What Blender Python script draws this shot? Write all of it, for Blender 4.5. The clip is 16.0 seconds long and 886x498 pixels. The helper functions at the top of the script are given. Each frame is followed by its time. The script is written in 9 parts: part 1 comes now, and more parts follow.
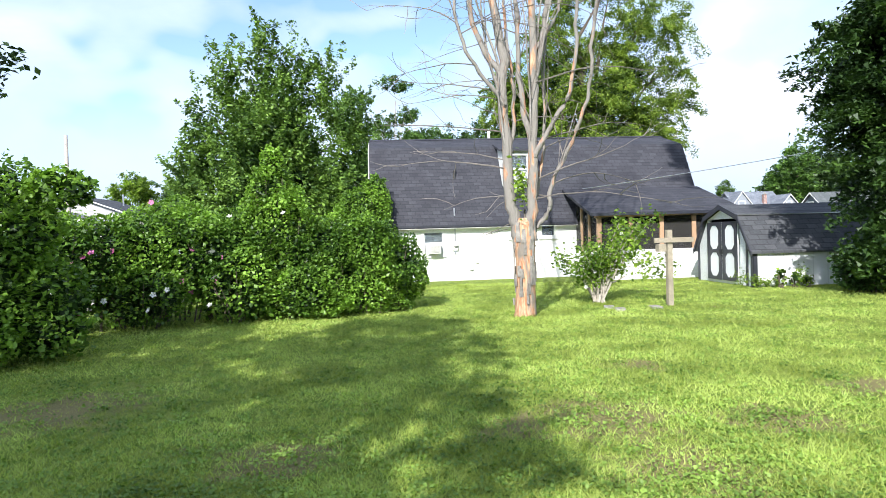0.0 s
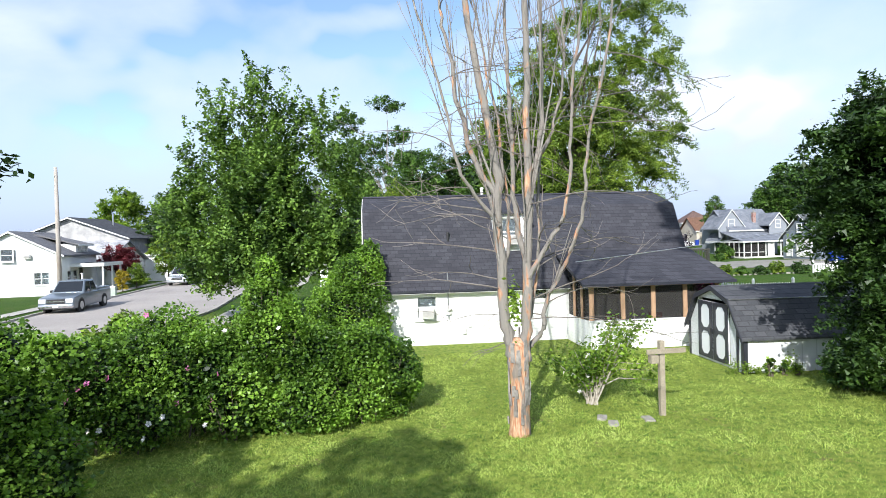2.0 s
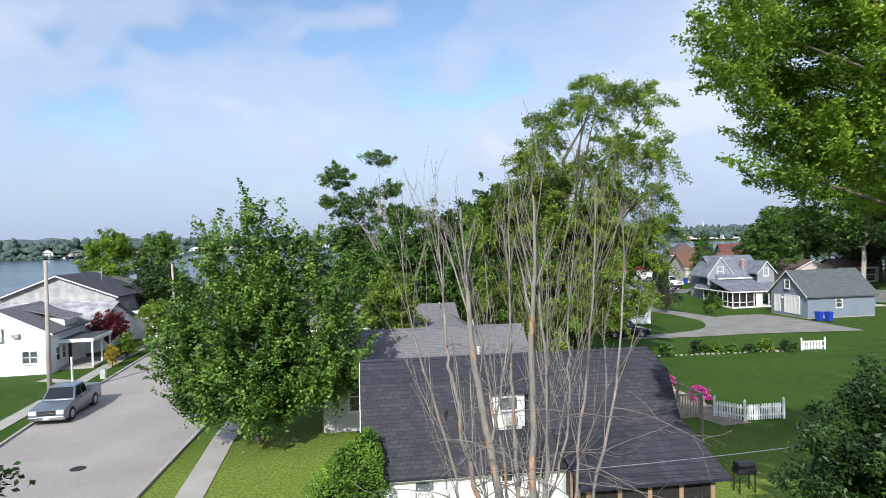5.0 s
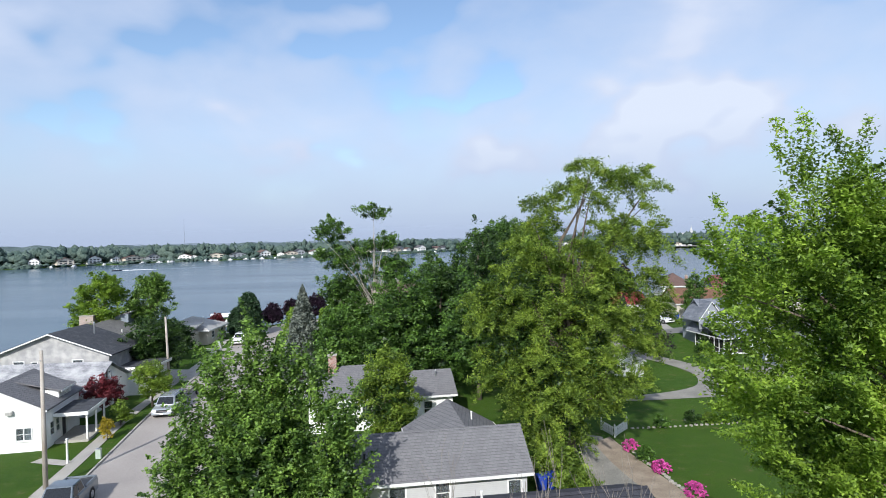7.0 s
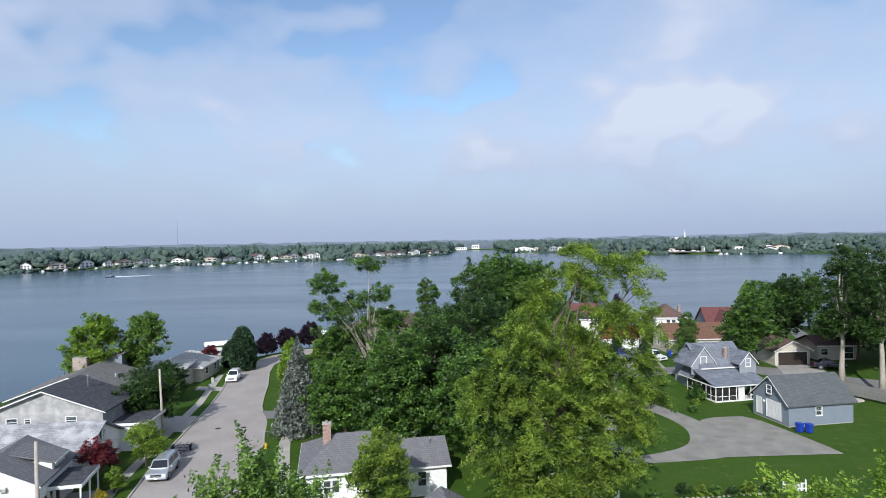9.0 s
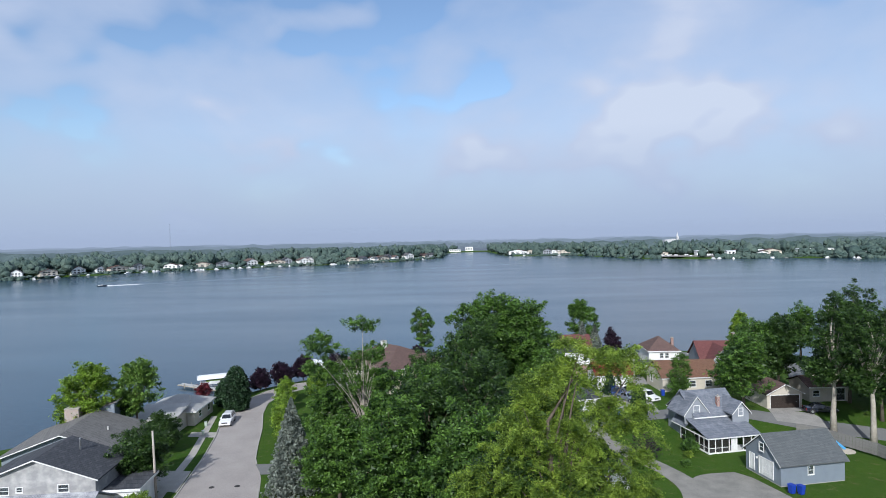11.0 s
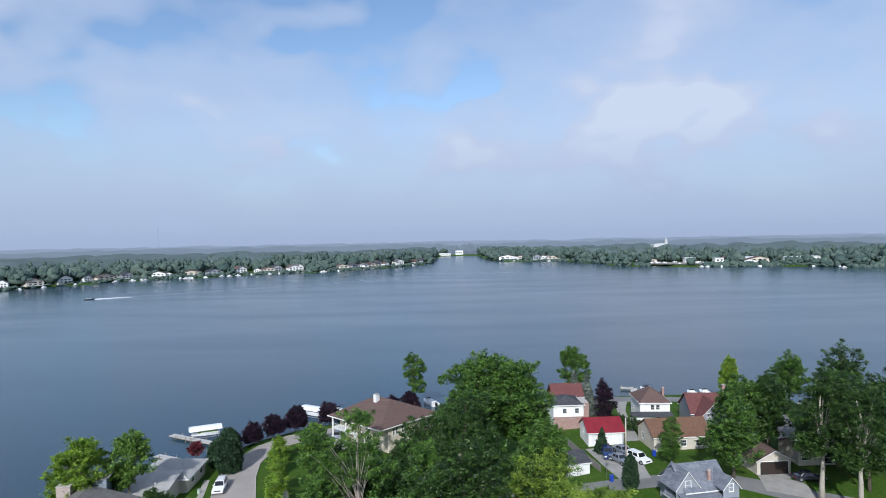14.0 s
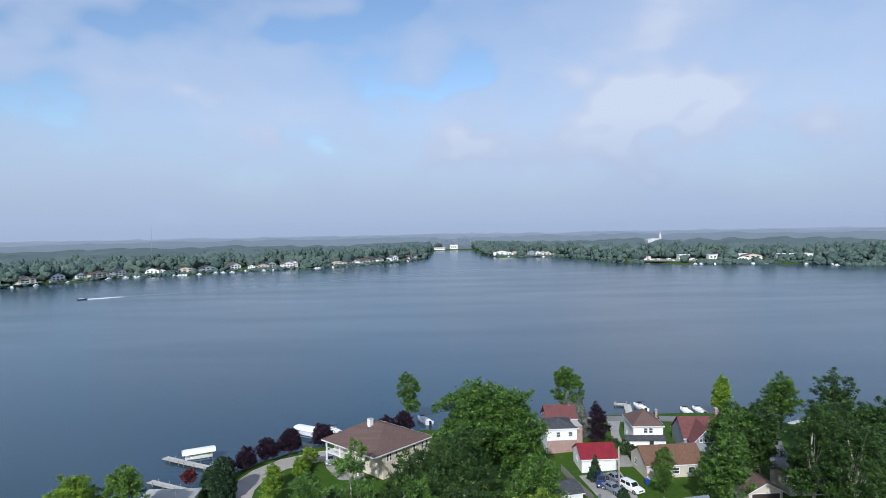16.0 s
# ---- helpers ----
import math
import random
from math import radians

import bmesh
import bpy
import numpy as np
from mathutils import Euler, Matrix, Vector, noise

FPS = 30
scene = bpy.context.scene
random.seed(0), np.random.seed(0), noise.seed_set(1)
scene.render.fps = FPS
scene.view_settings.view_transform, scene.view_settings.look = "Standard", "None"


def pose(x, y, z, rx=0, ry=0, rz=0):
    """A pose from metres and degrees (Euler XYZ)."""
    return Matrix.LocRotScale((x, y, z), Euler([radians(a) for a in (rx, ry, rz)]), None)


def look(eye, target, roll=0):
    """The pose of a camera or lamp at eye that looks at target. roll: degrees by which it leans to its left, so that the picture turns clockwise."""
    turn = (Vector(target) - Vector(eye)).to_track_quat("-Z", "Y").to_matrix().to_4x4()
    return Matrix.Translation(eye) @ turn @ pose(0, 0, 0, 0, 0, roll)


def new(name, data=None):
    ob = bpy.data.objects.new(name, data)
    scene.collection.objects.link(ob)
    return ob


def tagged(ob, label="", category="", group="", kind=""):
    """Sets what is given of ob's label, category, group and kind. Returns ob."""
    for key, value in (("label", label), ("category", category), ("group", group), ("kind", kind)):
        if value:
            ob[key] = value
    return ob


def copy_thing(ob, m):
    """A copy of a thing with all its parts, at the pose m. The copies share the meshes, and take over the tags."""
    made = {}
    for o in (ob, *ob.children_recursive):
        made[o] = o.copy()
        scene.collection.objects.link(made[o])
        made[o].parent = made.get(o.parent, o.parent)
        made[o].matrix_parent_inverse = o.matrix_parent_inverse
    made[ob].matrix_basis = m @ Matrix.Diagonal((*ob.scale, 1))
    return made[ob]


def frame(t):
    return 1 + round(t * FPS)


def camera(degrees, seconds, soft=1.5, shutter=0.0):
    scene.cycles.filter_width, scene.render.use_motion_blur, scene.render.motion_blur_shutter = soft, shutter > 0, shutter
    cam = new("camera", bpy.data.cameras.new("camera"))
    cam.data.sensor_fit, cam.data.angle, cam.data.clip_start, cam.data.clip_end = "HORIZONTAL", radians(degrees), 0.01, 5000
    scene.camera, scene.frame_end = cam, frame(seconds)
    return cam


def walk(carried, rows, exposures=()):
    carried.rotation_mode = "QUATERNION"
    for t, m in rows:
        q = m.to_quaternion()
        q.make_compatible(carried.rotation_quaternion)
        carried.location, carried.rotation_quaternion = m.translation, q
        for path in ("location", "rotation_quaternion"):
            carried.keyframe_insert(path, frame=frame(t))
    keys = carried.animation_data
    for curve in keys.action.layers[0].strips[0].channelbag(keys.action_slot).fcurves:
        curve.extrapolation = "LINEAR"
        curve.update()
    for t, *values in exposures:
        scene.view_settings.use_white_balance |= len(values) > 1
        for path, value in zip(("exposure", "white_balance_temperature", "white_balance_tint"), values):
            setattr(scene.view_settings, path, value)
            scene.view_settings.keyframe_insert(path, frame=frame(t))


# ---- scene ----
cam = camera(71.4, 16.0, soft=0.9)
PATH = [
    (0, (1.744, 3.21, 1.513), (1.572, 5.202, 1.48), -1.7),
    (0.5, (1.772, 3.208, 1.722), (1.609, 5.201, 1.693), -1.5),
    (1, (1.806, 3.202, 2.224), (1.651, 5.196, 2.192), -1.6),
    (1.5, (1.782, 3.197, 2.928), (1.633, 5.192, 2.896), -1.6),
    (2, (1.732, 3.164, 3.773), (1.589, 5.158, 3.743), -1.6),
    (2.5, (1.734, 3.172, 4.723), (1.593, 5.167, 4.692), -1.5),
    (3, (1.743, 3.265, 5.797), (1.607, 5.26, 5.765), -1.4),
    (3.5, (1.712, 3.296, 6.932), (1.583, 5.291, 6.897), -1.4),
    (4, (1.674, 3.306, 8.046), (1.551, 5.302, 8.008), -1.4),
    (6.5, (1.252, 3.033, 14.803), (1.172, 5.031, 14.777), -1.4),
    (7, (1.147, 3.047, 16.479), (1.073, 5.045, 16.452), -1.4),
    (7.5, (1.112, 2.945, 18.119), (1.042, 4.944, 18.092), -1.3),
    (8, (1.079, 2.918, 19.751), (1.014, 4.917, 19.721), -1.2),
    (8.5, (1.174, 2.853, 21.376), (1.114, 4.852, 21.346), -1.1),
    (9, (1.232, 2.844, 22.906), (1.177, 4.843, 22.878), -1.1),
    (11.5, (1.35, 3.002, 32.081), (1.321, 5.001, 32.049), -1.2),
    (12, (1.255, 3.008, 33.888), (1.232, 5.008, 33.856), -1.2),
    (12.5, (1.174, 2.969, 35.858), (1.156, 4.968, 35.826), -1.1),
    (13, (1.076, 2.972, 37.777), (1.064, 4.972, 37.745), -1.1),
    (13.5, (1.018, 2.999, 39.688), (1.01, 4.998, 39.654), -1.1),
    (14, (0.94, 2.915, 41.558), (0.938, 4.915, 41.522), -1.1),
    (14.5, (0.899, 2.716, 43.425), (0.902, 4.715, 43.384), -1.1),
    (15, (0.942, 2.741, 45.241), (0.949, 4.741, 45.193), -1.1),
    (15.5, (1.057, 2.972, 46.935), (1.069, 4.971, 46.879), -1.1),
    (16, (1.161, 3.484, 48.361), (1.176, 5.483, 48.297), -1.0),
]
walk(cam, [(t, look(eye, target, roll)) for t, eye, target, roll in PATH],
     [(0, 0.8, 6200, 10), (1.0, 0.72, 6200, 10), (2.0, 0.54, 6200, 10), (4, 0.24, 6200, 10), (7, 0.12, 6200, 10), (9, -0.04, 6100, 10), (12, -0.14, 5920, 10), (16, -0.14, 5880, 10)])

# ---------------------------------------------------------------- light
SUN_EL, SUN_AZ = radians(34), math.atan2(-0.975, -0.22)   # where the sun stands
sun_way = Vector((math.cos(SUN_EL) * math.cos(SUN_AZ), math.cos(SUN_EL) * math.sin(SUN_AZ), math.sin(SUN_EL)))
sun_data = bpy.data.lights.new("sun", "SUN")
sun_data.energy, sun_data.angle, sun_data.color = 4.9, radians(0.6), (1.0, 0.96, 0.89)
sun = new("sun", sun_data)
sun.matrix_world = look((0, 0, 80), Vector((0, 0, 80)) - sun_way)

world = bpy.data.worlds.new("sky")
scene.world = world
world.use_nodes = True


def node(tree, kind, **values):
    n = tree.nodes.new(kind)
    for key, value in values.items():
        if key in n.inputs:
            n.inputs[key].default_value = value
    return n


def math_node(tree, op, a, b=None, clamp=False):
    n = tree.nodes.new("ShaderNodeMath")
    n.operation, n.use_clamp = op, clamp
    for i, value in enumerate((a, b)):
        if value is None:
            continue
        if isinstance(value, (int, float)):
            n.inputs[i].default_value = value
        else:
            tree.links.new(value, n.inputs[i])
    return n.outputs[0]


def ramp(tree, source, stops):
    n = tree.nodes.new("ShaderNodeValToRGB")
    e = n.color_ramp.elements
    while len(e) < len(stops):
        e.new(0.5)
    for item, (at, value) in zip(e, stops):
        item.position = at
        item.color = (*value, 1) if isinstance(value, tuple) else (value, value, value, 1)
    tree.links.new(source, n.inputs[0])
    return n.outputs[0]


def mix_colour(tree, factor, a, b, blend="MIX"):
    n = tree.nodes.new("ShaderNodeMix")
    n.data_type, n.blend_type = "RGBA", blend
    for slot, value in ((0, factor), (6, a), (7, b)):
        if isinstance(value, (int, float)):
            n.inputs[slot].default_value = value
        elif isinstance(value, tuple):
            n.inputs[slot].default_value = (*value, 1)
        else:
            tree.links.new(value, n.inputs[slot])
    return n.outputs[2]


def build_sky():
    t = world.node_tree
    t.nodes.clear()
    out = t.nodes.new("ShaderNodeOutputWorld")
    back = t.nodes.new("ShaderNodeBackground")
    sky = t.nodes.new("ShaderNodeTexSky")
    sky.sky_type, sky.sun_disc = "NISHITA", False
    sky.sun_elevation, sky.sun_rotation = SUN_EL, math.atan2(sun_way.x, sun_way.y)
    sky.air_density, sky.dust_density, sky.ozone_density = 1.0, 1.2, 1.5
    co = t.nodes.new("ShaderNodeTexCoord")
    sep = t.nodes.new("ShaderNodeSeparateXYZ")
    t.links.new(co.outputs["Generated"], sep.inputs[0])
    dim = t.nodes.new("ShaderNodeVectorMath")
    dim.operation = "SCALE"
    dim.inputs[3].default_value = SKY
    t.links.new(sky.outputs[0], dim.inputs[0])
    # broken, soft morning cloud, in loose heaps with blue gaps between
    stretch = node(t, "ShaderNodeMapping", Scale=(1.0, 1.0, 1.7), Location=CLOUD_SHIFT)
    t.links.new(co.outputs["Generated"], stretch.inputs[0])
    warp = node(t, "ShaderNodeTexNoise", Scale=2.4, Detail=3.0)
    t.links.new(stretch.outputs[0], warp.inputs[0])
    add = t.nodes.new("ShaderNodeVectorMath")
    add.operation = "MULTIPLY_ADD"
    add.inputs[1].default_value = (0.22, 0.22, 0.22)
    t.links.new(warp.outputs["Color"], add.inputs[0])
    t.links.new(stretch.outputs[0], add.inputs[2])
    big = node(t, "ShaderNodeTexNoise", Scale=4.2, Detail=7.0, Roughness=0.55)
    t.links.new(add.outputs[0], big.inputs[0])
    fine = node(t, "ShaderNodeTexNoise", Scale=9.0, Detail=5.0, Roughness=0.55)
    t.links.new(add.outputs[0], fine.inputs[0])
    ragged = t.nodes.new("ShaderNodeVectorMath")
    ragged.operation = "MULTIPLY_ADD"
    ragged.inputs[1].default_value = (0.06, 0.06, 0.03)
    offset = t.nodes.new("ShaderNodeVectorMath")
    offset.operation = "SUBTRACT"
    offset.inputs[1].default_value = (0.5, 0.5, 0.5)
    billow = node(t, "ShaderNodeTexNoise", Scale=7.0, Detail=2.0, Roughness=0.45)
    t.links.new(stretch.outputs[0], billow.inputs[0])
    t.links.new(billow.outputs["Color"], offset.inputs[0])
    t.links.new(offset.outputs[0], ragged.inputs[0])
    t.links.new(co.outputs["Generated"], ragged.inputs[2])
    cover = math_node(t, "ADD", math_node(t, "MULTIPLY", big.outputs[0], 0.44), 0.262)
    for (ax, el, gain, tight) in CLOUDS:
        d = t.nodes.new("ShaderNodeVectorMath")
        d.operation = "DOT_PRODUCT"
        d.inputs[1].default_value = (math.sin(radians(ax)) * math.cos(radians(el)), math.cos(radians(ax)) * math.cos(radians(el)), math.sin(radians(el)))
        t.links.new(ragged.outputs[0], d.inputs[0])
        bump = math_node(t, "POWER", math_node(t, "MAXIMUM", d.outputs["Value"], 0.0), tight)
        cover = math_node(t, "ADD", cover, math_node(t, "MULTIPLY", bump, gain))
    mask = ramp(t, cover, [(0.30, 0.0), (0.46, 0.55), (0.66, 1.0)])
    heap = math_node(t, "ADD", cover, math_node(t, "MULTIPLY", fine.outputs[0], 0.25))
    lit = ramp(t, heap, [(0.44, (0.48, 0.565, 0.74)), (0.76, (0.625, 0.69, 0.835)), (1.0, (0.71, 0.765, 0.875))])
    white = mix_colour(t, mask, dim.outputs[0], lit)
    low = ramp(t, sep.outputs[2], [(0.0, 1.0), (0.04, 0.85), (0.17, 0.0)])
    haze = mix_colour(t, low, white, (0.455, 0.54, 0.70))
    t.links.new(haze, back.inputs[0])
    back.inputs[1].default_value = 1.0
    t.links.new(back.outputs[0], out.inputs[0])


SKY = 0.16
# heaps (gain above 0) and gaps of the cloud: degrees right of north, degrees up, strength, tightness
CLOUDS = [(-20.5, 10.3, 0.10, 230), (-23, 9.4, 0.09, 300), (-26, 8.6, 0.06, 300), (0, 9.8, 0.06, 230), (4, 10.2, 0.085, 230), (8, 10.8, 0.065, 230), (11, 10.7, 0.045, 230), (15, 10.6, 0.05, 230), (18, 10.7, 0.06, 300), (23, 11.5, 0.07, 200), (30, 13, 0.07, 150), (-3.5, 8.6, 0.05, 230),
          (12, 20, 0.09, 140), (20, 18.5, 0.11, 110), (34, 16, 0.06, 90), (-34, 19, 0.12, 70), (-26, 18.5, 0.06, 140), (-13, 15, 0.06, 150), (3, 16.5, 0.06, 300), (14, 14.3, -0.03, 260), (-4, 20.5, -0.15, 200), (-9, 21.5, -0.08, 260), (5, 14.5, -0.12, 330),
          (-30, 10.6, -0.15, 200), (-27, 13, -0.13, 220), (-20, 13.6, -0.09, 260), (-2, 11.3, -0.12, 230), (-7, 10.2, -0.06, 300), (30, 19.5, -0.16, 200), (7, 21.5, -0.10, 220), (-20, 21, -0.08, 200), (-36, 28, -0.11, 60), (10, 30, -0.11, 60)]
CLOUD_SHIFT = (0.3, 0.9, 0.2)
build_sky()


# ---------------------------------------------------------------- materials
def coords(t, kind="Object"):
    return t.nodes.new("ShaderNodeTexCoord").outputs[kind]


def bumped(t, bsdf, height, strength, distance=0.02):
    b = node(t, "ShaderNodeBump", Strength=strength, Distance=distance)
    t.links.new(height, b.inputs["Height"])
    t.links.new(b.outputs[0], bsdf.inputs["Normal"])


def fresh(name):
    m = bpy.data.materials.new(name)
    m.use_nodes = True
    return m, m.node_tree, m.node_tree.nodes["Principled BSDF"]


def surface(name, a, b, scale=3.0, fine=40.0, rough=0.7, bump=0.2, metal=0.0, depth=0.01, spec=0.4):
    """Two tones in blotches of the one scale and grain of the other."""
    m, t, p = fresh(name)
    c = coords(t)
    n1, n2 = node(t, "ShaderNodeTexNoise", Scale=scale, Detail=4.0), node(t, "ShaderNodeTexNoise", Scale=fine, Detail=3.0)
    t.links.new(c, n1.inputs[0])
    t.links.new(c, n2.inputs[0])
    blotch = ramp(t, n1.outputs[0], [(0.35, 0.0), (0.68, 1.0)])
    base = mix_colour(t, blotch, a, b)
    grain = ramp(t, n2.outputs[0], [(0.3, 0.78), (0.7, 1.12)])
    base = mix_colour(t, 1.0, base, grain, "MULTIPLY")
    t.links.new(base, p.inputs["Base Color"])
    p.inputs["Roughness"].default_value, p.inputs["Metallic"].default_value = rough, metal
    p.inputs["Specular IOR Level"].default_value = spec
    bumped(t, p, n2.outputs[0], bump, depth)
    return m


def siding(name, a, b, pitch=0.11, rough=0.55, axis=2):
    """Lapped boards: a saw of relief up the wall, with dirt in blotches."""
    m, t, p = fresh(name)
    c = coords(t)
    sep = t.nodes.new("ShaderNodeSeparateXYZ")
    t.links.new(c, sep.inputs[0])
    saw = math_node(t, "FRACT", math_node(t, "DIVIDE", sep.outputs[axis], pitch))
    n1 = node(t, "ShaderNodeTexNoise", Scale=1.1, Detail=5.0)
    t.links.new(c, n1.inputs[0])
    base = mix_colour(t, ramp(t, n1.outputs[0], [(0.4, 0.0), (0.75, 1.0)]), a, b)
    line = ramp(t, saw, [(0.0, 0.72), (0.09, 1.0)])
    base = mix_colour(t, 1.0, base, line, "MULTIPLY")
    t.links.new(base, p.inputs["Base Color"])
    p.inputs["Roughness"].default_value = rough
    bumped(t, p, math_node(t, "SUBTRACT", 1.0, saw), 0.5, 0.015)
    return m


def shingles(name, a, b, row=0.14, tab=0.3, stain=(0.05, 0.05, 0.055), stain_at=0.62):
    """Asphalt shingles in broken rows with streaks and stains; rows run along the roof by height."""
    m, t, p = fresh(name)
    c = coords(t)
    sep = t.nodes.new("ShaderNodeSeparateXYZ")
    t.links.new(c, sep.inputs[0])
    com = t.nodes.new("ShaderNodeCombineXYZ")
    run = math_node(t, "ADD", sep.outputs[0], math_node(t, "MULTIPLY", sep.outputs[1], 0.35))
    t.links.new(run, com.inputs[0])
    t.links.new(math_node(t, "ADD", sep.outputs[2], math_node(t, "MULTIPLY", sep.outputs[1], 0.12)), com.inputs[1])
    brick = node(t, "ShaderNodeTexBrick", Scale=1.0)
    brick.offset = 0.5
    for key, value in (("Color1", (*a, 1)), ("Color2", (*b, 1)), ("Mortar", (*[x * 0.55 for x in a], 1)), ("Mortar Size", 0.008),
                       ("Brick Width", tab), ("Row Height", row), ("Bias", 0.0)):
        brick.inputs[key].default_value = value
    t.links.new(com.outputs[0], brick.inputs[0])
    n1, n2 = node(t, "ShaderNodeTexNoise", Scale=0.9, Detail=6.0), node(t, "ShaderNodeTexNoise", Scale=60.0, Detail=2.0)
    t.links.new(c, n1.inputs[0])
    t.links.new(c, n2.inputs[0])
    base = mix_colour(t, ramp(t, n1.outputs[0], [(stain_at - 0.12, 0.0), (stain_at + 0.12, 0.8)]), brick.outputs[0], stain)
    base = mix_colour(t, 1.0, base, ramp(t, n2.outputs[0], [(0.3, 0.75), (0.7, 1.2)]), "MULTIPLY")
    t.links.new(base, p.inputs["Base Color"])
    p.inputs["Roughness"].default_value = 0.85
    p.inputs["Specular IOR Level"].default_value = 0.25
    bumped(t, p, math_node(t, "ADD", brick.outputs["Fac"], n2.outputs[0]), 0.35, 0.01)
    return m


def brickwork(name, a, b):
    m, t, p = fresh(name)
    c = coords(t)
    sep = t.nodes.new("ShaderNodeSeparateXYZ")
    t.links.new(c, sep.inputs[0])
    com = t.nodes.new("ShaderNodeCombineXYZ")
    t.links.new(math_node(t, "ADD", sep.outputs[0], sep.outputs[1]), com.inputs[0])
    t.links.new(sep.outputs[2], com.inputs[1])
    brick = node(t, "ShaderNodeTexBrick", Scale=1.0)
    for key, value in (("Color1", (*a, 1)), ("Color2", (*b, 1)), ("Mortar", (0.42, 0.4, 0.37, 1)), ("Mortar Size", 0.012),
                       ("Brick Width", 0.22), ("Row Height", 0.075)):
        brick.inputs[key].default_value = value
    t.links.new(com.outputs[0], brick.inputs[0])
    t.links.new(brick.outputs[0], p.inputs["Base Color"])
    p.inputs["Roughness"].default_value = 0.85
    bumped(t, p, math_node(t, "SUBTRACT", 1.0, brick.outputs["Fac"]), 0.5, 0.01)
    return m


def foliage(name, dark, light, gloss=0.5, through_light=0.18, yellow=None):
    """Leaves, each of its own tone; some daylight comes through them."""
    m, t, p = fresh(name)
    geo = t.nodes.new("ShaderNodeNewGeometry")
    c = coords(t)
    n1 = node(t, "ShaderNodeTexNoise", Scale=0.85, Detail=3.0)
    t.links.new(c, n1.inputs[0])
    bough = ramp(t, n1.outputs[0], [(0.36, 0.0), (0.66, 1.0)])
    tone = math_node(t, "ADD", math_node(t, "MULTIPLY", geo.outputs["Random Per Island"], 0.42), math_node(t, "MULTIPLY", bough, 0.58))
    stops = [(0.1, tuple(x * 0.55 for x in dark)), (0.5, tuple((x + y) * 0.46 for x, y in zip(dark, light))), (0.9, tuple(x * 1.2 for x in light))]
    if yellow:
        stops.append((0.99, yellow))
    base = ramp(t, tone, stops)
    t.links.new(base, p.inputs["Base Color"])
    p.inputs["Roughness"].default_value, p.inputs["Specular IOR Level"].default_value = gloss, 0.35
    glow = t.nodes.new("ShaderNodeBsdfTranslucent")
    t.links.new(mix_colour(t, 1.0, base, (1.25, 1.3, 0.6), "MULTIPLY"), glow.inputs[0])
    both = t.nodes.new("ShaderNodeMixShader")
    both.inputs[0].default_value = through_light
    t.links.new(p.outputs[0], both.inputs[1])
    t.links.new(glow.outputs[0], both.inputs[2])
    t.links.new(both.outputs[0], t.nodes["Material Output"].inputs[0])
    return m


BARE = [(2.6, 8.3, 0.9), (2.9, 7.2, 0.7), (1.9, 8.1, 0.5), (-2.4, 8.6, 1.1), (4.0, 8.3, 0.6), (5.3, 9.3, 0.6), (3.3, 10.5, 0.5), (0.2, 7.4, 0.6), (6.3, 7.9, 0.6)]


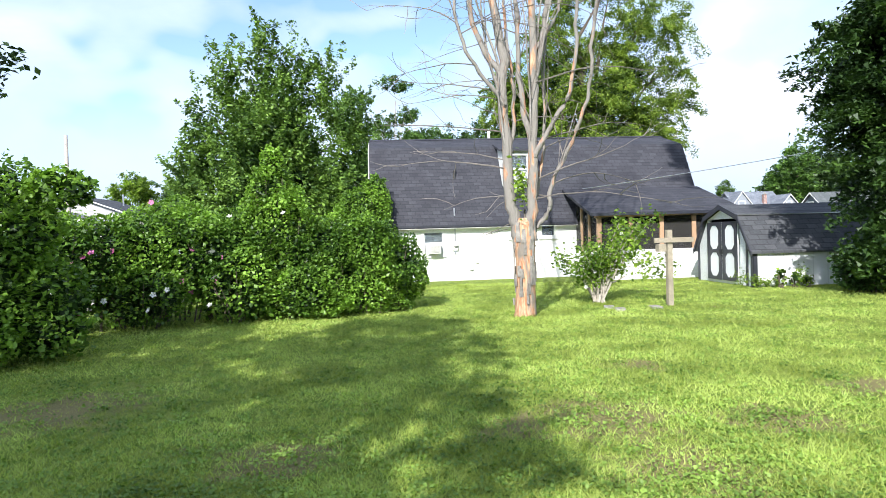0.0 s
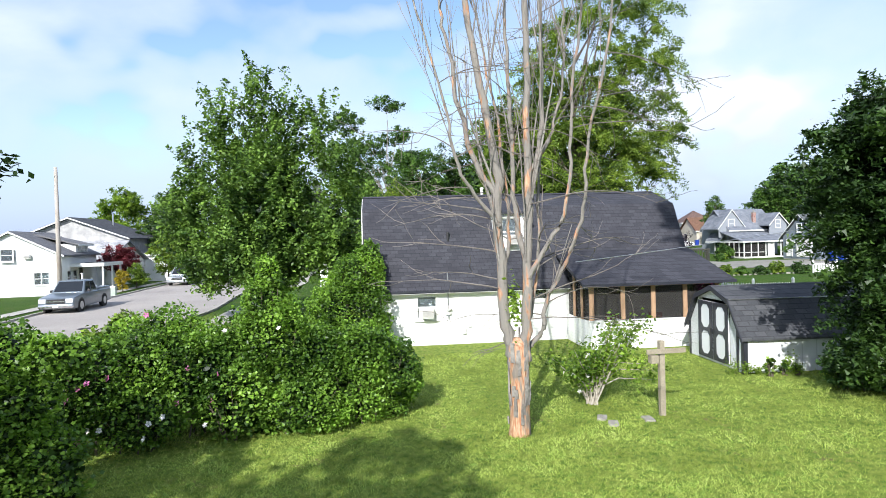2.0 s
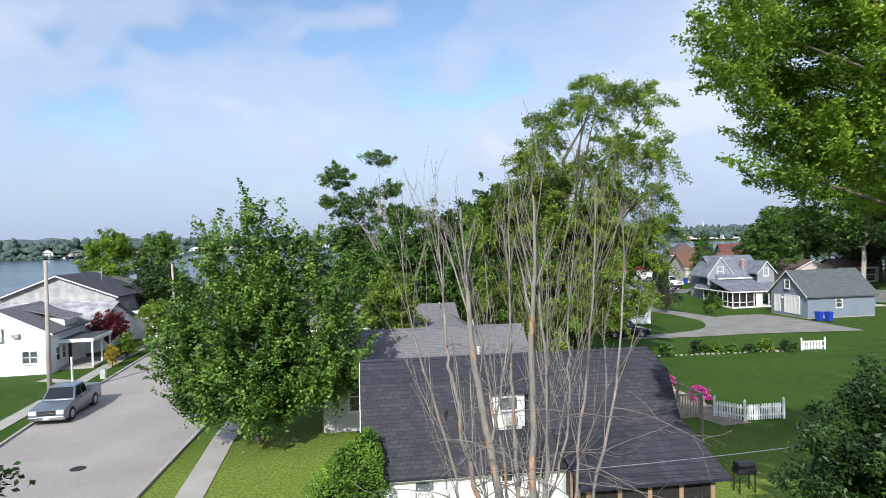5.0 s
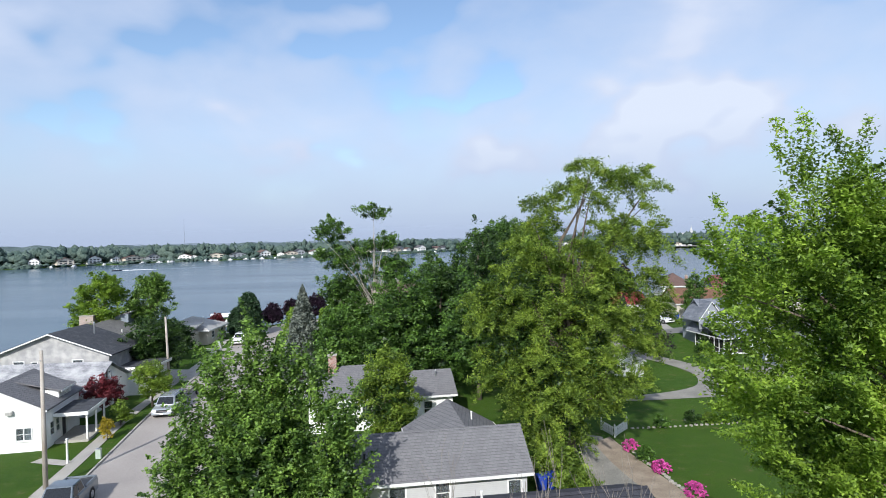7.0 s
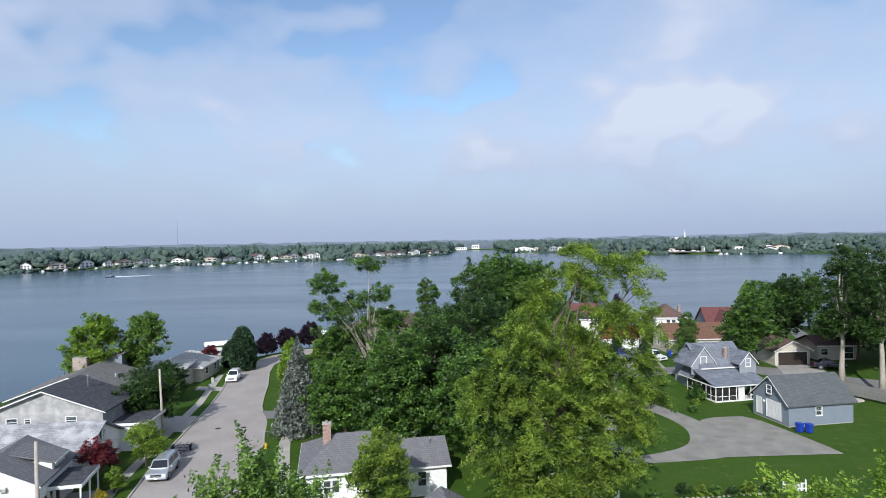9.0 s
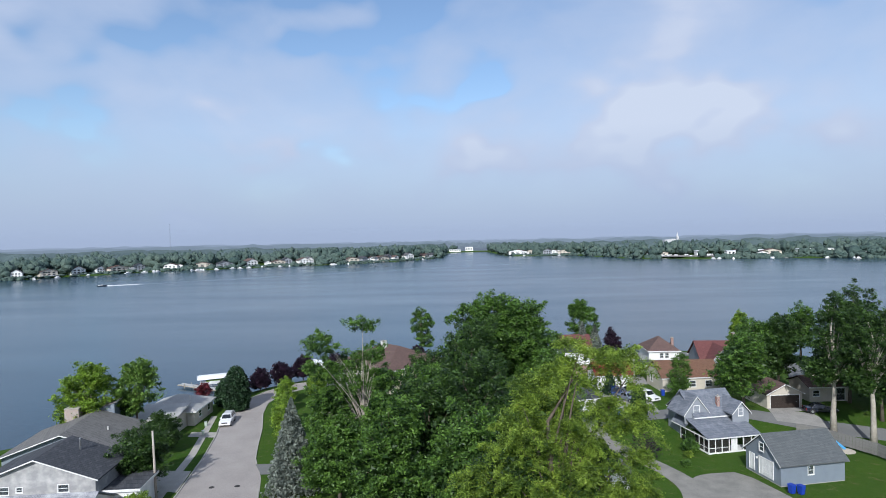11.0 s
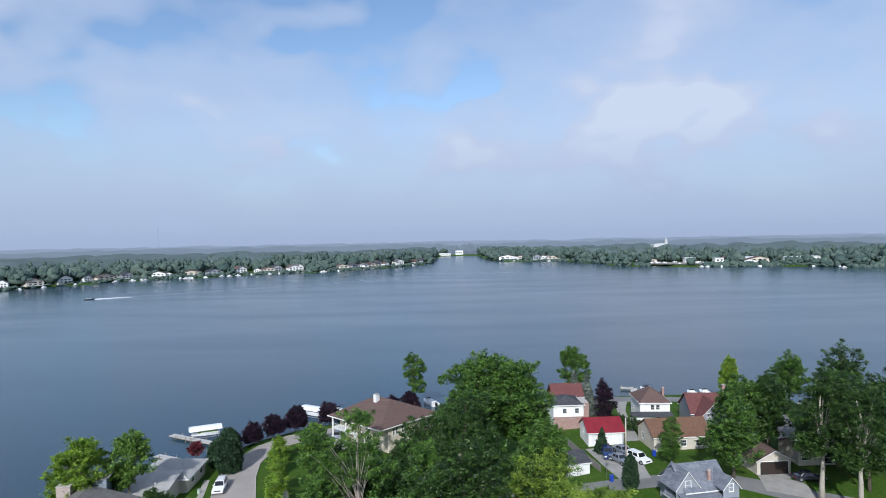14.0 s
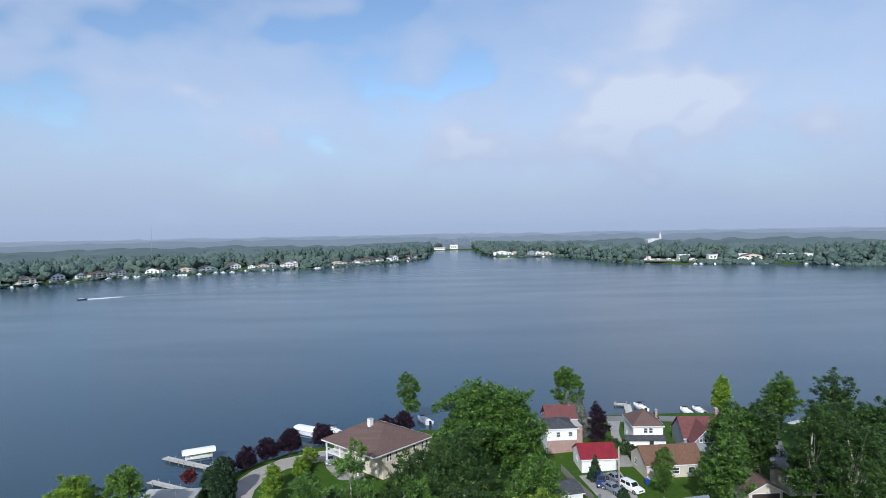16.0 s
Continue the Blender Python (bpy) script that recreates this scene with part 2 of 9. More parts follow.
def lawn(name):
    """Mown grass: patches of clover, thin yellow spots and worn soil."""
    m, t, p = fresh(name)
    c = coords(t)
    n = [node(t, "ShaderNodeTexNoise", Scale=s, Detail=d) for s, d in ((0.12, 3.0), (0.9, 4.0), (7.0, 4.0), (60.0, 3.0))]
    for x in n:
        t.links.new(c, x.inputs[0])
    base = mix_colour(t, ramp(t, n[0].outputs[0], [(0.38, 0.0), (0.62, 1.0)]), (0.036, 0.084, 0.008), (0.052, 0.102, 0.010))
    base = mix_colour(t, ramp(t, n[1].outputs[0], [(0.45, 0.0), (0.7, 0.8)]), base, (0.064, 0.105, 0.015))
    base = mix_colour(t, ramp(t, n[2].outputs[0], [(0.5, 0.0), (0.68, 0.7)]), base, (0.052, 0.118, 0.008))
    garden = t.nodes.new("ShaderNodeVectorMath")      # the home lawn is drier and paler than the rest
    garden.operation = "DISTANCE"
    garden.inputs[1].default_value = (1, 13, 0)
    t.links.new(c, garden.inputs[0])
    home = ramp(t, math_node(t, "DIVIDE", math_node(t, "ADD", garden.outputs["Value"], math_node(t, "MULTIPLY", n[1].outputs[0], 3.0)), 40.0), [(0.55, 1.0), (0.78, 0.0)])
    base = mix_colour(t, home, base, mix_colour(t, ramp(t, n[2].outputs[0], [(0.36, 0.0), (0.64, 1.0)]), (0.115, 0.195, 0.024), (0.27, 0.325, 0.062)))
    soil = math_node(t, "MULTIPLY", ramp(t, n[1].outputs[0], [(0.60, 0.0), (0.72, 1.0)]), ramp(t, n[2].outputs[0], [(0.5, 0.0), (0.62, 1.0)]))
    base = mix_colour(t, soil, base, (0.19, 0.14, 0.08))
    thin = node(t, "ShaderNodeTexNoise", Scale=3.0, Detail=5.0)
    t.links.new(c, thin.inputs[0])
    for sx, sy, r in BARE:      # worn spots of the garden lawn
        d = t.nodes.new("ShaderNodeVectorMath")
        d.operation = "DISTANCE"
        d.inputs[1].default_value = (sx, sy, 0)
        t.links.new(c, d.inputs[0])
        near = math_node(t, "SUBTRACT", math_node(t, "ADD", -0.1, math_node(t, "MULTIPLY", thin.outputs[0], 2.0)), math_node(t, "DIVIDE", d.outputs["Value"], r), True)
        base = mix_colour(t, ramp(t, near, [(0.05, 0.0), (0.5, 0.75)]), base, (0.25, 0.19, 0.10))
    base = mix_colour(t, 1.0, base, ramp(t, n[3].outputs[0], [(0.3, 0.6), (0.7, 1.25)]), "MULTIPLY")
    t.links.new(base, p.inputs["Base Color"])
    p.inputs["Roughness"].default_value, p.inputs["Specular IOR Level"].default_value = 0.9, 0.15
    bumped(t, p, math_node(t, "ADD", n[3].outputs[0], n[2].outputs[0]), 0.7, 0.05)
    return m


def lake_water(name):
    m, t, p = fresh(name)
    c = coords(t)
    n1 = node(t, "ShaderNodeTexNoise", Scale=0.9, Detail=5.0, Roughness=0.6)
    n2 = node(t, "ShaderNodeTexNoise", Scale=0.012, Detail=4.0)
    stretch = node(t, "ShaderNodeMapping", Scale=(0.6, 1.2, 1.0))
    t.links.new(c, stretch.inputs[0])
    t.links.new(stretch.outputs[0], n1.inputs[0])
    wide = node(t, "ShaderNodeMapping", Scale=(0.5, 2.2, 1.0))
    t.links.new(c, wide.inputs[0])
    t.links.new(wide.outputs[0], n2.inputs[0])
    base = mix_colour(t, ramp(t, n2.outputs[0], [(0.35, 0.0), (0.7, 1.0)]), (0.018, 0.046, 0.070), (0.028, 0.058, 0.085))
    t.links.new(base, p.inputs["Base Color"])
    t.links.new(ramp(t, n2.outputs[0], [(0.3, 0.15), (0.7, 0.23)]), p.inputs["Roughness"])
    p.inputs["IOR"].default_value = 1.33
    bumped(t, p, n1.outputs[0], 0.09, 0.3)
    return m


def plain(name, colour, rough=0.5, metal=0.0, spec=0.5, coat=0.0):
    return_m, t, p = fresh(name)
    n1 = node(t, "ShaderNodeTexNoise", Scale=6.0, Detail=3.0)
    t.links.new(coords(t), n1.inputs[0])
    t.links.new(mix_colour(t, 1.0, colour, ramp(t, n1.outputs[0], [(0.3, 0.88), (0.7, 1.06)]), "MULTIPLY"), p.inputs["Base Color"])
    p.inputs["Roughness"].default_value, p.inputs["Metallic"].default_value = rough, metal
    p.inputs["Specular IOR Level"].default_value, p.inputs["Coat Weight"].default_value = spec, coat
    return return_m


def glass(name, tint=(0.55, 0.62, 0.66)):
    m, t, p = fresh(name)
    p.inputs["Base Color"].default_value = (*tint, 1)
    p.inputs["Roughness"].default_value, p.inputs["Transmission Weight"].default_value = 0.02, 0.9
    p.inputs["IOR"].default_value = 1.45
    return m


def screen(name):
    """Dark insect mesh: one sees a little through it."""
    m, t, p = fresh(name)
    p.inputs["Base Color"].default_value, p.inputs["Roughness"].default_value = (0.03, 0.028, 0.026, 1), 0.8
    clear = t.nodes.new("ShaderNodeBsdfTransparent")
    both = t.nodes.new("ShaderNodeMixShader")
    both.inputs[0].default_value = 0.42
    t.links.new(p.outputs[0], both.inputs[1])
    t.links.new(clear.outputs[0], both.inputs[2])
    t.links.new(both.outputs[0], t.nodes["Material Output"].inputs[0])
    return m


def peeling(name, grey=0.5, bark=(0.29, 0.26, 0.225)):
    """Bare orange wood with pale dry streaks, and grey bark left in upright patches."""
    m, t, p = fresh(name)
    c = coords(t)
    tall = node(t, "ShaderNodeMapping", Scale=(1.0, 1.0, 0.22))
    t.links.new(c, tall.inputs[0])
    n1, n2 = node(t, "ShaderNodeTexNoise", Scale=7.0, Detail=5.0), node(t, "ShaderNodeTexNoise", Scale=28.0, Detail=4.0)
    t.links.new(tall.outputs[0], n1.inputs[0])
    t.links.new(tall.outputs[0], n2.inputs[0])
    base = mix_colour(t, ramp(t, n2.outputs[0], [(0.35, 0.0), (0.65, 1.0)]), (0.36, 0.16, 0.08), (0.55, 0.37, 0.24))
    base = mix_colour(t, ramp(t, n1.outputs[0], [(grey, 0.0), (grey + 0.08, 1.0)]), base, bark)
    t.links.new(base, p.inputs["Base Color"])
    p.inputs["Roughness"].default_value = 0.85
    bumped(t, p, math_node(t, "ADD", n1.outputs[0], n2.outputs[0]), 0.9, 0.03)
    return m


GRASS = lawn("lawn")
BLADE = foliage("grass_blade", (0.37, 0.46, 0.085), (0.47, 0.56, 0.16), 0.6, 0.4, (0.48, 0.48, 0.23))
CLOVER = foliage("clover_leaves", (0.13, 0.25, 0.035), (0.30, 0.42, 0.08), 0.5, 0.3)
ASPHALT = surface("asphalt", (0.315, 0.285, 0.262), (0.375, 0.34, 0.312), 0.25, 18.0, 0.9, 0.25)
SIDE_ASPHALT = surface("grey_asphalt", (0.155, 0.155, 0.15), (0.20, 0.20, 0.195), 0.25, 18.0, 0.9, 0.25)
DULL_CONCRETE = surface("dull_concrete", (0.27, 0.26, 0.24), (0.34, 0.325, 0.30), 0.6, 25.0, 0.85, 0.2)
OLD_BOARD = surface("grey_old_boards", (0.17, 0.165, 0.155), (0.25, 0.24, 0.225), 3.0, 40.0, 0.9, 0.4)
CONCRETE = surface("concrete", (0.36, 0.34, 0.30), (0.44, 0.415, 0.37), 0.6, 25.0, 0.85, 0.2)
GRAVEL = surface("gravel", (0.21, 0.20, 0.175), (0.29, 0.275, 0.24), 0.5, 14.0, 0.95, 0.6, depth=0.03)
DIRT = surface("dirt", (0.24, 0.19, 0.14), (0.34, 0.28, 0.21), 0.8, 18.0, 0.95, 0.5)
WATER = lake_water("lake_water")
WHITE_SIDING = siding("white_siding", (0.80, 0.80, 0.78), (0.74, 0.74, 0.72))
GREY_SIDING = siding("grey_siding", (0.27, 0.29, 0.32), (0.24, 0.26, 0.29))
SLATE_SIDING = siding("slate_blue_siding", (0.20, 0.235, 0.275), (0.18, 0.21, 0.25))
PALE_SIDING = siding("pale_grey_siding", (0.50, 0.50, 0.50), (0.44, 0.44, 0.44))
TAN_SIDING = siding("tan_siding", (0.62, 0.55, 0.43), (0.56, 0.50, 0.40))
OLD_SIDING = siding("weathered_siding", (0.30, 0.30, 0.30), (0.52, 0.51, 0.49), 0.14)
CREAM_SIDING = siding("cream_siding", (0.56, 0.51, 0.43), (0.50, 0.46, 0.39))
WHITE_PAINT = surface("white_paint", (0.80, 0.80, 0.78), (0.72, 0.72, 0.70), 2.0, 30.0, 0.5, 0.1)
WHITE_PANEL = siding("white_panel", (0.74, 0.75, 0.77), (0.68, 0.69, 0.72), 0.4, 0.6, 0)
BLACK_PAINT = surface("dark_blue_paint", (0.022, 0.024, 0.034), (0.035, 0.037, 0.05), 3.0, 40.0, 0.5, 0.1)
DARK_SHINGLE = shingles("dark_shingles", (0.040, 0.041, 0.050), (0.062, 0.062, 0.074), stain=(0.032, 0.032, 0.04))
CHARCOAL = shingles("charcoal_shingles", (0.055, 0.058, 0.066), (0.085, 0.088, 0.096), stain=(0.045, 0.047, 0.055))
GREY_SHINGLE = shingles("grey_shingles", (0.115, 0.115, 0.12), (0.155, 0.153, 0.158), stain=(0.09, 0.09, 0.096))
SOFT_SHINGLE = shingles("mid_grey_shingles", (0.155, 0.153, 0.16), (0.185, 0.183, 0.19), stain=(0.135, 0.133, 0.14))
PALE_SHINGLE = shingles("worn_pale_shingles", (0.23, 0.235, 0.25), (0.31, 0.31, 0.33), stain=(0.50, 0.50, 0.50), stain_at=0.55)
SLATE_SHINGLE = shingles("slate_green_shingles", (0.095, 0.104, 0.108), (0.12, 0.128, 0.132), stain=(0.085, 0.093, 0.097))
BROWN_GREY = shingles("brown_grey_shingles", (0.15, 0.145, 0.138), (0.185, 0.178, 0.168), stain=(0.20, 0.195, 0.185))
BLUE_SHINGLE = shingles("blue_grey_shingles", (0.135, 0.15, 0.18), (0.19, 0.205, 0.235), 0.2, 0.4, stain=(0.24, 0.255, 0.285))
BROWN_SHINGLE = shingles("brown_shingles", (0.115, 0.075, 0.065), (0.155, 0.10, 0.088), stain=(0.12, 0.085, 0.07))
RUST_SHINGLE = shingles("rust_shingles", (0.145, 0.078, 0.05), (0.19, 0.108, 0.072), stain=(0.15, 0.088, 0.062))
MAROON_SHINGLE = shingles("maroon_shingles", (0.135, 0.052, 0.05), (0.175, 0.072, 0.067), stain=(0.11, 0.045, 0.045))
RED_METAL = surface("red_metal_roof", (0.18, 0.012, 0.022), (0.23, 0.018, 0.026), 1.0, 30.0, 0.45, 0.1)
TAN_ROOF = surface("pale_flat_roof", (0.36, 0.35, 0.33), (0.44, 0.43, 0.41), 0.5, 20.0, 0.85, 0.2)
BRICK = brickwork("red_brick", (0.30, 0.12, 0.085), (0.24, 0.10, 0.075))
PALE_BRICK = brickwork("mixed_brick", (0.38, 0.26, 0.21), (0.30, 0.24, 0.21))
WOOD = surface("raw_wood", (0.40, 0.25, 0.15), (0.48, 0.31, 0.20), 2.0, 50.0, 0.75, 0.3)
GREY_WOOD = surface("weathered_wood", (0.27, 0.23, 0.17), (0.35, 0.305, 0.235), 3.0, 45.0, 0.85, 0.5)
POLE_WOOD = surface("pole_wood", (0.33, 0.28, 0.23), (0.46, 0.43, 0.39), 0.5, 30.0, 0.85, 0.4)
BARK = surface("bark", (0.10, 0.08, 0.06), (0.16, 0.13, 0.10), 4.0, 25.0, 0.95, 0.9, depth=0.03)
PALE_BARK = surface("pale_bark", (0.34, 0.30, 0.25), (0.44, 0.40, 0.34), 2.5, 25.0, 0.9, 0.6)
DEAD_BARK = surface("dead_grey_bark", (0.18, 0.165, 0.148), (0.34, 0.315, 0.285), 2.2, 18.0, 0.9, 0.9, depth=0.03)
BARE_WOOD = peeling("peeled_orange_wood", 0.54, (0.21, 0.18, 0.15))
STEM_WOOD = peeling("half_peeled_stems", 0.365, (0.225, 0.205, 0.182))
TWIG = surface("dead_twigs", (0.135, 0.118, 0.105), (0.25, 0.22, 0.195), 1.5, 30.0, 0.9, 0.4)
GLASS = glass("window_glass")
DARK_ROOM = plain("dark_interior", (0.05, 0.045, 0.04), 0.9)
BLIND = siding("pale_blind", (0.62, 0.62, 0.60), (0.55, 0.55, 0.54), 0.05)
SCREEN = screen("insect_screen")
METAL = plain("galvanised_metal", (0.55, 0.56, 0.58), 0.35, 0.9)
GREY_PLASTIC = plain("pale_plastic", (0.62, 0.61, 0.58), 0.5)
BLACK_PLASTIC = plain("black_plastic", (0.02, 0.02, 0.022), 0.5)
RUBBER = plain("rubber", (0.018, 0.018, 0.019), 0.85)
CHROME = plain("chrome", (0.7, 0.7, 0.72), 0.18, 1.0)
BLUE_PLASTIC = plain("blue_plastic", (0.015, 0.05, 0.36), 0.45)
RED_PLASTIC = plain("red_plastic", (0.45, 0.02, 0.02), 0.4)
TAIL_RED = plain("tail_lamp_red", (0.35, 0.01, 0.01), 0.25)
LAMP_CLEAR = plain("lamp_lens", (0.7, 0.7, 0.72), 0.15)
YELLOW_PAINT = plain("yellow_paint", (0.62, 0.42, 0.03), 0.5)
CANVAS = plain("white_canvas", (0.74, 0.75, 0.77), 0.7)
STONE = surface("pale_stone", (0.27, 0.25, 0.22), (0.38, 0.36, 0.32), 5.0, 30.0, 0.9, 0.4)
LEAF_MAPLE = foliage("maple_leaves", (0.026, 0.075, 0.014), (0.115, 0.215, 0.032))
LEAF_STREET = foliage("street_maple_leaves", (0.045, 0.115, 0.02), (0.185, 0.30, 0.05))
LEAF_BRIGHT = foliage("bright_leaves", (0.07, 0.16, 0.016), (0.30, 0.43, 0.055), 0.5, 0.36, (0.30, 0.34, 0.06))
LEAF_GOLD = foliage("yellowish_leaves", (0.058, 0.125, 0.014), (0.25, 0.345, 0.045), 0.55, 0.28, (0.30, 0.31, 0.06))
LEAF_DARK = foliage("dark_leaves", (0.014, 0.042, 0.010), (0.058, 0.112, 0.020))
LEAF_VINE = foliage("vine_leaves", (0.065, 0.16, 0.020), (0.245, 0.40, 0.055), 0.4, 0.34)
LEAF_GREY = foliage("grey_green_leaves", (0.05, 0.085, 0.045), (0.12, 0.17, 0.09))
LEAF_SPRUCE = foliage("blue_spruce_needles", (0.085, 0.11, 0.095), (0.21, 0.235, 0.20), 0.6, 0.1)
LEAF_FIR = foliage("fir_needles", (0.012, 0.035, 0.014), (0.035, 0.075, 0.03), 0.6, 0.1)
LEAF_PURPLE = foliage("purple_leaves", (0.012, 0.006, 0.014), (0.032, 0.014, 0.030), 0.45, 0.12)
LEAF_RED = foliage("red_maple_leaves", (0.07, 0.012, 0.018), (0.20, 0.035, 0.045))
LEAF_LIME = foliage("lime_leaves", (0.10, 0.18, 0.02), (0.24, 0.34, 0.04))
LEAF_YELLOW = foliage("yellow_leaves", (0.35, 0.28, 0.02), (0.60, 0.46, 0.04))
PETAL_PINK = foliage("pink_petals", (0.50, 0.10, 0.30), (0.72, 0.28, 0.50))
PETAL_WHITE = foliage("white_petals", (0.72, 0.66, 0.68), (0.82, 0.78, 0.78))


def hazed_leaves(name, dark, light):
    """Crowns seen from a mile off, haze tinted into their colour: each of its own tone, in drifts of lighter and darker
    wood.
    """
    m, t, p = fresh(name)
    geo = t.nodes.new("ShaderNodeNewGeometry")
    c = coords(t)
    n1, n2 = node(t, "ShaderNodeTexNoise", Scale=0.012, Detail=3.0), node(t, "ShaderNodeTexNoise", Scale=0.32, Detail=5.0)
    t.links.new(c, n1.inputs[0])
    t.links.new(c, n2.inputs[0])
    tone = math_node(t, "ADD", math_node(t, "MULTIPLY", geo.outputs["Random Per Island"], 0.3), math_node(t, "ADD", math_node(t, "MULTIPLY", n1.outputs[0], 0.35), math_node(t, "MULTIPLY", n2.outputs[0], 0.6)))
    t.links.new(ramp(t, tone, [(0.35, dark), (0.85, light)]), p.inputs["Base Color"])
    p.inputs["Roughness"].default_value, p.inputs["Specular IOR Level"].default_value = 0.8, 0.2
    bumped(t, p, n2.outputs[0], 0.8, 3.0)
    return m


# blue-grey base tones carry the distance haze in the leaf colour
HAZED_CANOPY = hazed_leaves("far_canopy", (0.048, 0.082, 0.086), (0.125, 0.165, 0.160))
HAZED_WOOD = hazed_leaves("far_woods", (0.034, 0.064, 0.06), (0.105, 0.145, 0.118))
PETAL_MAGENTA = foliage("magenta_petals", (0.50, 0.05, 0.28), (0.72, 0.12, 0.45))


# ---------------------------------------------------------------- building helpers
class Shape:
    """Points and faces of one mesh."""

    def __init__(self):
        self.v, self.f = [], []

    def add(self, pts, faces):
        n = len(self.v)
        self.v += [tuple(p) for p in pts]
        self.f += [tuple(i + n for i in q) for q in faces]
        return self

    def hexa(self, low, high):
        """Two rings of four points, both counter-clockwise from above."""
        return self.add(list(low) + list(high), [(3, 2, 1, 0), (4, 5, 6, 7), (0, 1, 5, 4), (1, 2, 6, 5), (2, 3, 7, 6), (3, 0, 4, 7)])

    def box(self, x0, x1, y0, y1, z0, z1):
        return self.hexa([(x0, y0, z0), (x1, y0, z0), (x1, y1, z0), (x0, y1, z0)], [(x0, y0, z1), (x1, y0, z1), (x1, y1, z1), (x0, y1, z1)])

    def soft_box(self, x0, x1, y0, y1, z0, z1, r=0.03):
        """A box whose edges are cut at r."""
        bm = bmesh.new()
        bmesh.ops.create_cube(bm, size=1.0, matrix=Matrix.Translation(((x0 + x1) / 2, (y0 + y1) / 2, (z0 + z1) / 2)) @ Matrix.Diagonal((x1 - x0, y1 - y0, z1 - z0, 1)))
        bmesh.ops.bevel(bm, geom=bm.edges[:], offset=r, segments=2, affect="EDGES", profile=0.6)
        return self.take(bm)

    def take(self, bm):
        bm.verts.index_update()
        self.add([v.co[:] for v in bm.verts], [[v.index for v in q.verts] for q in bm.faces])
        bm.free()
        return self

    def prism(self, outline, y0, y1):
        """An outline in x and z, drawn out from y0 to y1."""
        n = len(outline)
        pts = [(x, y0, z) for x, z in outline] + [(x, y1, z) for x, z in outline]
        return self.add(pts, [tuple(range(n)), tuple(range(2 * n - 1, n - 1, -1))] + [(i, i + n, (i + 1) % n + n, (i + 1) % n) for i in range(n)])

    def prism_x(self, outline, x0, x1):
        """An outline in y and z, drawn out from x0 to x1."""
        n = len(outline)
        pts = [(x0, y, z) for y, z in outline] + [(x1, y, z) for y, z in outline]
        return self.add(pts, [tuple(range(n)), tuple(range(2 * n - 1, n - 1, -1))] + [(i, i + n, (i + 1) % n + n, (i + 1) % n) for i in range(n)])

    def tube(self, pts, radii, n=6, close=True):
        pts = [Vector(p) for p in pts]
        rings = []
        for i, p in enumerate(pts):
            way = (pts[min(i + 1, len(pts) - 1)] - pts[max(i - 1, 0)])
            way = way.normalized() if way.length > 1e-6 else Vector((0, 0, 1))
            side = way.cross(Vector((0.31, 0.2, 0.93) if abs(way.z) < 0.9 else (1, 0.1, 0))).normalized()
            other = way.cross(side)
            rings += [p + float(radii[i]) * (math.cos(6.2832 * k / n) * side + math.sin(6.2832 * k / n) * other) for k in range(n)]
        faces = [(r * n + k, r * n + (k + 1) % n, (r + 1) * n + (k + 1) % n, (r + 1) * n + k) for r in range(len(pts) - 1) for k in range(n)]
        if close:
            faces += [tuple(range(n - 1, -1, -1)), tuple((len(pts) - 1) * n + k for k in range(n))]
        return self.add(rings, faces)

    def disc(self, c, axis, r, w, n=20):
        """A short cylinder with its middle at c along the axis."""
        a = Vector(axis).normalized()
        return self.tube([Vector(c) - a * w / 2, Vector(c) + a * w / 2], [r, r], n)

    def weld(self):
        """Joins points that lie on one another and drops the faces hidden between joined blocks."""
        seen, at, pts = {}, [], []
        for p in self.v:
            key = tuple(round(c, 4) for c in p)
            if key not in seen:
                seen[key] = len(pts)
                pts.append(p)
            at.append(seen[key])
        faces = [tuple(at[i] for i in q) for q in self.f]
        count = {}
        for q in faces:
            count[frozenset(q)] = count.get(frozenset(q), 0) + 1
        self.v, self.f = pts, [q for q in faces if count[frozenset(q)] == 1 and len(set(q)) == len(q)]
        return self

    def mesh(self, name):
        me = bpy.data.meshes.new(name)
        me.from_pydata(self.v, [], self.f)
        me.update()
        return me


def part(name, shape, material, parent=None, label="", smooth=False, kind=""):
    if isinstance(shape, Shape) and name in ("wall", "front_wall", "dormer_front", "porch", "casing", "roof", "wing_roof", "gable_roof", "barge_board", "road"):
        shape.weld()
    me = shape if isinstance(shape, bpy.types.Mesh) else shape.mesh(name)
    if not me.materials:
        me.materials.append(material)
    if smooth:
        me.polygons.foreach_set("use_smooth", [True] * len(me.polygons))
    ob = new(name, me)
    ob.parent = parent
    if label or kind:
        tagged(ob, label=label, kind=kind)
    return ob


def thing(name, x, y, z=0.0, turn=0.0, label="", category="", group=""):
    ob = new(name)
    ob.empty_display_size = 0.3
    ob.matrix_basis = pose(x, y, z, 0, 0, turn)
    return tagged(ob, label, category, group)


def step(a):
    a = min(max(a, 0.0), 1.0)
    return a * a * (3 - 2 * a)


def land(x, y):
    """Height of the land: level by the road, a low rise to the east."""
    return 1.7 * step((x - 8) / 40) * (0.15 * step((y - 30) / 45) + 0.85 * step((y - 89) / 14))


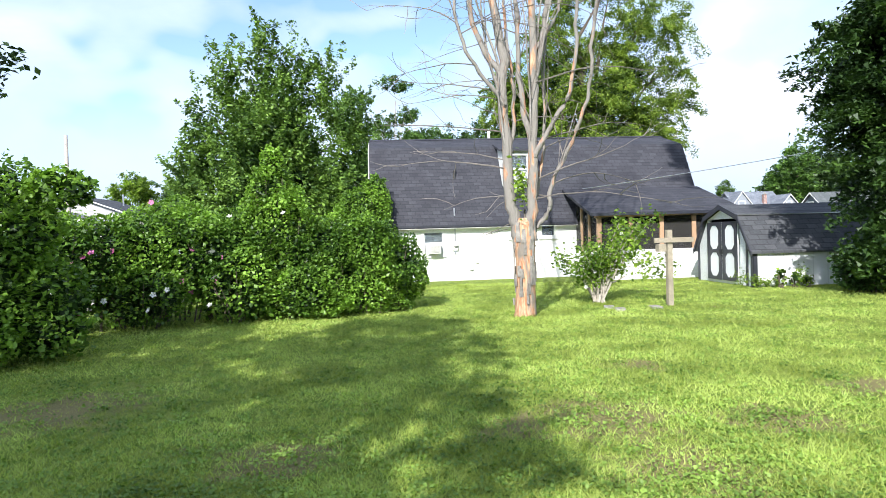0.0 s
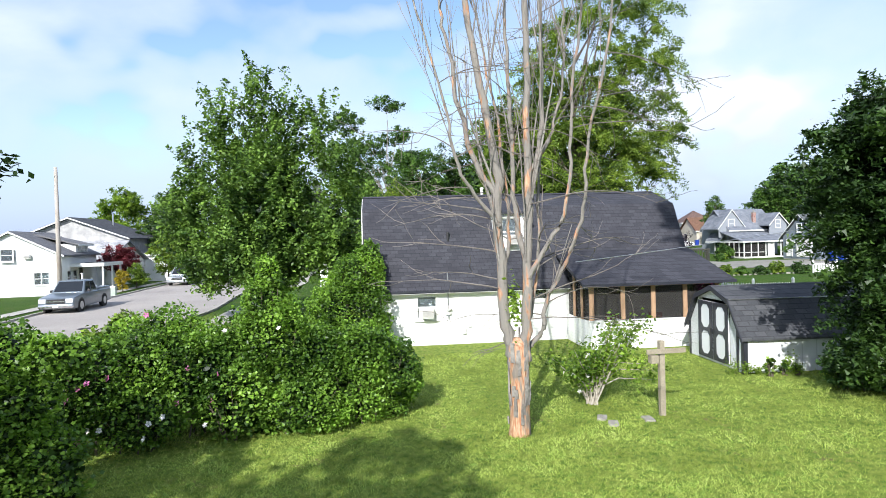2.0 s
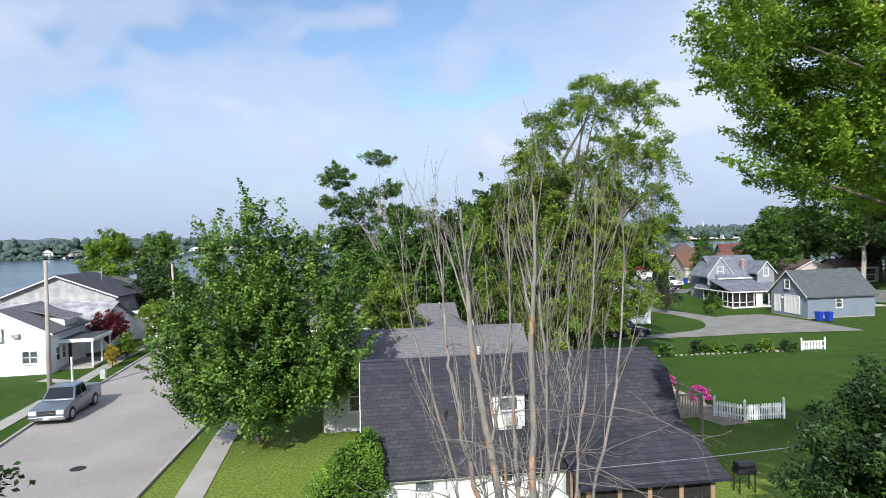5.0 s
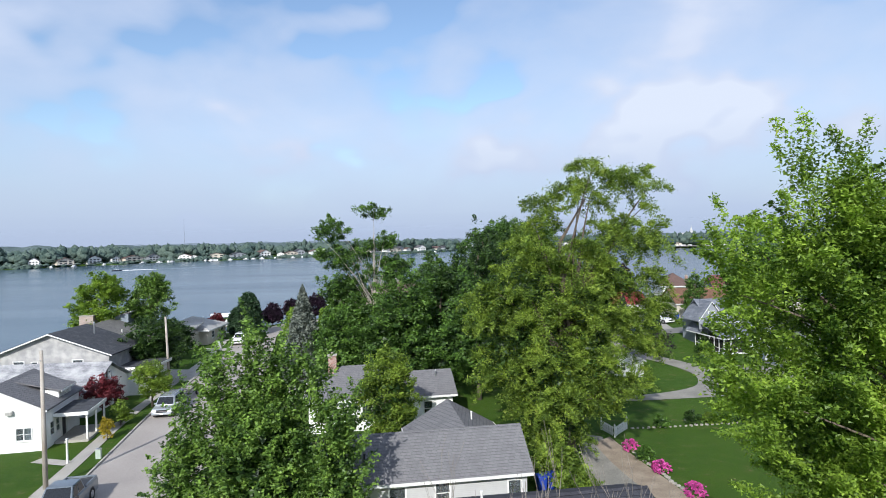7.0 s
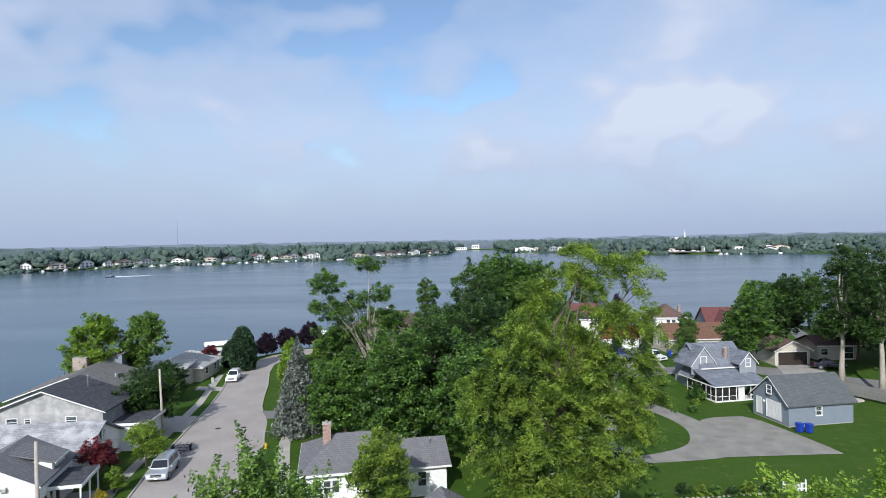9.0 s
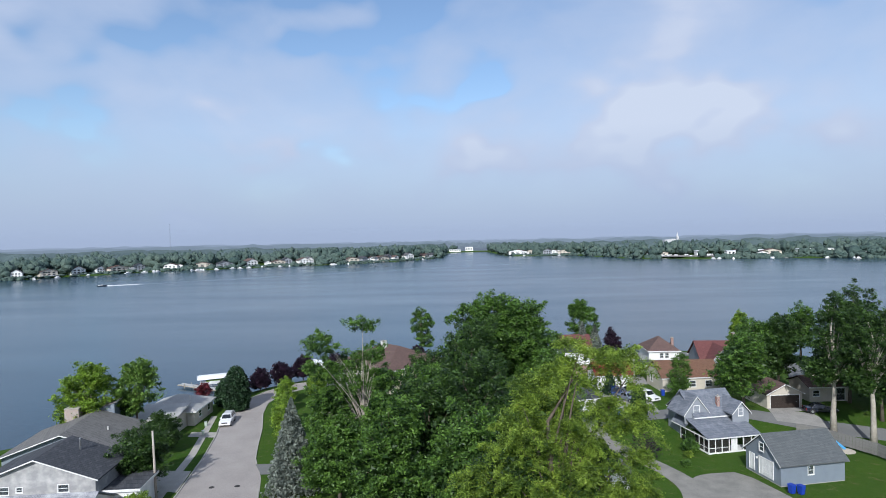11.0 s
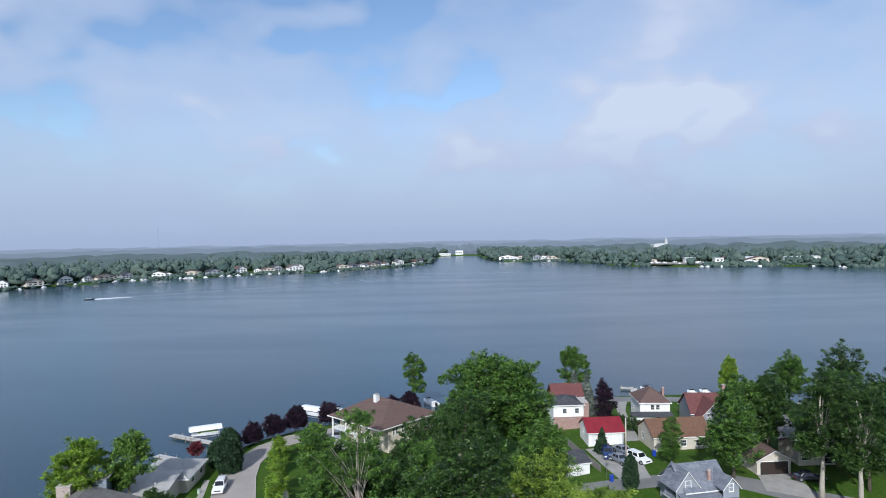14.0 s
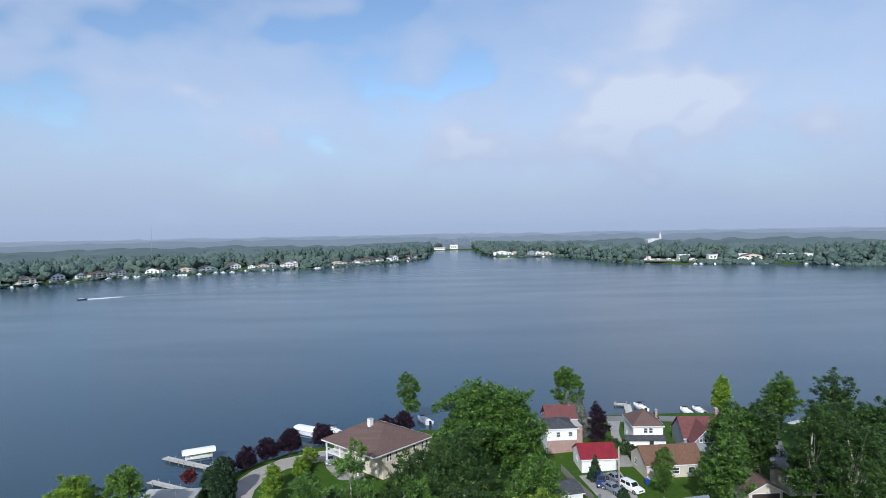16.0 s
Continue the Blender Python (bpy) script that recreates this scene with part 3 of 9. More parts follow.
NEAR_SHORE = [(-2000, 60), (-160, 70), (-95, 80), (-70, 96), (-60, 106), (-54, 113), (-49, 119), (-44, 124), (-42, 130), (-38, 136), (-32, 142), (-22, 148),
              (-8, 155), (6, 156), (36, 160), (66, 160.5), (78, 155), (86, 148), (98, 136), (130, 128), (400, 110), (2000, 60)]
FAR_SHORE = [(-2000, 260), (-900, 380), (-520, 520), (-415, 590), (-392, 660), (-355, 720), (-300, 743), (-255, 790), (-203, 808), (-135, 850), (-64, 940), (-36, 1000), (-20, 1060), (-14, 1370), (20, 1455), (80, 1440),
             (88, 1150), (103, 1068), (150, 1048), (198, 1028), (228, 940), (244, 842), (276, 802), (360, 765), (431, 760), (464, 708), (500, 686), (900, 560), (2000, 380)]


def along(line, x):
    return float(np.interp(x, [p[0] for p in line], [p[1] for p in line]))


def ground_height(x, y):
    z = land(x, y)
    near, far = along(NEAR_SHORE, x), along(FAR_SHORE, x)
    if y < near + 4:
        return z * 1.0 if y < near - 6 else z + (-1.7 - z) * step((y - near + 6) / 8)
    if y < far - 10:
        return -3.0
    return -3.0 + 4.2 * step((y - far + 10) / 18) + 6 * step((y - far) / 1500)


def build_ground():
    def spread(lo, hi, fine_lo, fine_hi, gap, grow):
        out = list(np.arange(fine_lo, fine_hi + gap / 2, gap))
        g = gap
        while out[-1] < hi:
            g *= grow
            out.append(out[-1] + g)
        g = gap
        while out[0] > lo:
            g *= grow
            out.insert(0, out[0] - g)
        return out
    xs, ys = spread(-4300, 4300, -60, 100, 2.0, 1.12), spread(-60, 4600, -4, 165, 1.6, 1.06)
    s = Shape()
    s.v = [(x, y, ground_height(x, y)) for y in ys for x in xs]
    w = len(xs)
    s.f = [(j * w + i, j * w + i + 1, (j + 1) * w + i + 1, (j + 1) * w + i) for j in range(len(ys) - 1) for i in range(w - 1)]
    ob = part("ground", s, GRASS, smooth=True)
    tagged(ob, "mown lawn and land running to the lake and the far shore", "ground", kind="structure")
    w = Shape().add([(-4200, 55, -1), (4200, 55, -1), (4200, 1600, -1), (-4200, 1600, -1)], [(0, 1, 2, 3)])
    tagged(part("water", w, WATER), "calm blue-grey lake with fine ripples", "lake", kind="structure")


build_ground()


def rounded(line):
    """Cuts the corners of a line twice."""
    for _ in range(2):
        cut = [line[0]]
        for (x0, y0), (x1, y1) in zip(line, line[1:]):
            cut += [(x0 * 0.75 + x1 * 0.25, y0 * 0.75 + y1 * 0.25), (x0 * 0.25 + x1 * 0.75, y0 * 0.25 + y1 * 0.75)]
        line = cut + [line[-1]]
    return line


def strip(name, left, right, material, label, lift=0.02, kind="structure", category="road", thick=0.0):
    """A paved band between two edges, laid on the land."""
    def dense(line):
        out = []
        for (x0, y0), (x1, y1) in zip(line, line[1:]):
            k = max(1, int(math.hypot(x1 - x0, y1 - y0) / 2.5))
            out += [(x0 + (x1 - x0) * i / k, y0 + (y1 - y0) * i / k) for i in range(k)]
        return out + [line[-1]]
    if material in (GRAVEL, DIRT):
        left, right = rounded(left), rounded(right)
    a = dense(left)
    n = len(a)
    d = np.cumsum([0] + [math.dist(p, q) for p, q in zip(right, right[1:])])
    b = [(np.interp(i / (n - 1) * d[-1], d, [p[0] for p in right]), np.interp(i / (n - 1) * d[-1], d, [p[1] for p in right])) for i in range(n)]
    s, cols = Shape(), 5
    for p, q in zip(a, b):
        for k in range(cols):
            x, y = p[0] + (q[0] - p[0]) * k / (cols - 1), p[1] + (q[1] - p[1]) * k / (cols - 1)
            s.v.append((x, y, ground_height(x, y) + lift))
    s.f = [(i * cols + k, i * cols + k + 1, (i + 1) * cols + k + 1, (i + 1) * cols + k) for i in range(n - 1) for k in range(cols - 1)]
    return tagged(part(name, s, material), label, category, kind=kind)


def kerb(line, material=CONCRETE, w=0.16, h=0.13):
    s = Shape()
    for (x0, y0), (x1, y1) in zip(line, line[1:]):
        k = max(1, int(math.hypot(x1 - x0, y1 - y0) / 3.0))
        nx, ny = -(y1 - y0), x1 - x0
        ln = math.hypot(nx, ny)
        nx, ny = nx / ln * w / 2, ny / ln * w / 2
        for i in range(k):
            ax, ay = x0 + (x1 - x0) * i / k, y0 + (y1 - y0) * i / k
            bx, by = x0 + (x1 - x0) * (i + 0.985) / k, y0 + (y1 - y0) * (i + 0.985) / k
            za, zb = ground_height(ax, ay), ground_height(bx, by)
            low = [(ax - nx, ay - ny, za - 0.05), (bx - nx, by - ny, zb - 0.05), (bx + nx, by + ny, zb - 0.05), (ax + nx, ay + ny, za - 0.05)]
            s.hexa(low[::1], [(p[0], p[1], p[2] + 0.05 + h) for p in low])
    return tagged(part("kerb", s, material), "worn pale concrete kerb along the street", "kerb", kind="structure")


ROAD_L = [(-14, -30), (-18.1, 0), (-22.6, 30), (-24.9, 38), (-26.6, 46), (-29.4, 58), (-31.2, 66), (-32.8, 77), (-34.6, 88.6), (-36.6, 98.5), (-38.6, 106), (-39.6, 113), (-39.2, 120),
          (-37.4, 127), (-33.2, 133), (-26.5, 137.2), (-14, 141), (0, 143)]
ROAD_R = [(-4, -28), (-8.4, 0), (-11.9, 22.6), (-14.3, 38.2), (-17.4, 50), (-20.1, 61.6), (-21.6, 72.4), (-24.2, 82), (-27.0, 88.3), (-28.6, 94.5), (-30.4, 102.2), (-33.0, 111), (-34.2, 117.7),
          (-33.4, 124.5), (-30.3, 128.4), (-25, 131.5), (-14, 136.5), (0, 139)]
strip("road", ROAD_L, ROAD_R, ASPHALT, "pale worn asphalt street bending towards the lake")
kerb([p for p in ROAD_L if p[1] > -31])
kerb(ROAD_R[:7] + [(-23.2, 77.5)])
kerb([(-26.3, 86.6)] + ROAD_R[8:])
strip("pavement", [(-6.5, 0), (-10.0, 23), (-12.9, 36), (-16.9, 61.5), (-19.9, 72.5), (-20.6, 78)], [(-5.3, 0), (-8.8, 23), (-11.7, 36), (-15.6, 61.5), (-18.6, 72.5), (-19.2, 78)], CONCRETE,
      "pale concrete pavement beside the street", 0.04, category="pavement")
strip("pavement", [(-19.0, 0), (-26.9, 36.5), (-29.7, 48.5), (-32.0, 58), (-33.4, 65), (-35.5, 78), (-37.4, 90.7), (-41.7, 109.9)],
      [(-17.9, 0), (-25.8, 36.5), (-28.6, 48.5), (-30.9, 58), (-32.3, 65), (-34.4, 78), (-36.3, 90.7), (-40.7, 109.9)], CONCRETE,
      "pale concrete pavement beside the street", 0.04, category="pavement")
strip("driveway", [(-33.0, 77), (-40, 78.5)], [(-34.2, 84), (-41, 84.5)], CONCRETE, "concrete driveway crossing the pavement", 0.05, category="driveway")
strip("driveway", [(-36.4, 98.0), (-41, 98.6)], [(-36.9, 100.6), (-41.4, 101.0)], CONCRETE, "concrete driveway crossing the pavement", 0.05, category="driveway")
strip("path", [(-9.6, 25.5), (-3.4, 26.7)], [(-9.5, 24.6), (-3.3, 25.8)], CONCRETE, "narrow concrete path to the house door", 0.05, category="path")
strip("path", [(-29.9, 48.7), (-33, 49.4)], [(-29.7, 49.7), (-32.8, 50.4)], CONCRETE, "narrow concrete path to the porch", 0.05, category="path")
strip("side_street", [(-24.4, 82.5), (-14, 83), (0, 92), (14, 97.5), (28.5, 100.2), (37.7, 100.8), (46, 99.2), (52.5, 95.4), (63, 90.6), (90, 80)],
      [(-26.3, 86.2), (-15, 87), (-1, 96), (12, 102.5), (28, 104.6), (38, 105.2), (48.5, 103.2), (54.5, 99), (66, 94.4), (92, 84)], SIDE_ASPHALT, "grey side street past the gabled houses", 0.03)
strip("gravel_drive", [(16, 66.9), (20, 67.2), (25.2, 69.6), (27.0, 73.0), (27.6, 77), (26.4, 82), (22.5, 90), (20, 99)], [(16, 64.8), (21, 65.2), (28.6, 66.2), (32.5, 69), (31.0, 76), (29.0, 83), (25, 91), (23.4, 100)],
      GRAVEL, "pale gravel drive curving over the lawn", 0.035, category="drive")
strip("gravel_drive", [(27.5, 66.4), (29.0, 71), (29.0, 76), (30.5, 80), (36, 80.6)], [(40.2, 66.8), (39.8, 69.5), (38.8, 73.5), (38.3, 75.4), (37.4, 78.6)], GRAVEL, "wide pale gravel yard before the garage", 0.05, category="drive")
strip("driveway", [(51.6, 103.2), (50.4, 98.0)], [(57.4, 103.6), (57.5, 95.0)], DULL_CONCRETE, "concrete drive before the double garage", 0.06, category="driveway")
strip("driveway", [(27.2, 119.6), (28.3, 111), (29.5, 104)], [(35.3, 119.8), (35.2, 111), (34.5, 104)], DULL_CONCRETE, "concrete drive with parked cars", 0.05, category="driveway")
strip("driveway", [(41.0, 149.6), (39.6, 142), (37.2, 130), (35.6, 122)], [(44.0, 149.4), (41.4, 142), (39.4, 130), (38.4, 122)], DULL_CONCRETE, "concrete drive leading to the lake road", 0.05, category="driveway")
strip("lake_road", [(74.2, 145.2), (72.2, 138.6), (69.6, 131), (66.3, 124), (63, 118)], [(77.4, 144.6), (75.2, 138), (73.0, 131), (70.2, 124), (66, 117)], SIDE_ASPHALT, "grey lane running down to the water", 0.045)
strip("lake_road", [(22, 148.6), (38, 149.2), (54, 148.4), (74, 145.5)], [(22, 152.6), (38, 154.0), (54, 152.8), (75, 149.6)], SIDE_ASPHALT, "grey lane along the water", 0.05)
strip("driveway", [(-24, 133), (-22.5, 128), (-19, 122)], [(-17, 133.2), (-15, 127), (-13.5, 121)], DULL_CONCRETE, "concrete yard beside the large tan house", 0.06, category="driveway")
strip("dirt_path", [(11.0, 52.5), (11.4, 47.6), (12.6, 42), (13.9, 38.2), (14.6, 36.9)], [(12.6, 54), (13.4, 49), (14.6, 43.5), (15.2, 40), (16.3, 37.4)], DIRT, "bare earth path along the flower edge", 0.03, category="path")
strip("terrace", [(10.4, 55), (9.2, 47), (8.6, 40)], [(12.0, 54), (11.8, 47), (12.8, 40.5)], GRAVEL, "gravel strip beside the rear house", 0.025, category="yard")


# ---------------------------------------------------------------- trees and bushes
def leaf_mesh(name, centres, size, rng, up=0.35, long=1.6, droop=0.0, single=False):
    """Folded leaf blades at the centres, each turned its own way."""
    n = len(centres)
    way = rng.normal(size=(n, 3))
    way[:, 2] = way[:, 2] * 0.6 - droop
    way /= np.linalg.norm(way, axis=1)[:, None] + 1e-9
    nor = rng.normal(size=(n, 3))
    nor[:, 2] = np.abs(nor[:, 2]) + up
    side = np.cross(way, nor)
    side /= np.linalg.norm(side, axis=1)[:, None] + 1e-9
    lift = np.cross(side, way)
    s = size * rng.uniform(0.6, 1.35, (n, 1))
    a, b = centres - way * s * long / 2, centres + way * s * long / 2
    m = centres + way * s * 0.1
    c, d = m + side * s / 2 + lift * s * 0.16, m - side * s / 2 + lift * s * 0.16
    if single:      # far trees: one pointed blade each
        v = np.stack([a + side * s * 0.48, a - side * s * 0.48, b], 1).reshape(-1, 3).astype(np.float32)
        tri = np.arange(3 * n, dtype=np.int32)
    else:
        v = np.stack([a, c, b, d], 1).reshape(-1, 3).astype(np.float32)
        k = np.arange(n, dtype=np.int32) * 4
        tri = np.stack([k, k + 1, k + 2, k, k + 2, k + 3], 1).reshape(-1)
    me = bpy.data.meshes.new(name)
    me.vertices.add(len(v))
    me.vertices.foreach_set("co", v.ravel())
    me.loops.add(len(tri))
    me.loops.foreach_set("vertex_index", tri)
    me.polygons.add(len(tri) // 3)
    me.polygons.foreach_set("loop_start", np.arange(0, len(tri), 3, dtype=np.int32))
    me.update(calc_edges=True)
    return me


def crown_points(lobes, clumps, per, spread, rng, hollow=0.45, flat=0.7, spray=0.15, rise=0.25, bend=0.0):
    """Sprays of leaves over rough lobes (x, y, z, rx, ry, rz), more of them outside than in: each runs out to a tip, which may hang."""
    vol = np.array([(l[3] * l[4] * l[5]) ** (2 / 3) for l in lobes])
    out, hubs = [], []
    for lobe, share in zip(lobes, vol / vol.sum()):
        k = max(3, int(clumps * share))
        d = rng.normal(size=(k, 3))
        d /= np.linalg.norm(d, axis=1)[:, None]
        wob = 0.86 + 0.22 * np.sin(3.1 * d[:, 0] + 2.3 * d[:, 2] + lobe[0]) * np.cos(2.7 * d[:, 1] + lobe[1])
        r = (hollow + (1 - hollow) * rng.random(k) ** 0.55) * wob * rng.uniform(0.88, 1.14, k)
        hub = np.array(lobe[:3]) + d * r[:, None] * np.array(lobe[3:6])
        hubs.append(hub)
        for h, w in zip(hub, d):
            q = rng.normal(size=(per, 3)) * spread * rng.uniform(0.6, 1.3)
            q[:, 2] *= flat
            w = w * np.array((1.0, 1.0, 0.7)) + rng.normal(size=3) * 0.3 + np.array((0, 0, rise))
            w /= np.linalg.norm(w) + 1e-9
            s, reach = rng.random((per, 1)) ** 0.85, spray * rng.uniform(0.6, 1.35)
            out.append(h + q * (1.1 - 0.8 * s) + w * (s - 0.4) * reach - np.array((0, 0, bend * reach)) * s * s)
    return np.concatenate(out), np.concatenate(hubs)


def limbs(shape, hubs, height, base_r, rng, count=26, n=6, lean=(0, 0), fork=0.3, top=0.86):
    """A tapered trunk and limbs bending out to some of the clumps."""
    pts = [(lean[0] * k * k * height + rng.normal() * 0.02 * height * (k > 0) * k, lean[1] * k * k * height, height * k * top - 0.15 * (k == 0)) for k in np.linspace(0, 1, 7)]
    trunk = Shape().tube(pts, [base_r * (1.25 if i == 0 else 1.0) * (1 - 0.85 * i / 6) for i in range(7)], 8)
    pick = hubs[rng.permutation(len(hubs))[:count]]
    for h in pick:
        k = min(max(fork, h[2] / height * rng.uniform(0.45, 0.75)), top * 0.9)
        p0 = Vector(np.array([np.interp(k, np.linspace(0, 1, 7), [p[i] for p in pts]) for i in range(2)] + [height * k * top]))
        p3 = Vector(h)
        mid = p0.lerp(p3, 0.5) + Vector((0, 0, 0.10 * (p3 - p0).length))
        r = base_r * (1 - 0.8 * k) * 0.5
        shape.tube([p0, p0.lerp(mid, 0.6), mid.lerp(p3, 0.35), p3], [r, r * 0.7, r * 0.45, r * 0.12], 5, close=False)
    return trunk


def tree(name, x, y, height, lobes, leaf, label, category="tree", bark=BARK, base_r=0.22, clumps=170, per=60, spread=0.45, size=0.2, seed=1, count=26, fork=0.3,
         hollow=0.45, up=0.35, droop=0.0, lean=(0, 0), group="", flat=0.7, trunk=True, long=1.6, spray=None, rise=0.25, bend=0.0, single=None):
    rng = np.random.default_rng(seed)
    root = thing(name, x, y, land(x, y), 0, label, category, group)
    far = y > 30 and clumps * per > 1500 if single is None else single
    if far:
        per, size, spread = per * 2, size * 0.74, spread * 0.82
    pts, hubs = crown_points(lobes, clumps, per, spread, rng, hollow, flat, 2.2 * spread if spray is None else spray, rise, bend)
    pts = pts[pts[:, 2] > 0.05]
    if trunk:
        s = Shape()
        part("trunk", limbs(s, hubs, height, base_r, rng, count, lean=lean, fork=fork), bark, root, smooth=True)
        part("branch_work", s, bark, root, smooth=True, kind="stuff")
    part("crown", leaf_mesh("crown", pts, size, rng, up, long, droop, far), leaf, root)
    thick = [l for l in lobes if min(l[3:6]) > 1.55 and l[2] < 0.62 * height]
    if thick and clumps >= 190 and leaf not in (LEAF_GREY, LEAF_BRIGHT):      # bigger dark leaves block gaps and put the crown's inner shade into colour
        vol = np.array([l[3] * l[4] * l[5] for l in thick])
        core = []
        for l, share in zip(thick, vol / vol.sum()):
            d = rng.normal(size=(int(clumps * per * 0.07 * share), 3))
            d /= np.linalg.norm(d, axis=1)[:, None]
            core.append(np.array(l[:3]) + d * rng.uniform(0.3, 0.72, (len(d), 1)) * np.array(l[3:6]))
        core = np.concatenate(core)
        part("crown_shade", leaf_mesh("crown_shade", core[core[:, 2] > 0.3], size * 2.3, rng, up, 1.4, 0.0, True), LEAF_DARK, root, kind="stuff")
    return root


def conifer(name, x, y, height, radius, leaf, label, seed=1, n=9000, size=0.16, power=0.9, round_top=False, droop=0.5, base_r=0.16, category="tree", group="", skirt=0.04):
    """Tiers of drooping boughs round one stem; round_top: a close clipped cone."""
    rng = np.random.default_rng(seed)
    root = thing(name, x, y, land(x, y), 0, label, category, group)
    stem = Shape().tube([(0, 0, -0.15), (0, 0, height * 0.5), (0, 0, height * 0.96)], [base_r, base_r * 0.6, 0.02], 7)
    s = Shape()
    k = rng.random(n) ** 0.62
    k = skirt + (1 - skirt) * (1 - k)
    out = (1 - k) ** power if not round_top else np.sqrt(np.clip(1 - (k - 0.22) ** 2 / 0.62, 0.0, 1)) * np.where(k < 0.22, 0.82 + 0.8 * k, 1)
    tiers = np.floor(k * height / 0.55)
    ang = rng.random(n) * 6.2832
    arm = 0.84 + 0.2 * np.sin(ang * 5 + tiers * 2.4) * (0.35 if round_top else 1.0) + 0.07 * np.sin(ang * 11 + tiers)
    r = radius * out * arm * (0.35 + 0.65 * rng.random(n) ** (0.25 if round_top else 0.5)) + rng.normal(size=n) * 0.06
    z = k * height - (0 if round_top else 0.10) * r + rng.normal(size=n) * 0.09
    pts = np.stack([r * np.cos(ang), r * np.sin(ang), np.clip(z, 0.05, None)], 1)
    if not round_top:
        for i in range(int(height * 7)):
            q = rng.random()
            a, ln = rng.random() * 6.28, radius * (1 - q) ** power * 0.85
            s.tube([(0, 0, q * height), (ln * math.cos(a), ln * math.sin(a), q * height - 0.08 * ln)], [0.04 * (1 - q) + 0.01, 0.006], 4, close=False)
    part("trunk", stem, BARK, root)
    if s.v:
        part("branch_work", s, BARK, root, kind="stuff")
    part("crown", leaf_mesh("crown", pts, size, rng, 0.2, 1.9, droop), leaf, root)
    return root


MAIN_STEMS = [      # radius, foot of the stem, then the way it takes as (across, deep, up)
    (0.125, (-0.06, 0.01, 1.3), (-0.14, 0.02, 1.65), (-0.25, 0.03, 2.3), (-0.31, 0.04, 4.1), (-0.36, 0.06, 5.3), (-0.62, 0.10, 6.7), (-0.85, 0.15, 8.2)),
    (0.115, (0.06, 0.0, 1.3), (0.13, -0.02, 1.66), (0.20, -0.02, 2.7), (0.24, 0.0, 4.3), (0.28, 0.03, 5.8), (0.30, 0.05, 8.2)),
    (0.062, (0.20, 0.03, 3.2), (0.06, 0.08, 3.9), (-0.02, 0.12, 4.8), (-0.05, 0.16, 6.4), (-0.10, 0.2, 8.0)),
    (0.068, (0.22, 0.02, 4.4), (0.42, 0.08, 5.1), (0.56, 0.10, 6.2), (0.58, 0.15, 8.0)),
    (0.052, (0.06, 0.06, 1.35), (0.24, 0.12, 1.68), (0.48, 0.16, 2.0), (0.55, 0.16, 2.5), (0.95, 0.12, 3.3), (1.30, 0.05, 4.3), (1.42, 0.0, 5.6), (1.85, -0.1, 7.6)),
    (0.048, (0.22, -0.05, 3.0), (0.55, -0.08, 3.6), (0.92, -0.1, 4.2), (1.05, -0.12, 5.4), (1.10, -0.15, 6.4), (1.30, -0.2, 8.0)),
]
SIDE_STEMS = [
    (0.060, (-0.34, 0.05, 4.6), (-0.72, 0.10, 5.2), (-1.02, 0.16, 6.3), (-1.18, 0.2, 7.4), (-1.36, 0.3, 8.3)),
    (0.040, (-0.30, -0.05, 4.0), (-0.75, -0.2, 4.6), (-1.10, -0.3, 5.3), (-1.30, -0.35, 6.4), (-1.75, -0.45, 8.0)),
    (0.034, (0.24, 0.1, 2.2), (0.42, 0.25, 3.2), (0.50, 0.32, 4.6), (0.60, 0.4, 7.0)),
    (0.042, (-0.26, 0.1, 2.9), (-0.12, 0.25, 4.0), (-0.2, 0.35, 5.4), (-0.5, 0.5, 7.4)),
    (0.036, (0.28, 0.0, 5.0), (0.75, 0.2, 5.8), (1.0, 0.35, 7.0), (1.05, 0.4, 8.4)),
]


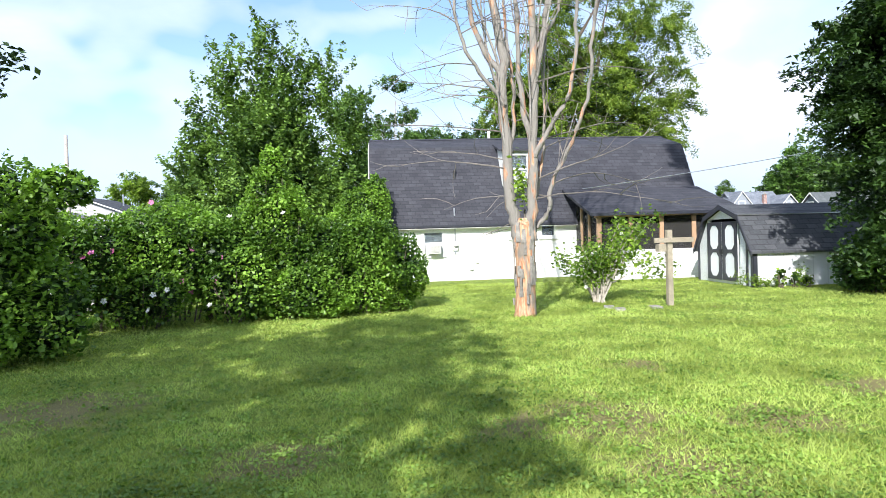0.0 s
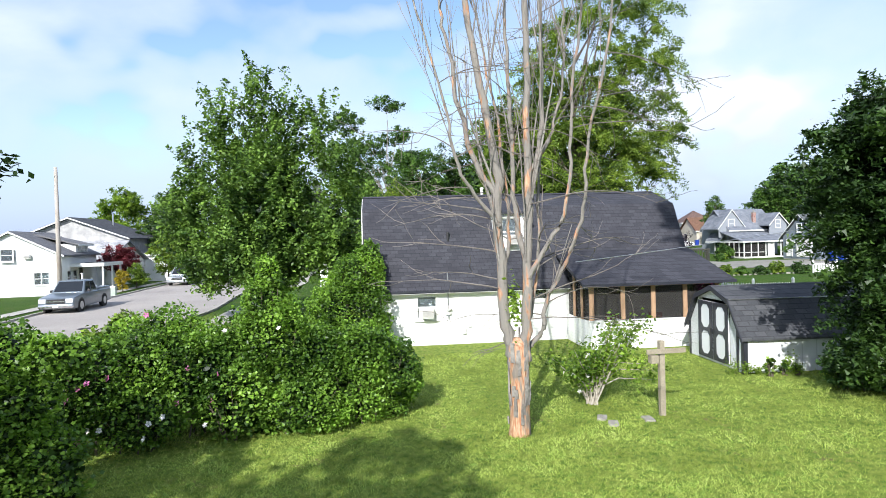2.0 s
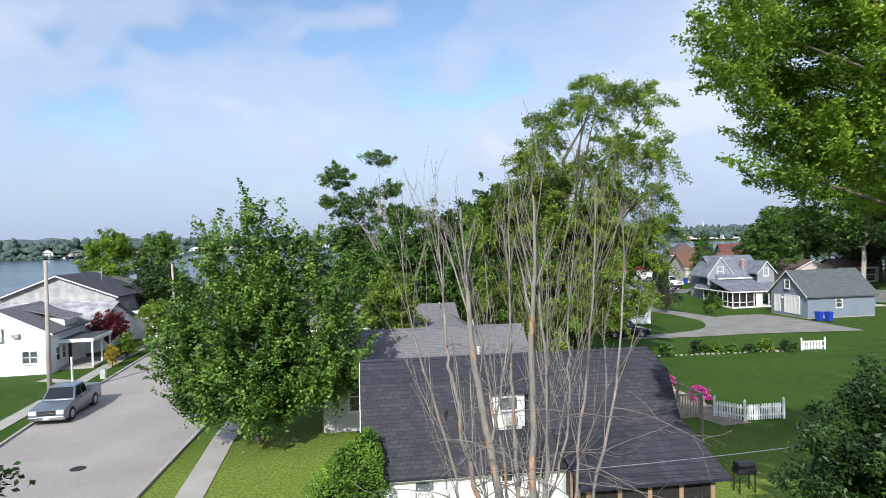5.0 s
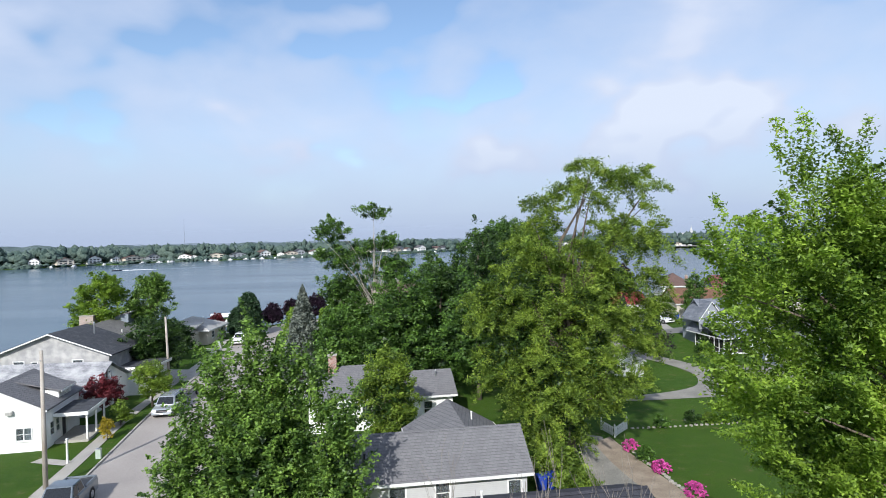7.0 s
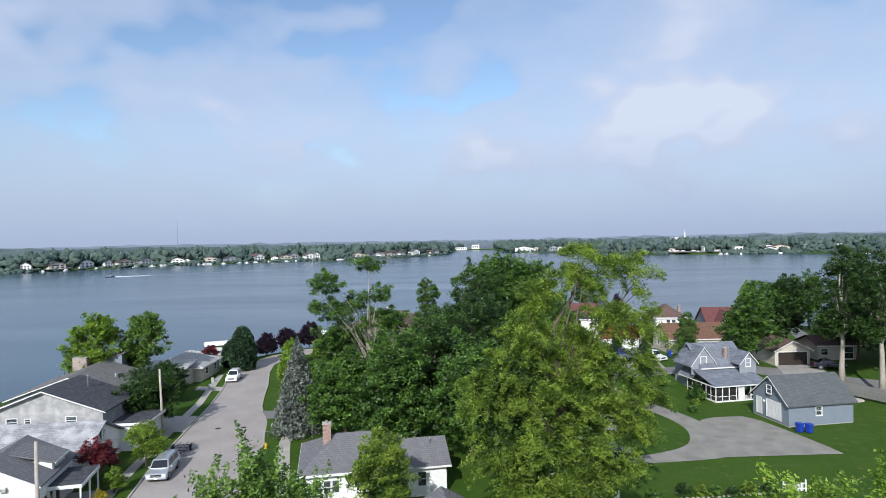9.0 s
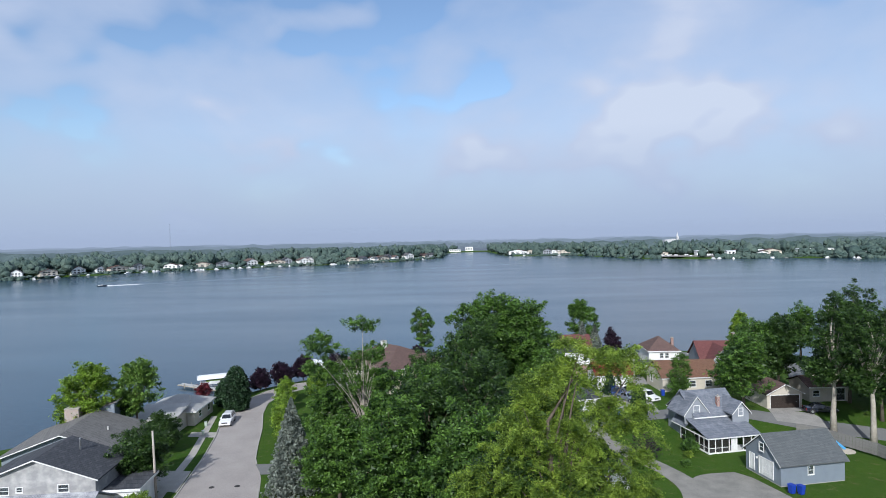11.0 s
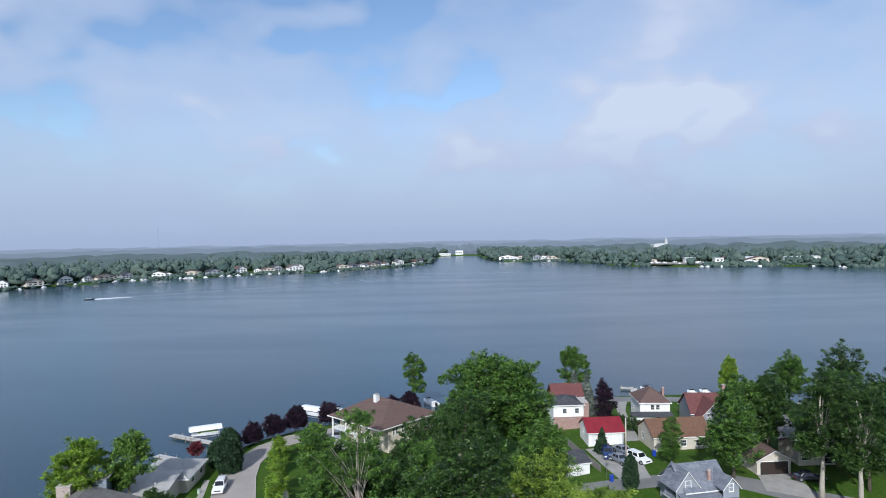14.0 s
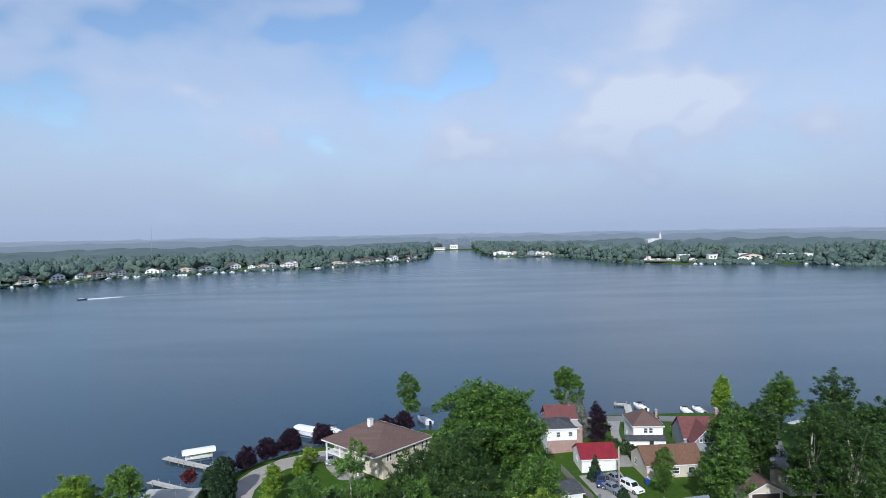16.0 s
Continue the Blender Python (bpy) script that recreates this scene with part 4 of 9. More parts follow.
def dead_tree(x, y):
    """A bare maple: a short peeled trunk that parts into heavy upright stems, boughs bowing out, and a fan of fine twigs."""
    rng = random.Random(11)
    root = thing("dead_tree", x, y, 0, 0, "tall bare dead tree with peeling bark and orange bare wood", "tree")
    lower, stems, boughs, twigs = Shape(), Shape(), Shape(), Shape()
    lower.tube([(-0.02, 0, -0.1), (-0.01, 0, 0.1), (0.0, 0, 0.5), (0.01, 0, 1.0), (0.0, 0, 1.45), (-0.01, 0.0, 1.72), (0, 0, 1.86)], [0.235, 0.205, 0.185, 0.18, 0.20, 0.20, 0.10], 14)

    def smooth_line(points, k=5):
        out = []
        p = [Vector(points[0])] + [Vector(q) for q in points] + [Vector(points[-1]) * 2 - Vector(points[-2])]
        for i in range(1, len(p) - 2):
            for j in range(k):
                t = j / k
                out.append(0.5 * ((2 * p[i]) + (p[i + 1] - p[i - 1]) * t + (2 * p[i - 1] - 5 * p[i] + 4 * p[i + 1] - p[i + 2]) * t * t + (3 * p[i] - p[i - 1] - 3 * p[i + 1] + p[i + 2]) * t ** 3))
        return out + [p[-2]]

    def grow(p, way, length, r, depth):
        """An upright shoot that forks as it rises."""
        k = max(4, int(length / 0.35))
        pts, radii, d, w = [Vector(p)], [r], Vector(way).normalized(), Vector(way).normalized()
        end = max(r * 0.32, 0.0035)
        for i in range(k):
            d = (d + w * 0.12 + Vector((rng.gauss(0, 0.055), rng.gauss(0, 0.055), 0.07))).normalized()
            pts.append(pts[-1] + d * length / k)
            radii.append(r + (end - r) * (i + 1) / k)
        (stems if r > 0.045 else boughs if r > 0.014 else twigs).tube(pts, radii, 7 if r > 0.04 else 5 if r > 0.014 else 3, close=False)
        if depth >= 3 or length < 0.5:
            return
        for i in range((4, 3, 1)[depth]):
            j = rng.randint(max(1, k // 4), k - 1)
            a = rng.uniform(0, 6.28)
            side = Vector((math.cos(a), math.sin(a) * 0.8, 0))
            grow(pts[j], d * 0.9 + side * rng.uniform(0.14, 0.40), length * rng.uniform(0.4, 0.68), max(radii[j] * rng.uniform(0.4, 0.6), 0.0045), depth + 1)

    def spray(p, way, length, r):
        """A long thin twig that sweeps out, hangs and forks."""
        d, pts = Vector(way).normalized(), [Vector(p)]
        for i in range(9):
            d = (d + Vector((rng.gauss(0, 0.1), rng.gauss(0, 0.1), rng.uniform(-0.16, 0.05)))).normalized()
            pts.append(pts[-1] + d * length / 9)
        twigs.tube(pts, [r * (1 - 0.085 * i) for i in range(10)], 4, close=False)
        for _ in range(4):
            j = rng.randint(3, 9)
            q, e = pts[j].copy(), (d + Vector((rng.gauss(0, 0.6), rng.gauss(0, 0.6), rng.uniform(-0.5, 0.8)))).normalized()
            line = [q.copy()]
            for _ in range(5):
                e = (e + Vector((rng.gauss(0, 0.2), rng.gauss(0, 0.2), rng.gauss(0.02, 0.15)))).normalized()
                q += e * length * rng.uniform(0.05, 0.1)
                line.append(q.copy())
            twigs.tube(line, [0.007, 0.0065, 0.006, 0.005, 0.004, 0.003], 3, close=False)

    for rows, kids in ((MAIN_STEMS, 5), (SIDE_STEMS, 4)):
        for r, *way in rows:
            pts = [q + Vector((rng.gauss(0, 0.018), rng.gauss(0, 0.018), 0)) * (i > 1) for i, q in enumerate(smooth_line(way))]
            n = len(pts)
            radii = [r * (1.12 - 0.62 * (i / (n - 1)) ** 0.8) * rng.uniform(0.95, 1.06) for i in range(n)]
            stems.tube(pts, radii, 9 if r > 0.08 else 7, close=False)
            up = ((pts[-1] - pts[-3]).normalized() + Vector((0, 0, 0.7))).normalized()
            grow(pts[-1], up, rng.uniform(2.5, 3.7), radii[-1], 0)
            for _ in range(kids):
                j = rng.randint(n // 3, n - 1)
                a = rng.uniform(0, 6.28)
                side = Vector((math.cos(a), math.sin(a), 0.0))
                grow(pts[j], up + side * rng.uniform(0.18, 0.42), rng.uniform(1.6, 3.4), max(radii[j] * rng.uniform(0.22, 0.42), 0.008), 1)
            for _ in range(4):
                j = rng.randint(n // 4, n - 1)
                a = rng.choice((0.0, 3.14)) + rng.gauss(0, 0.7)
                spray(pts[j], (math.cos(a), math.sin(a), rng.uniform(-0.05, 0.6)), rng.uniform(1.3, 2.5), 0.013)
    for z, a, ln in ((2.6, 0.1, 2.3), (2.8, 3.2, 2.2), (3.3, 0.4, 2.6), (3.5, 2.9, 2.4), (4.2, 3.3, 2.2), (4.4, -0.3, 2.4)):
        spray((0.3 * math.cos(a), 0.15 * math.sin(a), z), (math.cos(a), math.sin(a), 0.35), ln, 0.016)
    part("trunk", lower, BARE_WOOD, root, "peeled lower trunk of orange-brown bare wood", True)
    part("upper_stem", stems, STEM_WOOD, root, "grey upright stems with cracked bark", True, "stuff")
    part("bough_tangle", boughs, DEAD_BARK, root, "thin pale grey boughs", True, "stuff")
    part("twig_tangle", twigs, TWIG, root, "fine bare grey twigs", kind="stuff")
    strips = Shape()
    for _ in range(34):      # bark scales still clinging to the trunk and the heavy stems
        a, z = rng.random() * 6.28, rng.uniform(0.05, 1.7)
        h, w = rng.uniform(0.12, 0.4), rng.uniform(0.02, 0.06)
        r = 0.185 + 0.03 * (z < 0.3)
        c = Vector((r * math.cos(a), r * math.sin(a), z))
        side, outw = Vector((-math.sin(a), math.cos(a), 0)), Vector((math.cos(a), math.sin(a), 0))
        strips.hexa([c - side * w, c + side * w, c + side * w + outw * 0.02, c - side * w + outw * 0.02],
                    [c - side * w * 0.7 + Vector((0, 0, h)), c + side * w * 0.6 + Vector((0, 0, h)), c + side * w * 0.6 + outw * 0.035 + Vector((0, 0, h)), c - side * w * 0.7 + outw * 0.035 + Vector((0, 0, h))])
    part("loose_bark", strips, DEAD_BARK, root, "grey scales of loose bark", kind="stuff")
    leaf = np.random.default_rng(5)
    pts = leaf.normal(size=(170, 3)) * (0.07, 0.1, 0.25) + (-0.06, -0.05, 2.5)
    part("new_growth", leaf_mesh("shoots", pts, 0.06, leaf), LEAF_BRIGHT, root, "a few green shoots on the fork", kind="stuff")
    return root


# ---------------------------------------------------------------- houses
def wall_shape(s, p0, p1, z0, z1, holes=(), thick=0.15):
    """A wall from p0 to p1 (its outer face), inside to the left of that way, with rectangular holes (a0, a1, z0, z1) along it."""
    p0, p1 = Vector((*p0, 0)), Vector((*p1, 0))
    way = (p1 - p0).normalized()
    ins = Vector((-way.y, way.x, 0)) * thick
    length = (p1 - p0).length
    xs = sorted({0.0, length, *[h[0] for h in holes], *[h[1] for h in holes]})
    zs = sorted({z0, z1, *[h[2] for h in holes], *[h[3] for h in holes]})
    for a, b in zip(xs, xs[1:]):
        for c, d in zip(zs, zs[1:]):
            if any(h[0] - 1e-4 < (a + b) / 2 < h[1] + 1e-4 and h[2] - 1e-4 < (c + d) / 2 < h[3] + 1e-4 for h in holes):
                continue
            q = [p0 + way * a, p0 + way * b, p0 + way * b + ins, p0 + way * a + ins]
            s.hexa([(v.x, v.y, c) for v in q], [(v.x, v.y, d) for v in q])


def window(parent, p0, p1, a, z, w, h, trim=WHITE_PAINT, behind=DARK_ROOM, sash=True, label="", kind="window"):
    """A window in the wall from p0 to p1: casing, panes, sill, and the dark room or blind behind."""
    p0, p1 = Vector((*p0, 0)), Vector((*p1, 0))
    way = (p1 - p0).normalized()
    turn = math.degrees(math.atan2(way.y, way.x))
    ob = new(kind)
    ob.parent = parent
    ob.matrix_basis = pose(*(p0 + way * a + Vector((0, 0, z))), 0, 0, turn)
    if label:
        tagged(ob, label)
    t = 0.07
    s = Shape().box(-t, w + t, -0.035, 0.06, -t, 0).box(-t, w + t, -0.035, 0.06, h, h + t).box(-t, 0, -0.035, 0.06, 0, h).box(w, w + t, -0.035, 0.06, 0, h)
    if sash:
        s.box(0, w, 0.0, 0.05, h / 2 - 0.025, h / 2 + 0.025)
    s.box(0, 0.03, 0.0, 0.05, 0, h).box(w - 0.03, w, 0.0, 0.05, 0, h).box(0.03, w - 0.03, 0.0, 0.05, h - 0.03, h).box(0.03, w - 0.03, 0.0, 0.05, 0, 0.03)
    part("casing", s, trim, ob)
    part("sill", Shape().box(-0.1, w + 0.1, -0.07, 0.03, -0.11, -0.072), trim, ob)
    for k, (b0, b1) in enumerate(((0.03, h / 2 - 0.025), (h / 2 + 0.025, h - 0.03)) if sash else ((0.03, h - 0.03),)):
        pane = part("pane", Shape().box(0.03, w - 0.03, 0.02, 0.03, b0, b1), GLASS, ob)
    part("backing", Shape().box(-0.02, w + 0.02, 0.16, 0.18, -0.02, h + 0.02), behind, ob, "drawn pale blind" if behind is BLIND else "dim room")
    return ob


def panel_door(parent, p0, p1, a, w, h, material=WHITE_PAINT, z=0.15, label="", wide=False):
    p0, p1 = Vector((*p0, 0)), Vector((*p1, 0))
    way = (p1 - p0).normalized()
    ob = new("garage_door" if wide else "door")
    ob.parent = parent
    ob.matrix_basis = pose(*(p0 + way * a + Vector((0, 0, z))), 0, 0, math.degrees(math.atan2(way.y, way.x))) @ Matrix.Translation((0, -0.06, 0))
    if label:
        tagged(ob, label)
    t = 0.09
    part("casing", Shape().box(-t, 0, -0.03, 0.05, 0, h + t).box(w, w + t, -0.03, 0.05, 0, h + t).box(0, w, -0.03, 0.05, h, h + t), WHITE_PAINT, ob)
    rows, cols = (4, max(2, int(w / 0.6))) if wide else (3, 2)
    part("leaf", Shape().box(0, w, 0.03, 0.07, 0, h), material, ob)
    for i in range(rows):
        for j in range(cols):
            part("panel", Shape().box(w * j / cols + 0.05, w * (j + 1) / cols - 0.05, 0.012, 0.03, h * i / rows + 0.05, h * (i + 1) / rows - 0.05), material, ob)
    part("handle", Shape().box(w * 0.88, w * 0.92, -0.03, 0.012, h * 0.45, h * 0.5), METAL, ob)
    return ob


def slab(s, low, high, t):
    """A roof plane: low edge (two points), high edge (two points), t thick downward."""
    (a, b), (c, d) = low, high
    top = [a, b, d, c]
    s.hexa([(p[0], p[1], p[2] - t) for p in top], top)


def gable_roof(root, w, d, eave, ridge, axis, material, over=0.3, t=0.14, trim=WHITE_PAINT, u0=0.0, v0=0.0, name="roof", label=""):
    """Two planes over the plan (u0..u0+w, v0..v0+d); axis u: the ridge runs along the front."""
    s, boards = Shape(), []
    if axis == "u":
        k = (ridge - eave) / (d / 2)
        m, a, b = v0 + d / 2, u0 - over, u0 + w + over
        e = eave - k * over
        for vv in (v0 - over, v0 + d + over):
            low, high = [(a, vv, e + t), (b, vv, e + t)], [(a, m, ridge + t), (b, m, ridge + t)]
            slab(s, low if vv < m else low[::-1], high if vv < m else high[::-1], t)
            boards.append(Shape().box(a, b, vv - 0.025 if vv < m else vv, vv if vv < m else vv + 0.025, e - 0.06, e + t - 0.02))
    else:
        k = (ridge - eave) / (w / 2)
        m, a, b = u0 + w / 2, v0 - over, v0 + d + over
        e = eave - k * over
        for uu in (u0 - over, u0 + w + over):
            low, high = [(uu, a, e + t), (uu, b, e + t)], [(m, a, ridge + t), (m, b, ridge + t)]
            slab(s, low[::-1] if uu < m else low, high[::-1] if uu < m else high, t)
            for yy in (a - 0.025, b):
                q = [(uu, yy, e - 0.08), (m, yy, ridge - 0.08)]
                n = 0.17
                pts = [(uu, yy, e - 0.03), (m, yy, ridge - 0.03), (m, yy, ridge + t - 0.03), (uu, yy, e + t - 0.03)]
                pts2 = [(p[0], yy + 0.025, p[2]) for p in pts]
                board = Shape()
                board.add(pts + pts2, [(0, 1, 2, 3), (7, 6, 5, 4), (0, 4, 5, 1), (1, 5, 6, 2), (2, 6, 7, 3), (3, 7, 4, 0)])
                boards.append(board)
    ob = part(name, s, material, root, label)
    for board in boards:
        part("fascia", board, trim, ob)
    return ob


def hip_roof(root, w, d, eave, ridge, material, over=0.4, u0=0.0, v0=0.0, trim=WHITE_PAINT, inset=None, label=""):
    a0, a1, b0, b1 = u0 - over, u0 + w + over, v0 - over, v0 + d + over
    r = min(w, d) / 2 if inset is None else inset
    if w >= d:
        q = [(u0 + r, v0 + d / 2, ridge), (u0 + w - r, v0 + d / 2, ridge)]
    else:
        q = [(u0 + w / 2, v0 + r, ridge), (u0 + w / 2, v0 + d - r, ridge)]
    c = [(a0, b0, eave), (a1, b0, eave), (a1, b1, eave), (a0, b1, eave)]
    s = Shape()
    if w >= d:
        faces = [(0, 1, 5, 4), (1, 2, 5), (2, 3, 4, 5), (3, 0, 4), (3, 2, 1, 0)]
    else:
        faces = [(0, 1, 4), (1, 2, 5, 4), (2, 3, 5), (3, 0, 4, 5), (3, 2, 1, 0)]
    s.add(c + q, faces)
    ob = part("roof", s, material, root, label)
    part("fascia", Shape().box(a0, a1, b0 - 0.03, b0, eave - 0.2, eave + 0.02).box(a0, a1, b1, b1 + 0.03, eave - 0.2, eave + 0.02)
         .box(a0 - 0.03, a0, b0, b1, eave - 0.2, eave + 0.02).box(a1, a1 + 0.03, b0, b1, eave - 0.2, eave + 0.02), trim, ob)
    return ob


def shell(root, w, d, eave, material, front=(), right=(), back=(), left=(), u0=0.0, v0=0.0, ridge=None, axis="u", base=True, blinds=False, trim=WHITE_PAINT):
    """Walls of a plain rectangular house with their windows (a, z, w, h), and the gable ends up to the ridge."""
    c = [(u0, v0), (u0 + w, v0), (u0 + w, v0 + d), (u0, v0 + d)]
    for k, (spec, p0, p1) in enumerate(zip((front, right, back, left), c, c[1:] + c[:1])):
        s = Shape()
        if k % 2 == 1:
            wayy = 0.15 if k == 1 else -0.15
            p0, p1 = (p0[0], p0[1] + wayy), (p1[0], p1[1] - wayy)
        shift = 0.15 if k % 2 == 1 else 0.0
        holes = [(a - shift, a - shift + ww, z, z + h) for a, z, ww, h in spec if z + h < eave - 0.02]
        wall_shape(s, p0, p1, -0.2, eave, holes)
        gable = ridge is not None and ((axis == "u" and k % 2 == 1) or (axis == "v" and k % 2 == 0))
        if gable:
            if k % 2 == 0:
                y0 = v0 if k == 0 else v0 + d - 0.15
                s.prism([(u0, eave), (u0 + w, eave), (u0 + w / 2, ridge)], y0, y0 + 0.15)
            else:
                x0 = u0 + w - 0.15 if k == 1 else u0
                s.prism_x([(v0 + 0.15, eave), (v0 + d - 0.15, eave), (v0 + d / 2, ridge - 0.1)], x0, x0 + 0.15)
        ob = part("wall", s, material, root)
        for i, (a, z, ww, h) in enumerate(spec):
            high = z + h >= eave - 0.02
            q0, q1 = Vector((*p0, 0)), Vector((*p1, 0))
            if high:     # up in the gable the panes stand just proud of the boards
                nrm = Vector(((q1 - q0).normalized().y, -(q1 - q0).normalized().x, 0)) * 0.2
                q0, q1 = q0 + nrm, q1 + nrm
            window(root, q0[:2], q1[:2], a - shift, z, ww, h, trim, BLIND if (blinds and i % 2) else DARK_ROOM)
    if base:
        part("foundation", Shape().box(u0 + 0.02, u0 + w - 0.02, v0 + 0.02, v0 + d - 0.02, -0.6, 0.12), CONCRETE, root)


def chimney(root, u, v, z0, z1, w=0.6, material=BRICK):
    ob = part("chimney", Shape().soft_box(u - w / 2, u + w / 2, v - w / 2, v + w / 2, z0, z1, 0.01), material, root, "brick chimney")
    part("cap", Shape().soft_box(u - w / 2 - 0.06, u + w / 2 + 0.06, v - w / 2 - 0.06, v + w / 2 + 0.06, z1 + 0.001, z1 + 0.09, 0.02), CONCRETE, ob)
    part("flue", Shape().tube([(u, v, z1 + 0.09), (u, v, z1 + 0.3)], [0.11, 0.11], 10), STONE, ob)


def vent_pipe(root, u, v, z0, z1, r=0.05, material=METAL):
    ob = part("vent_pipe", Shape().tube([(u, v, z0), (u, v, z1)], [r, r], 10), material, root, "slender vent pipe")
    part("collar", Shape().tube([(u, v, z0), (u, v, z0 + 0.06)], [r * 2.2, r * 1.2], 12), BLACK_PLASTIC, ob)
    part("cap", Shape().tube([(u, v, z1), (u, v, z1 + 0.05)], [r * 1.4, r * 1.1], 12), material, ob)


def ac_unit(parent, u, v, z, w=0.5, h=0.38):
    ob = part("air_conditioner", Shape().soft_box(u, u + w, v - 0.3, v + 0.1, z, z + h, 0.02), GREY_PLASTIC, parent, "pale window air conditioner")
    s = Shape()
    for i in range(9):
        zz = z + 0.05 + i * (h - 0.1) / 9
        s.box(u + 0.03, u + w - 0.03, v - 0.312, v - 0.3, zz, zz + 0.015)
    part("grille", s, plain("grille_grey", (0.42, 0.41, 0.39), 0.6), ob)
    for uu in (u - 0.1, u + w):
        part("curtain_panel", Shape().box(uu, uu + 0.1, v - 0.01, v + 0.01, z, z + h), BLIND, ob)


def main_house():
    a = 10.2
    ca, sa = math.cos(radians(a)), math.sin(radians(a))
    root = thing("gambrel_house", -1.67, 24.9, 0, a, "white clapboard house with a steep dark shingled gambrel roof", "house")
    L, R, D = -0.9, 11.0, 6.5
    f0, f1 = (L, 0), (R, 0)
    def at(u):
        return u - L
    s = Shape()
    wall_shape(s, f0, f1, -0.3, 2.05, [(at(0.86), at(1.56), 0.97, 1.76), (at(4.02), at(4.46), 1.5, 1.93), (at(5.14), at(5.64), 1.5, 1.93)])
    part("wall", s, WHITE_SIDING, root)
    s = Shape()
    wall_shape(s, (R, 0.15), (R, D - 0.15), -0.3, 2.05, [(2.2, 3.1, 0.2, 2.0)])
    s.prism_x([(0.15, 2.05), (D - 0.15, 2.05), (D - 1.55, 4.9), (D / 2, 5.42), (1.55, 4.9)], R - 0.15, R)
    part("wall", s, WHITE_SIDING, root)
    s = Shape()
    wall_shape(s, (L, D - 0.15), (L, 0.15), -0.3, 2.05, [])
    s.prism_x([(0.15, 2.05), (D - 0.15, 2.05), (D - 1.55, 4.9), (D / 2, 5.42), (1.55, 4.9)], L, L + 0.15)
    part("wall", s, WHITE_SIDING, root)
    s = Shape()
    wall_shape(s, (R, D), (L, D), -0.3, 2.05)
    part("wall", s, WHITE_SIDING, root)
    part("foundation", Shape().box(L + 0.03, R - 0.03, 0.03, D - 0.03, -0.6, -0.05), CONCRETE, root)
    # gambrel roof, front and back, in four planes
    x0, x1, t = L - 0.12, R + 0.22, 0.10
    s = Shape()
    for low, high in (((-0.26, 1.98), (1.42, 4.98)), ((1.42, 4.98), (D / 2, 5.56)), ((D - 1.42, 4.98), (D / 2, 5.56)), ((D + 0.26, 1.98), (D - 1.42, 4.98))):
        p, q = [(x0, low[0], low[1]), (x1, low[0], low[1])], [(x0, high[0], high[1]), (x1, high[0], high[1])]
        if low[0] > D / 2:
            p, q = p[::-1], q[::-1]
        slab(s, p, q, t)
    roof = part("roof", s, DARK_SHINGLE, root, "dark charcoal shingles")
    part("rake_board", Shape().prism_x([(-0.27, 1.80), (-0.13, 1.86), (1.52, 4.80), (D / 2, 5.38), (D / 2, 5.5), (1.40, 4.9)], x0 - 0.03, x0), WHITE_PAINT, roof)
    part("rake_board", Shape().prism_x([(-0.27, 1.80), (-0.13, 1.86), (1.52, 4.80), (D / 2, 5.38), (D / 2, 5.5), (1.40, 4.9)], x1, x1 + 0.03), BLACK_PAINT, roof)
    part("ridge_cap", Shape().prism_x([(D / 2 - 0.16, 5.53), (D / 2, 5.60), (D / 2 + 0.16, 5.53), (D / 2, 5.58)], x0, x1), DARK_SHINGLE, roof)
    part("fascia", Shape().box(x0, 6.25, -0.285, -0.262, 1.92, 1.99), BLACK_PAINT, roof)
    part("soffit", Shape().box(x0, R, -0.26, -0.003, 1.87, 1.89), WHITE_PAINT, roof)
    vent_pipe(root, 2.12, 0.75, 3.25, 4.0, 0.05, BLACK_PLASTIC)
    vent_pipe(root, 3.9, 3.4, 5.5, 5.85, 0.06, GREY_PLASTIC)
    # window with an air conditioner, two small high windows
    w1 = window(root, f0, f1, at(0.86), 0.97, 0.70, 0.79, WHITE_PAINT, BLIND, label="white sash window with a pale blind")
    ac_unit(w1, 0.16, 0.0, 0.02, 0.42, 0.36)
    window(root, f0, f1, at(4.02), 1.5, 0.44, 0.43, sash=False)
    window(root, f0, f1, at(5.14), 1.5, 0.50, 0.43, sash=False)
    # dormer with a window and another air conditioner
    u0, u1 = 3.85, 5.05
    dorm = part("dormer", Shape().prism_x([(0.42, 3.38), (1.7, 4.98), (1.7, 5.0), (0.42, 4.66)], u0, u0 + 0.12).prism_x([(0.42, 3.38), (1.7, 4.98), (1.7, 5.0), (0.42, 4.66)], u1 - 0.12, u1), WHITE_SIDING, root, "small white dormer")
    s = Shape()
    wall_shape(s, (u0 + 0.12, 0.42), (u1 - 0.12, 0.42), 3.3, 4.66, [(0.13, 0.83, 3.5, 4.5)], 0.1)
    part("dormer_front", s, WHITE_PAINT, dorm)
    s = Shape()
    slab(s, [(u0 - 0.12, 0.25, 4.72), (u1 + 0.12, 0.25, 4.72)], [(u0 - 0.12, 1.75, 5.12), (u1 + 0.12, 1.75, 5.12)], 0.08)
    part("dormer_roof", s, DARK_SHINGLE, dorm)
    w2 = window(root, (u0 + 0.12, 0.42), (u1 - 0.12, 0.42), 0.13, 3.5, 0.70, 1.0, WHITE_PAINT, BLIND)
    ac_unit(w2, 0.14, 0.0, 0.03, 0.42, 0.36)
    # service riser and meter
    met = part("electric_meter", Shape().disc((1.98, -0.09, 1.32), (0, 1, 0), 0.09, 0.14, 16), GREY_PLASTIC, root, "round grey meter on a conduit")
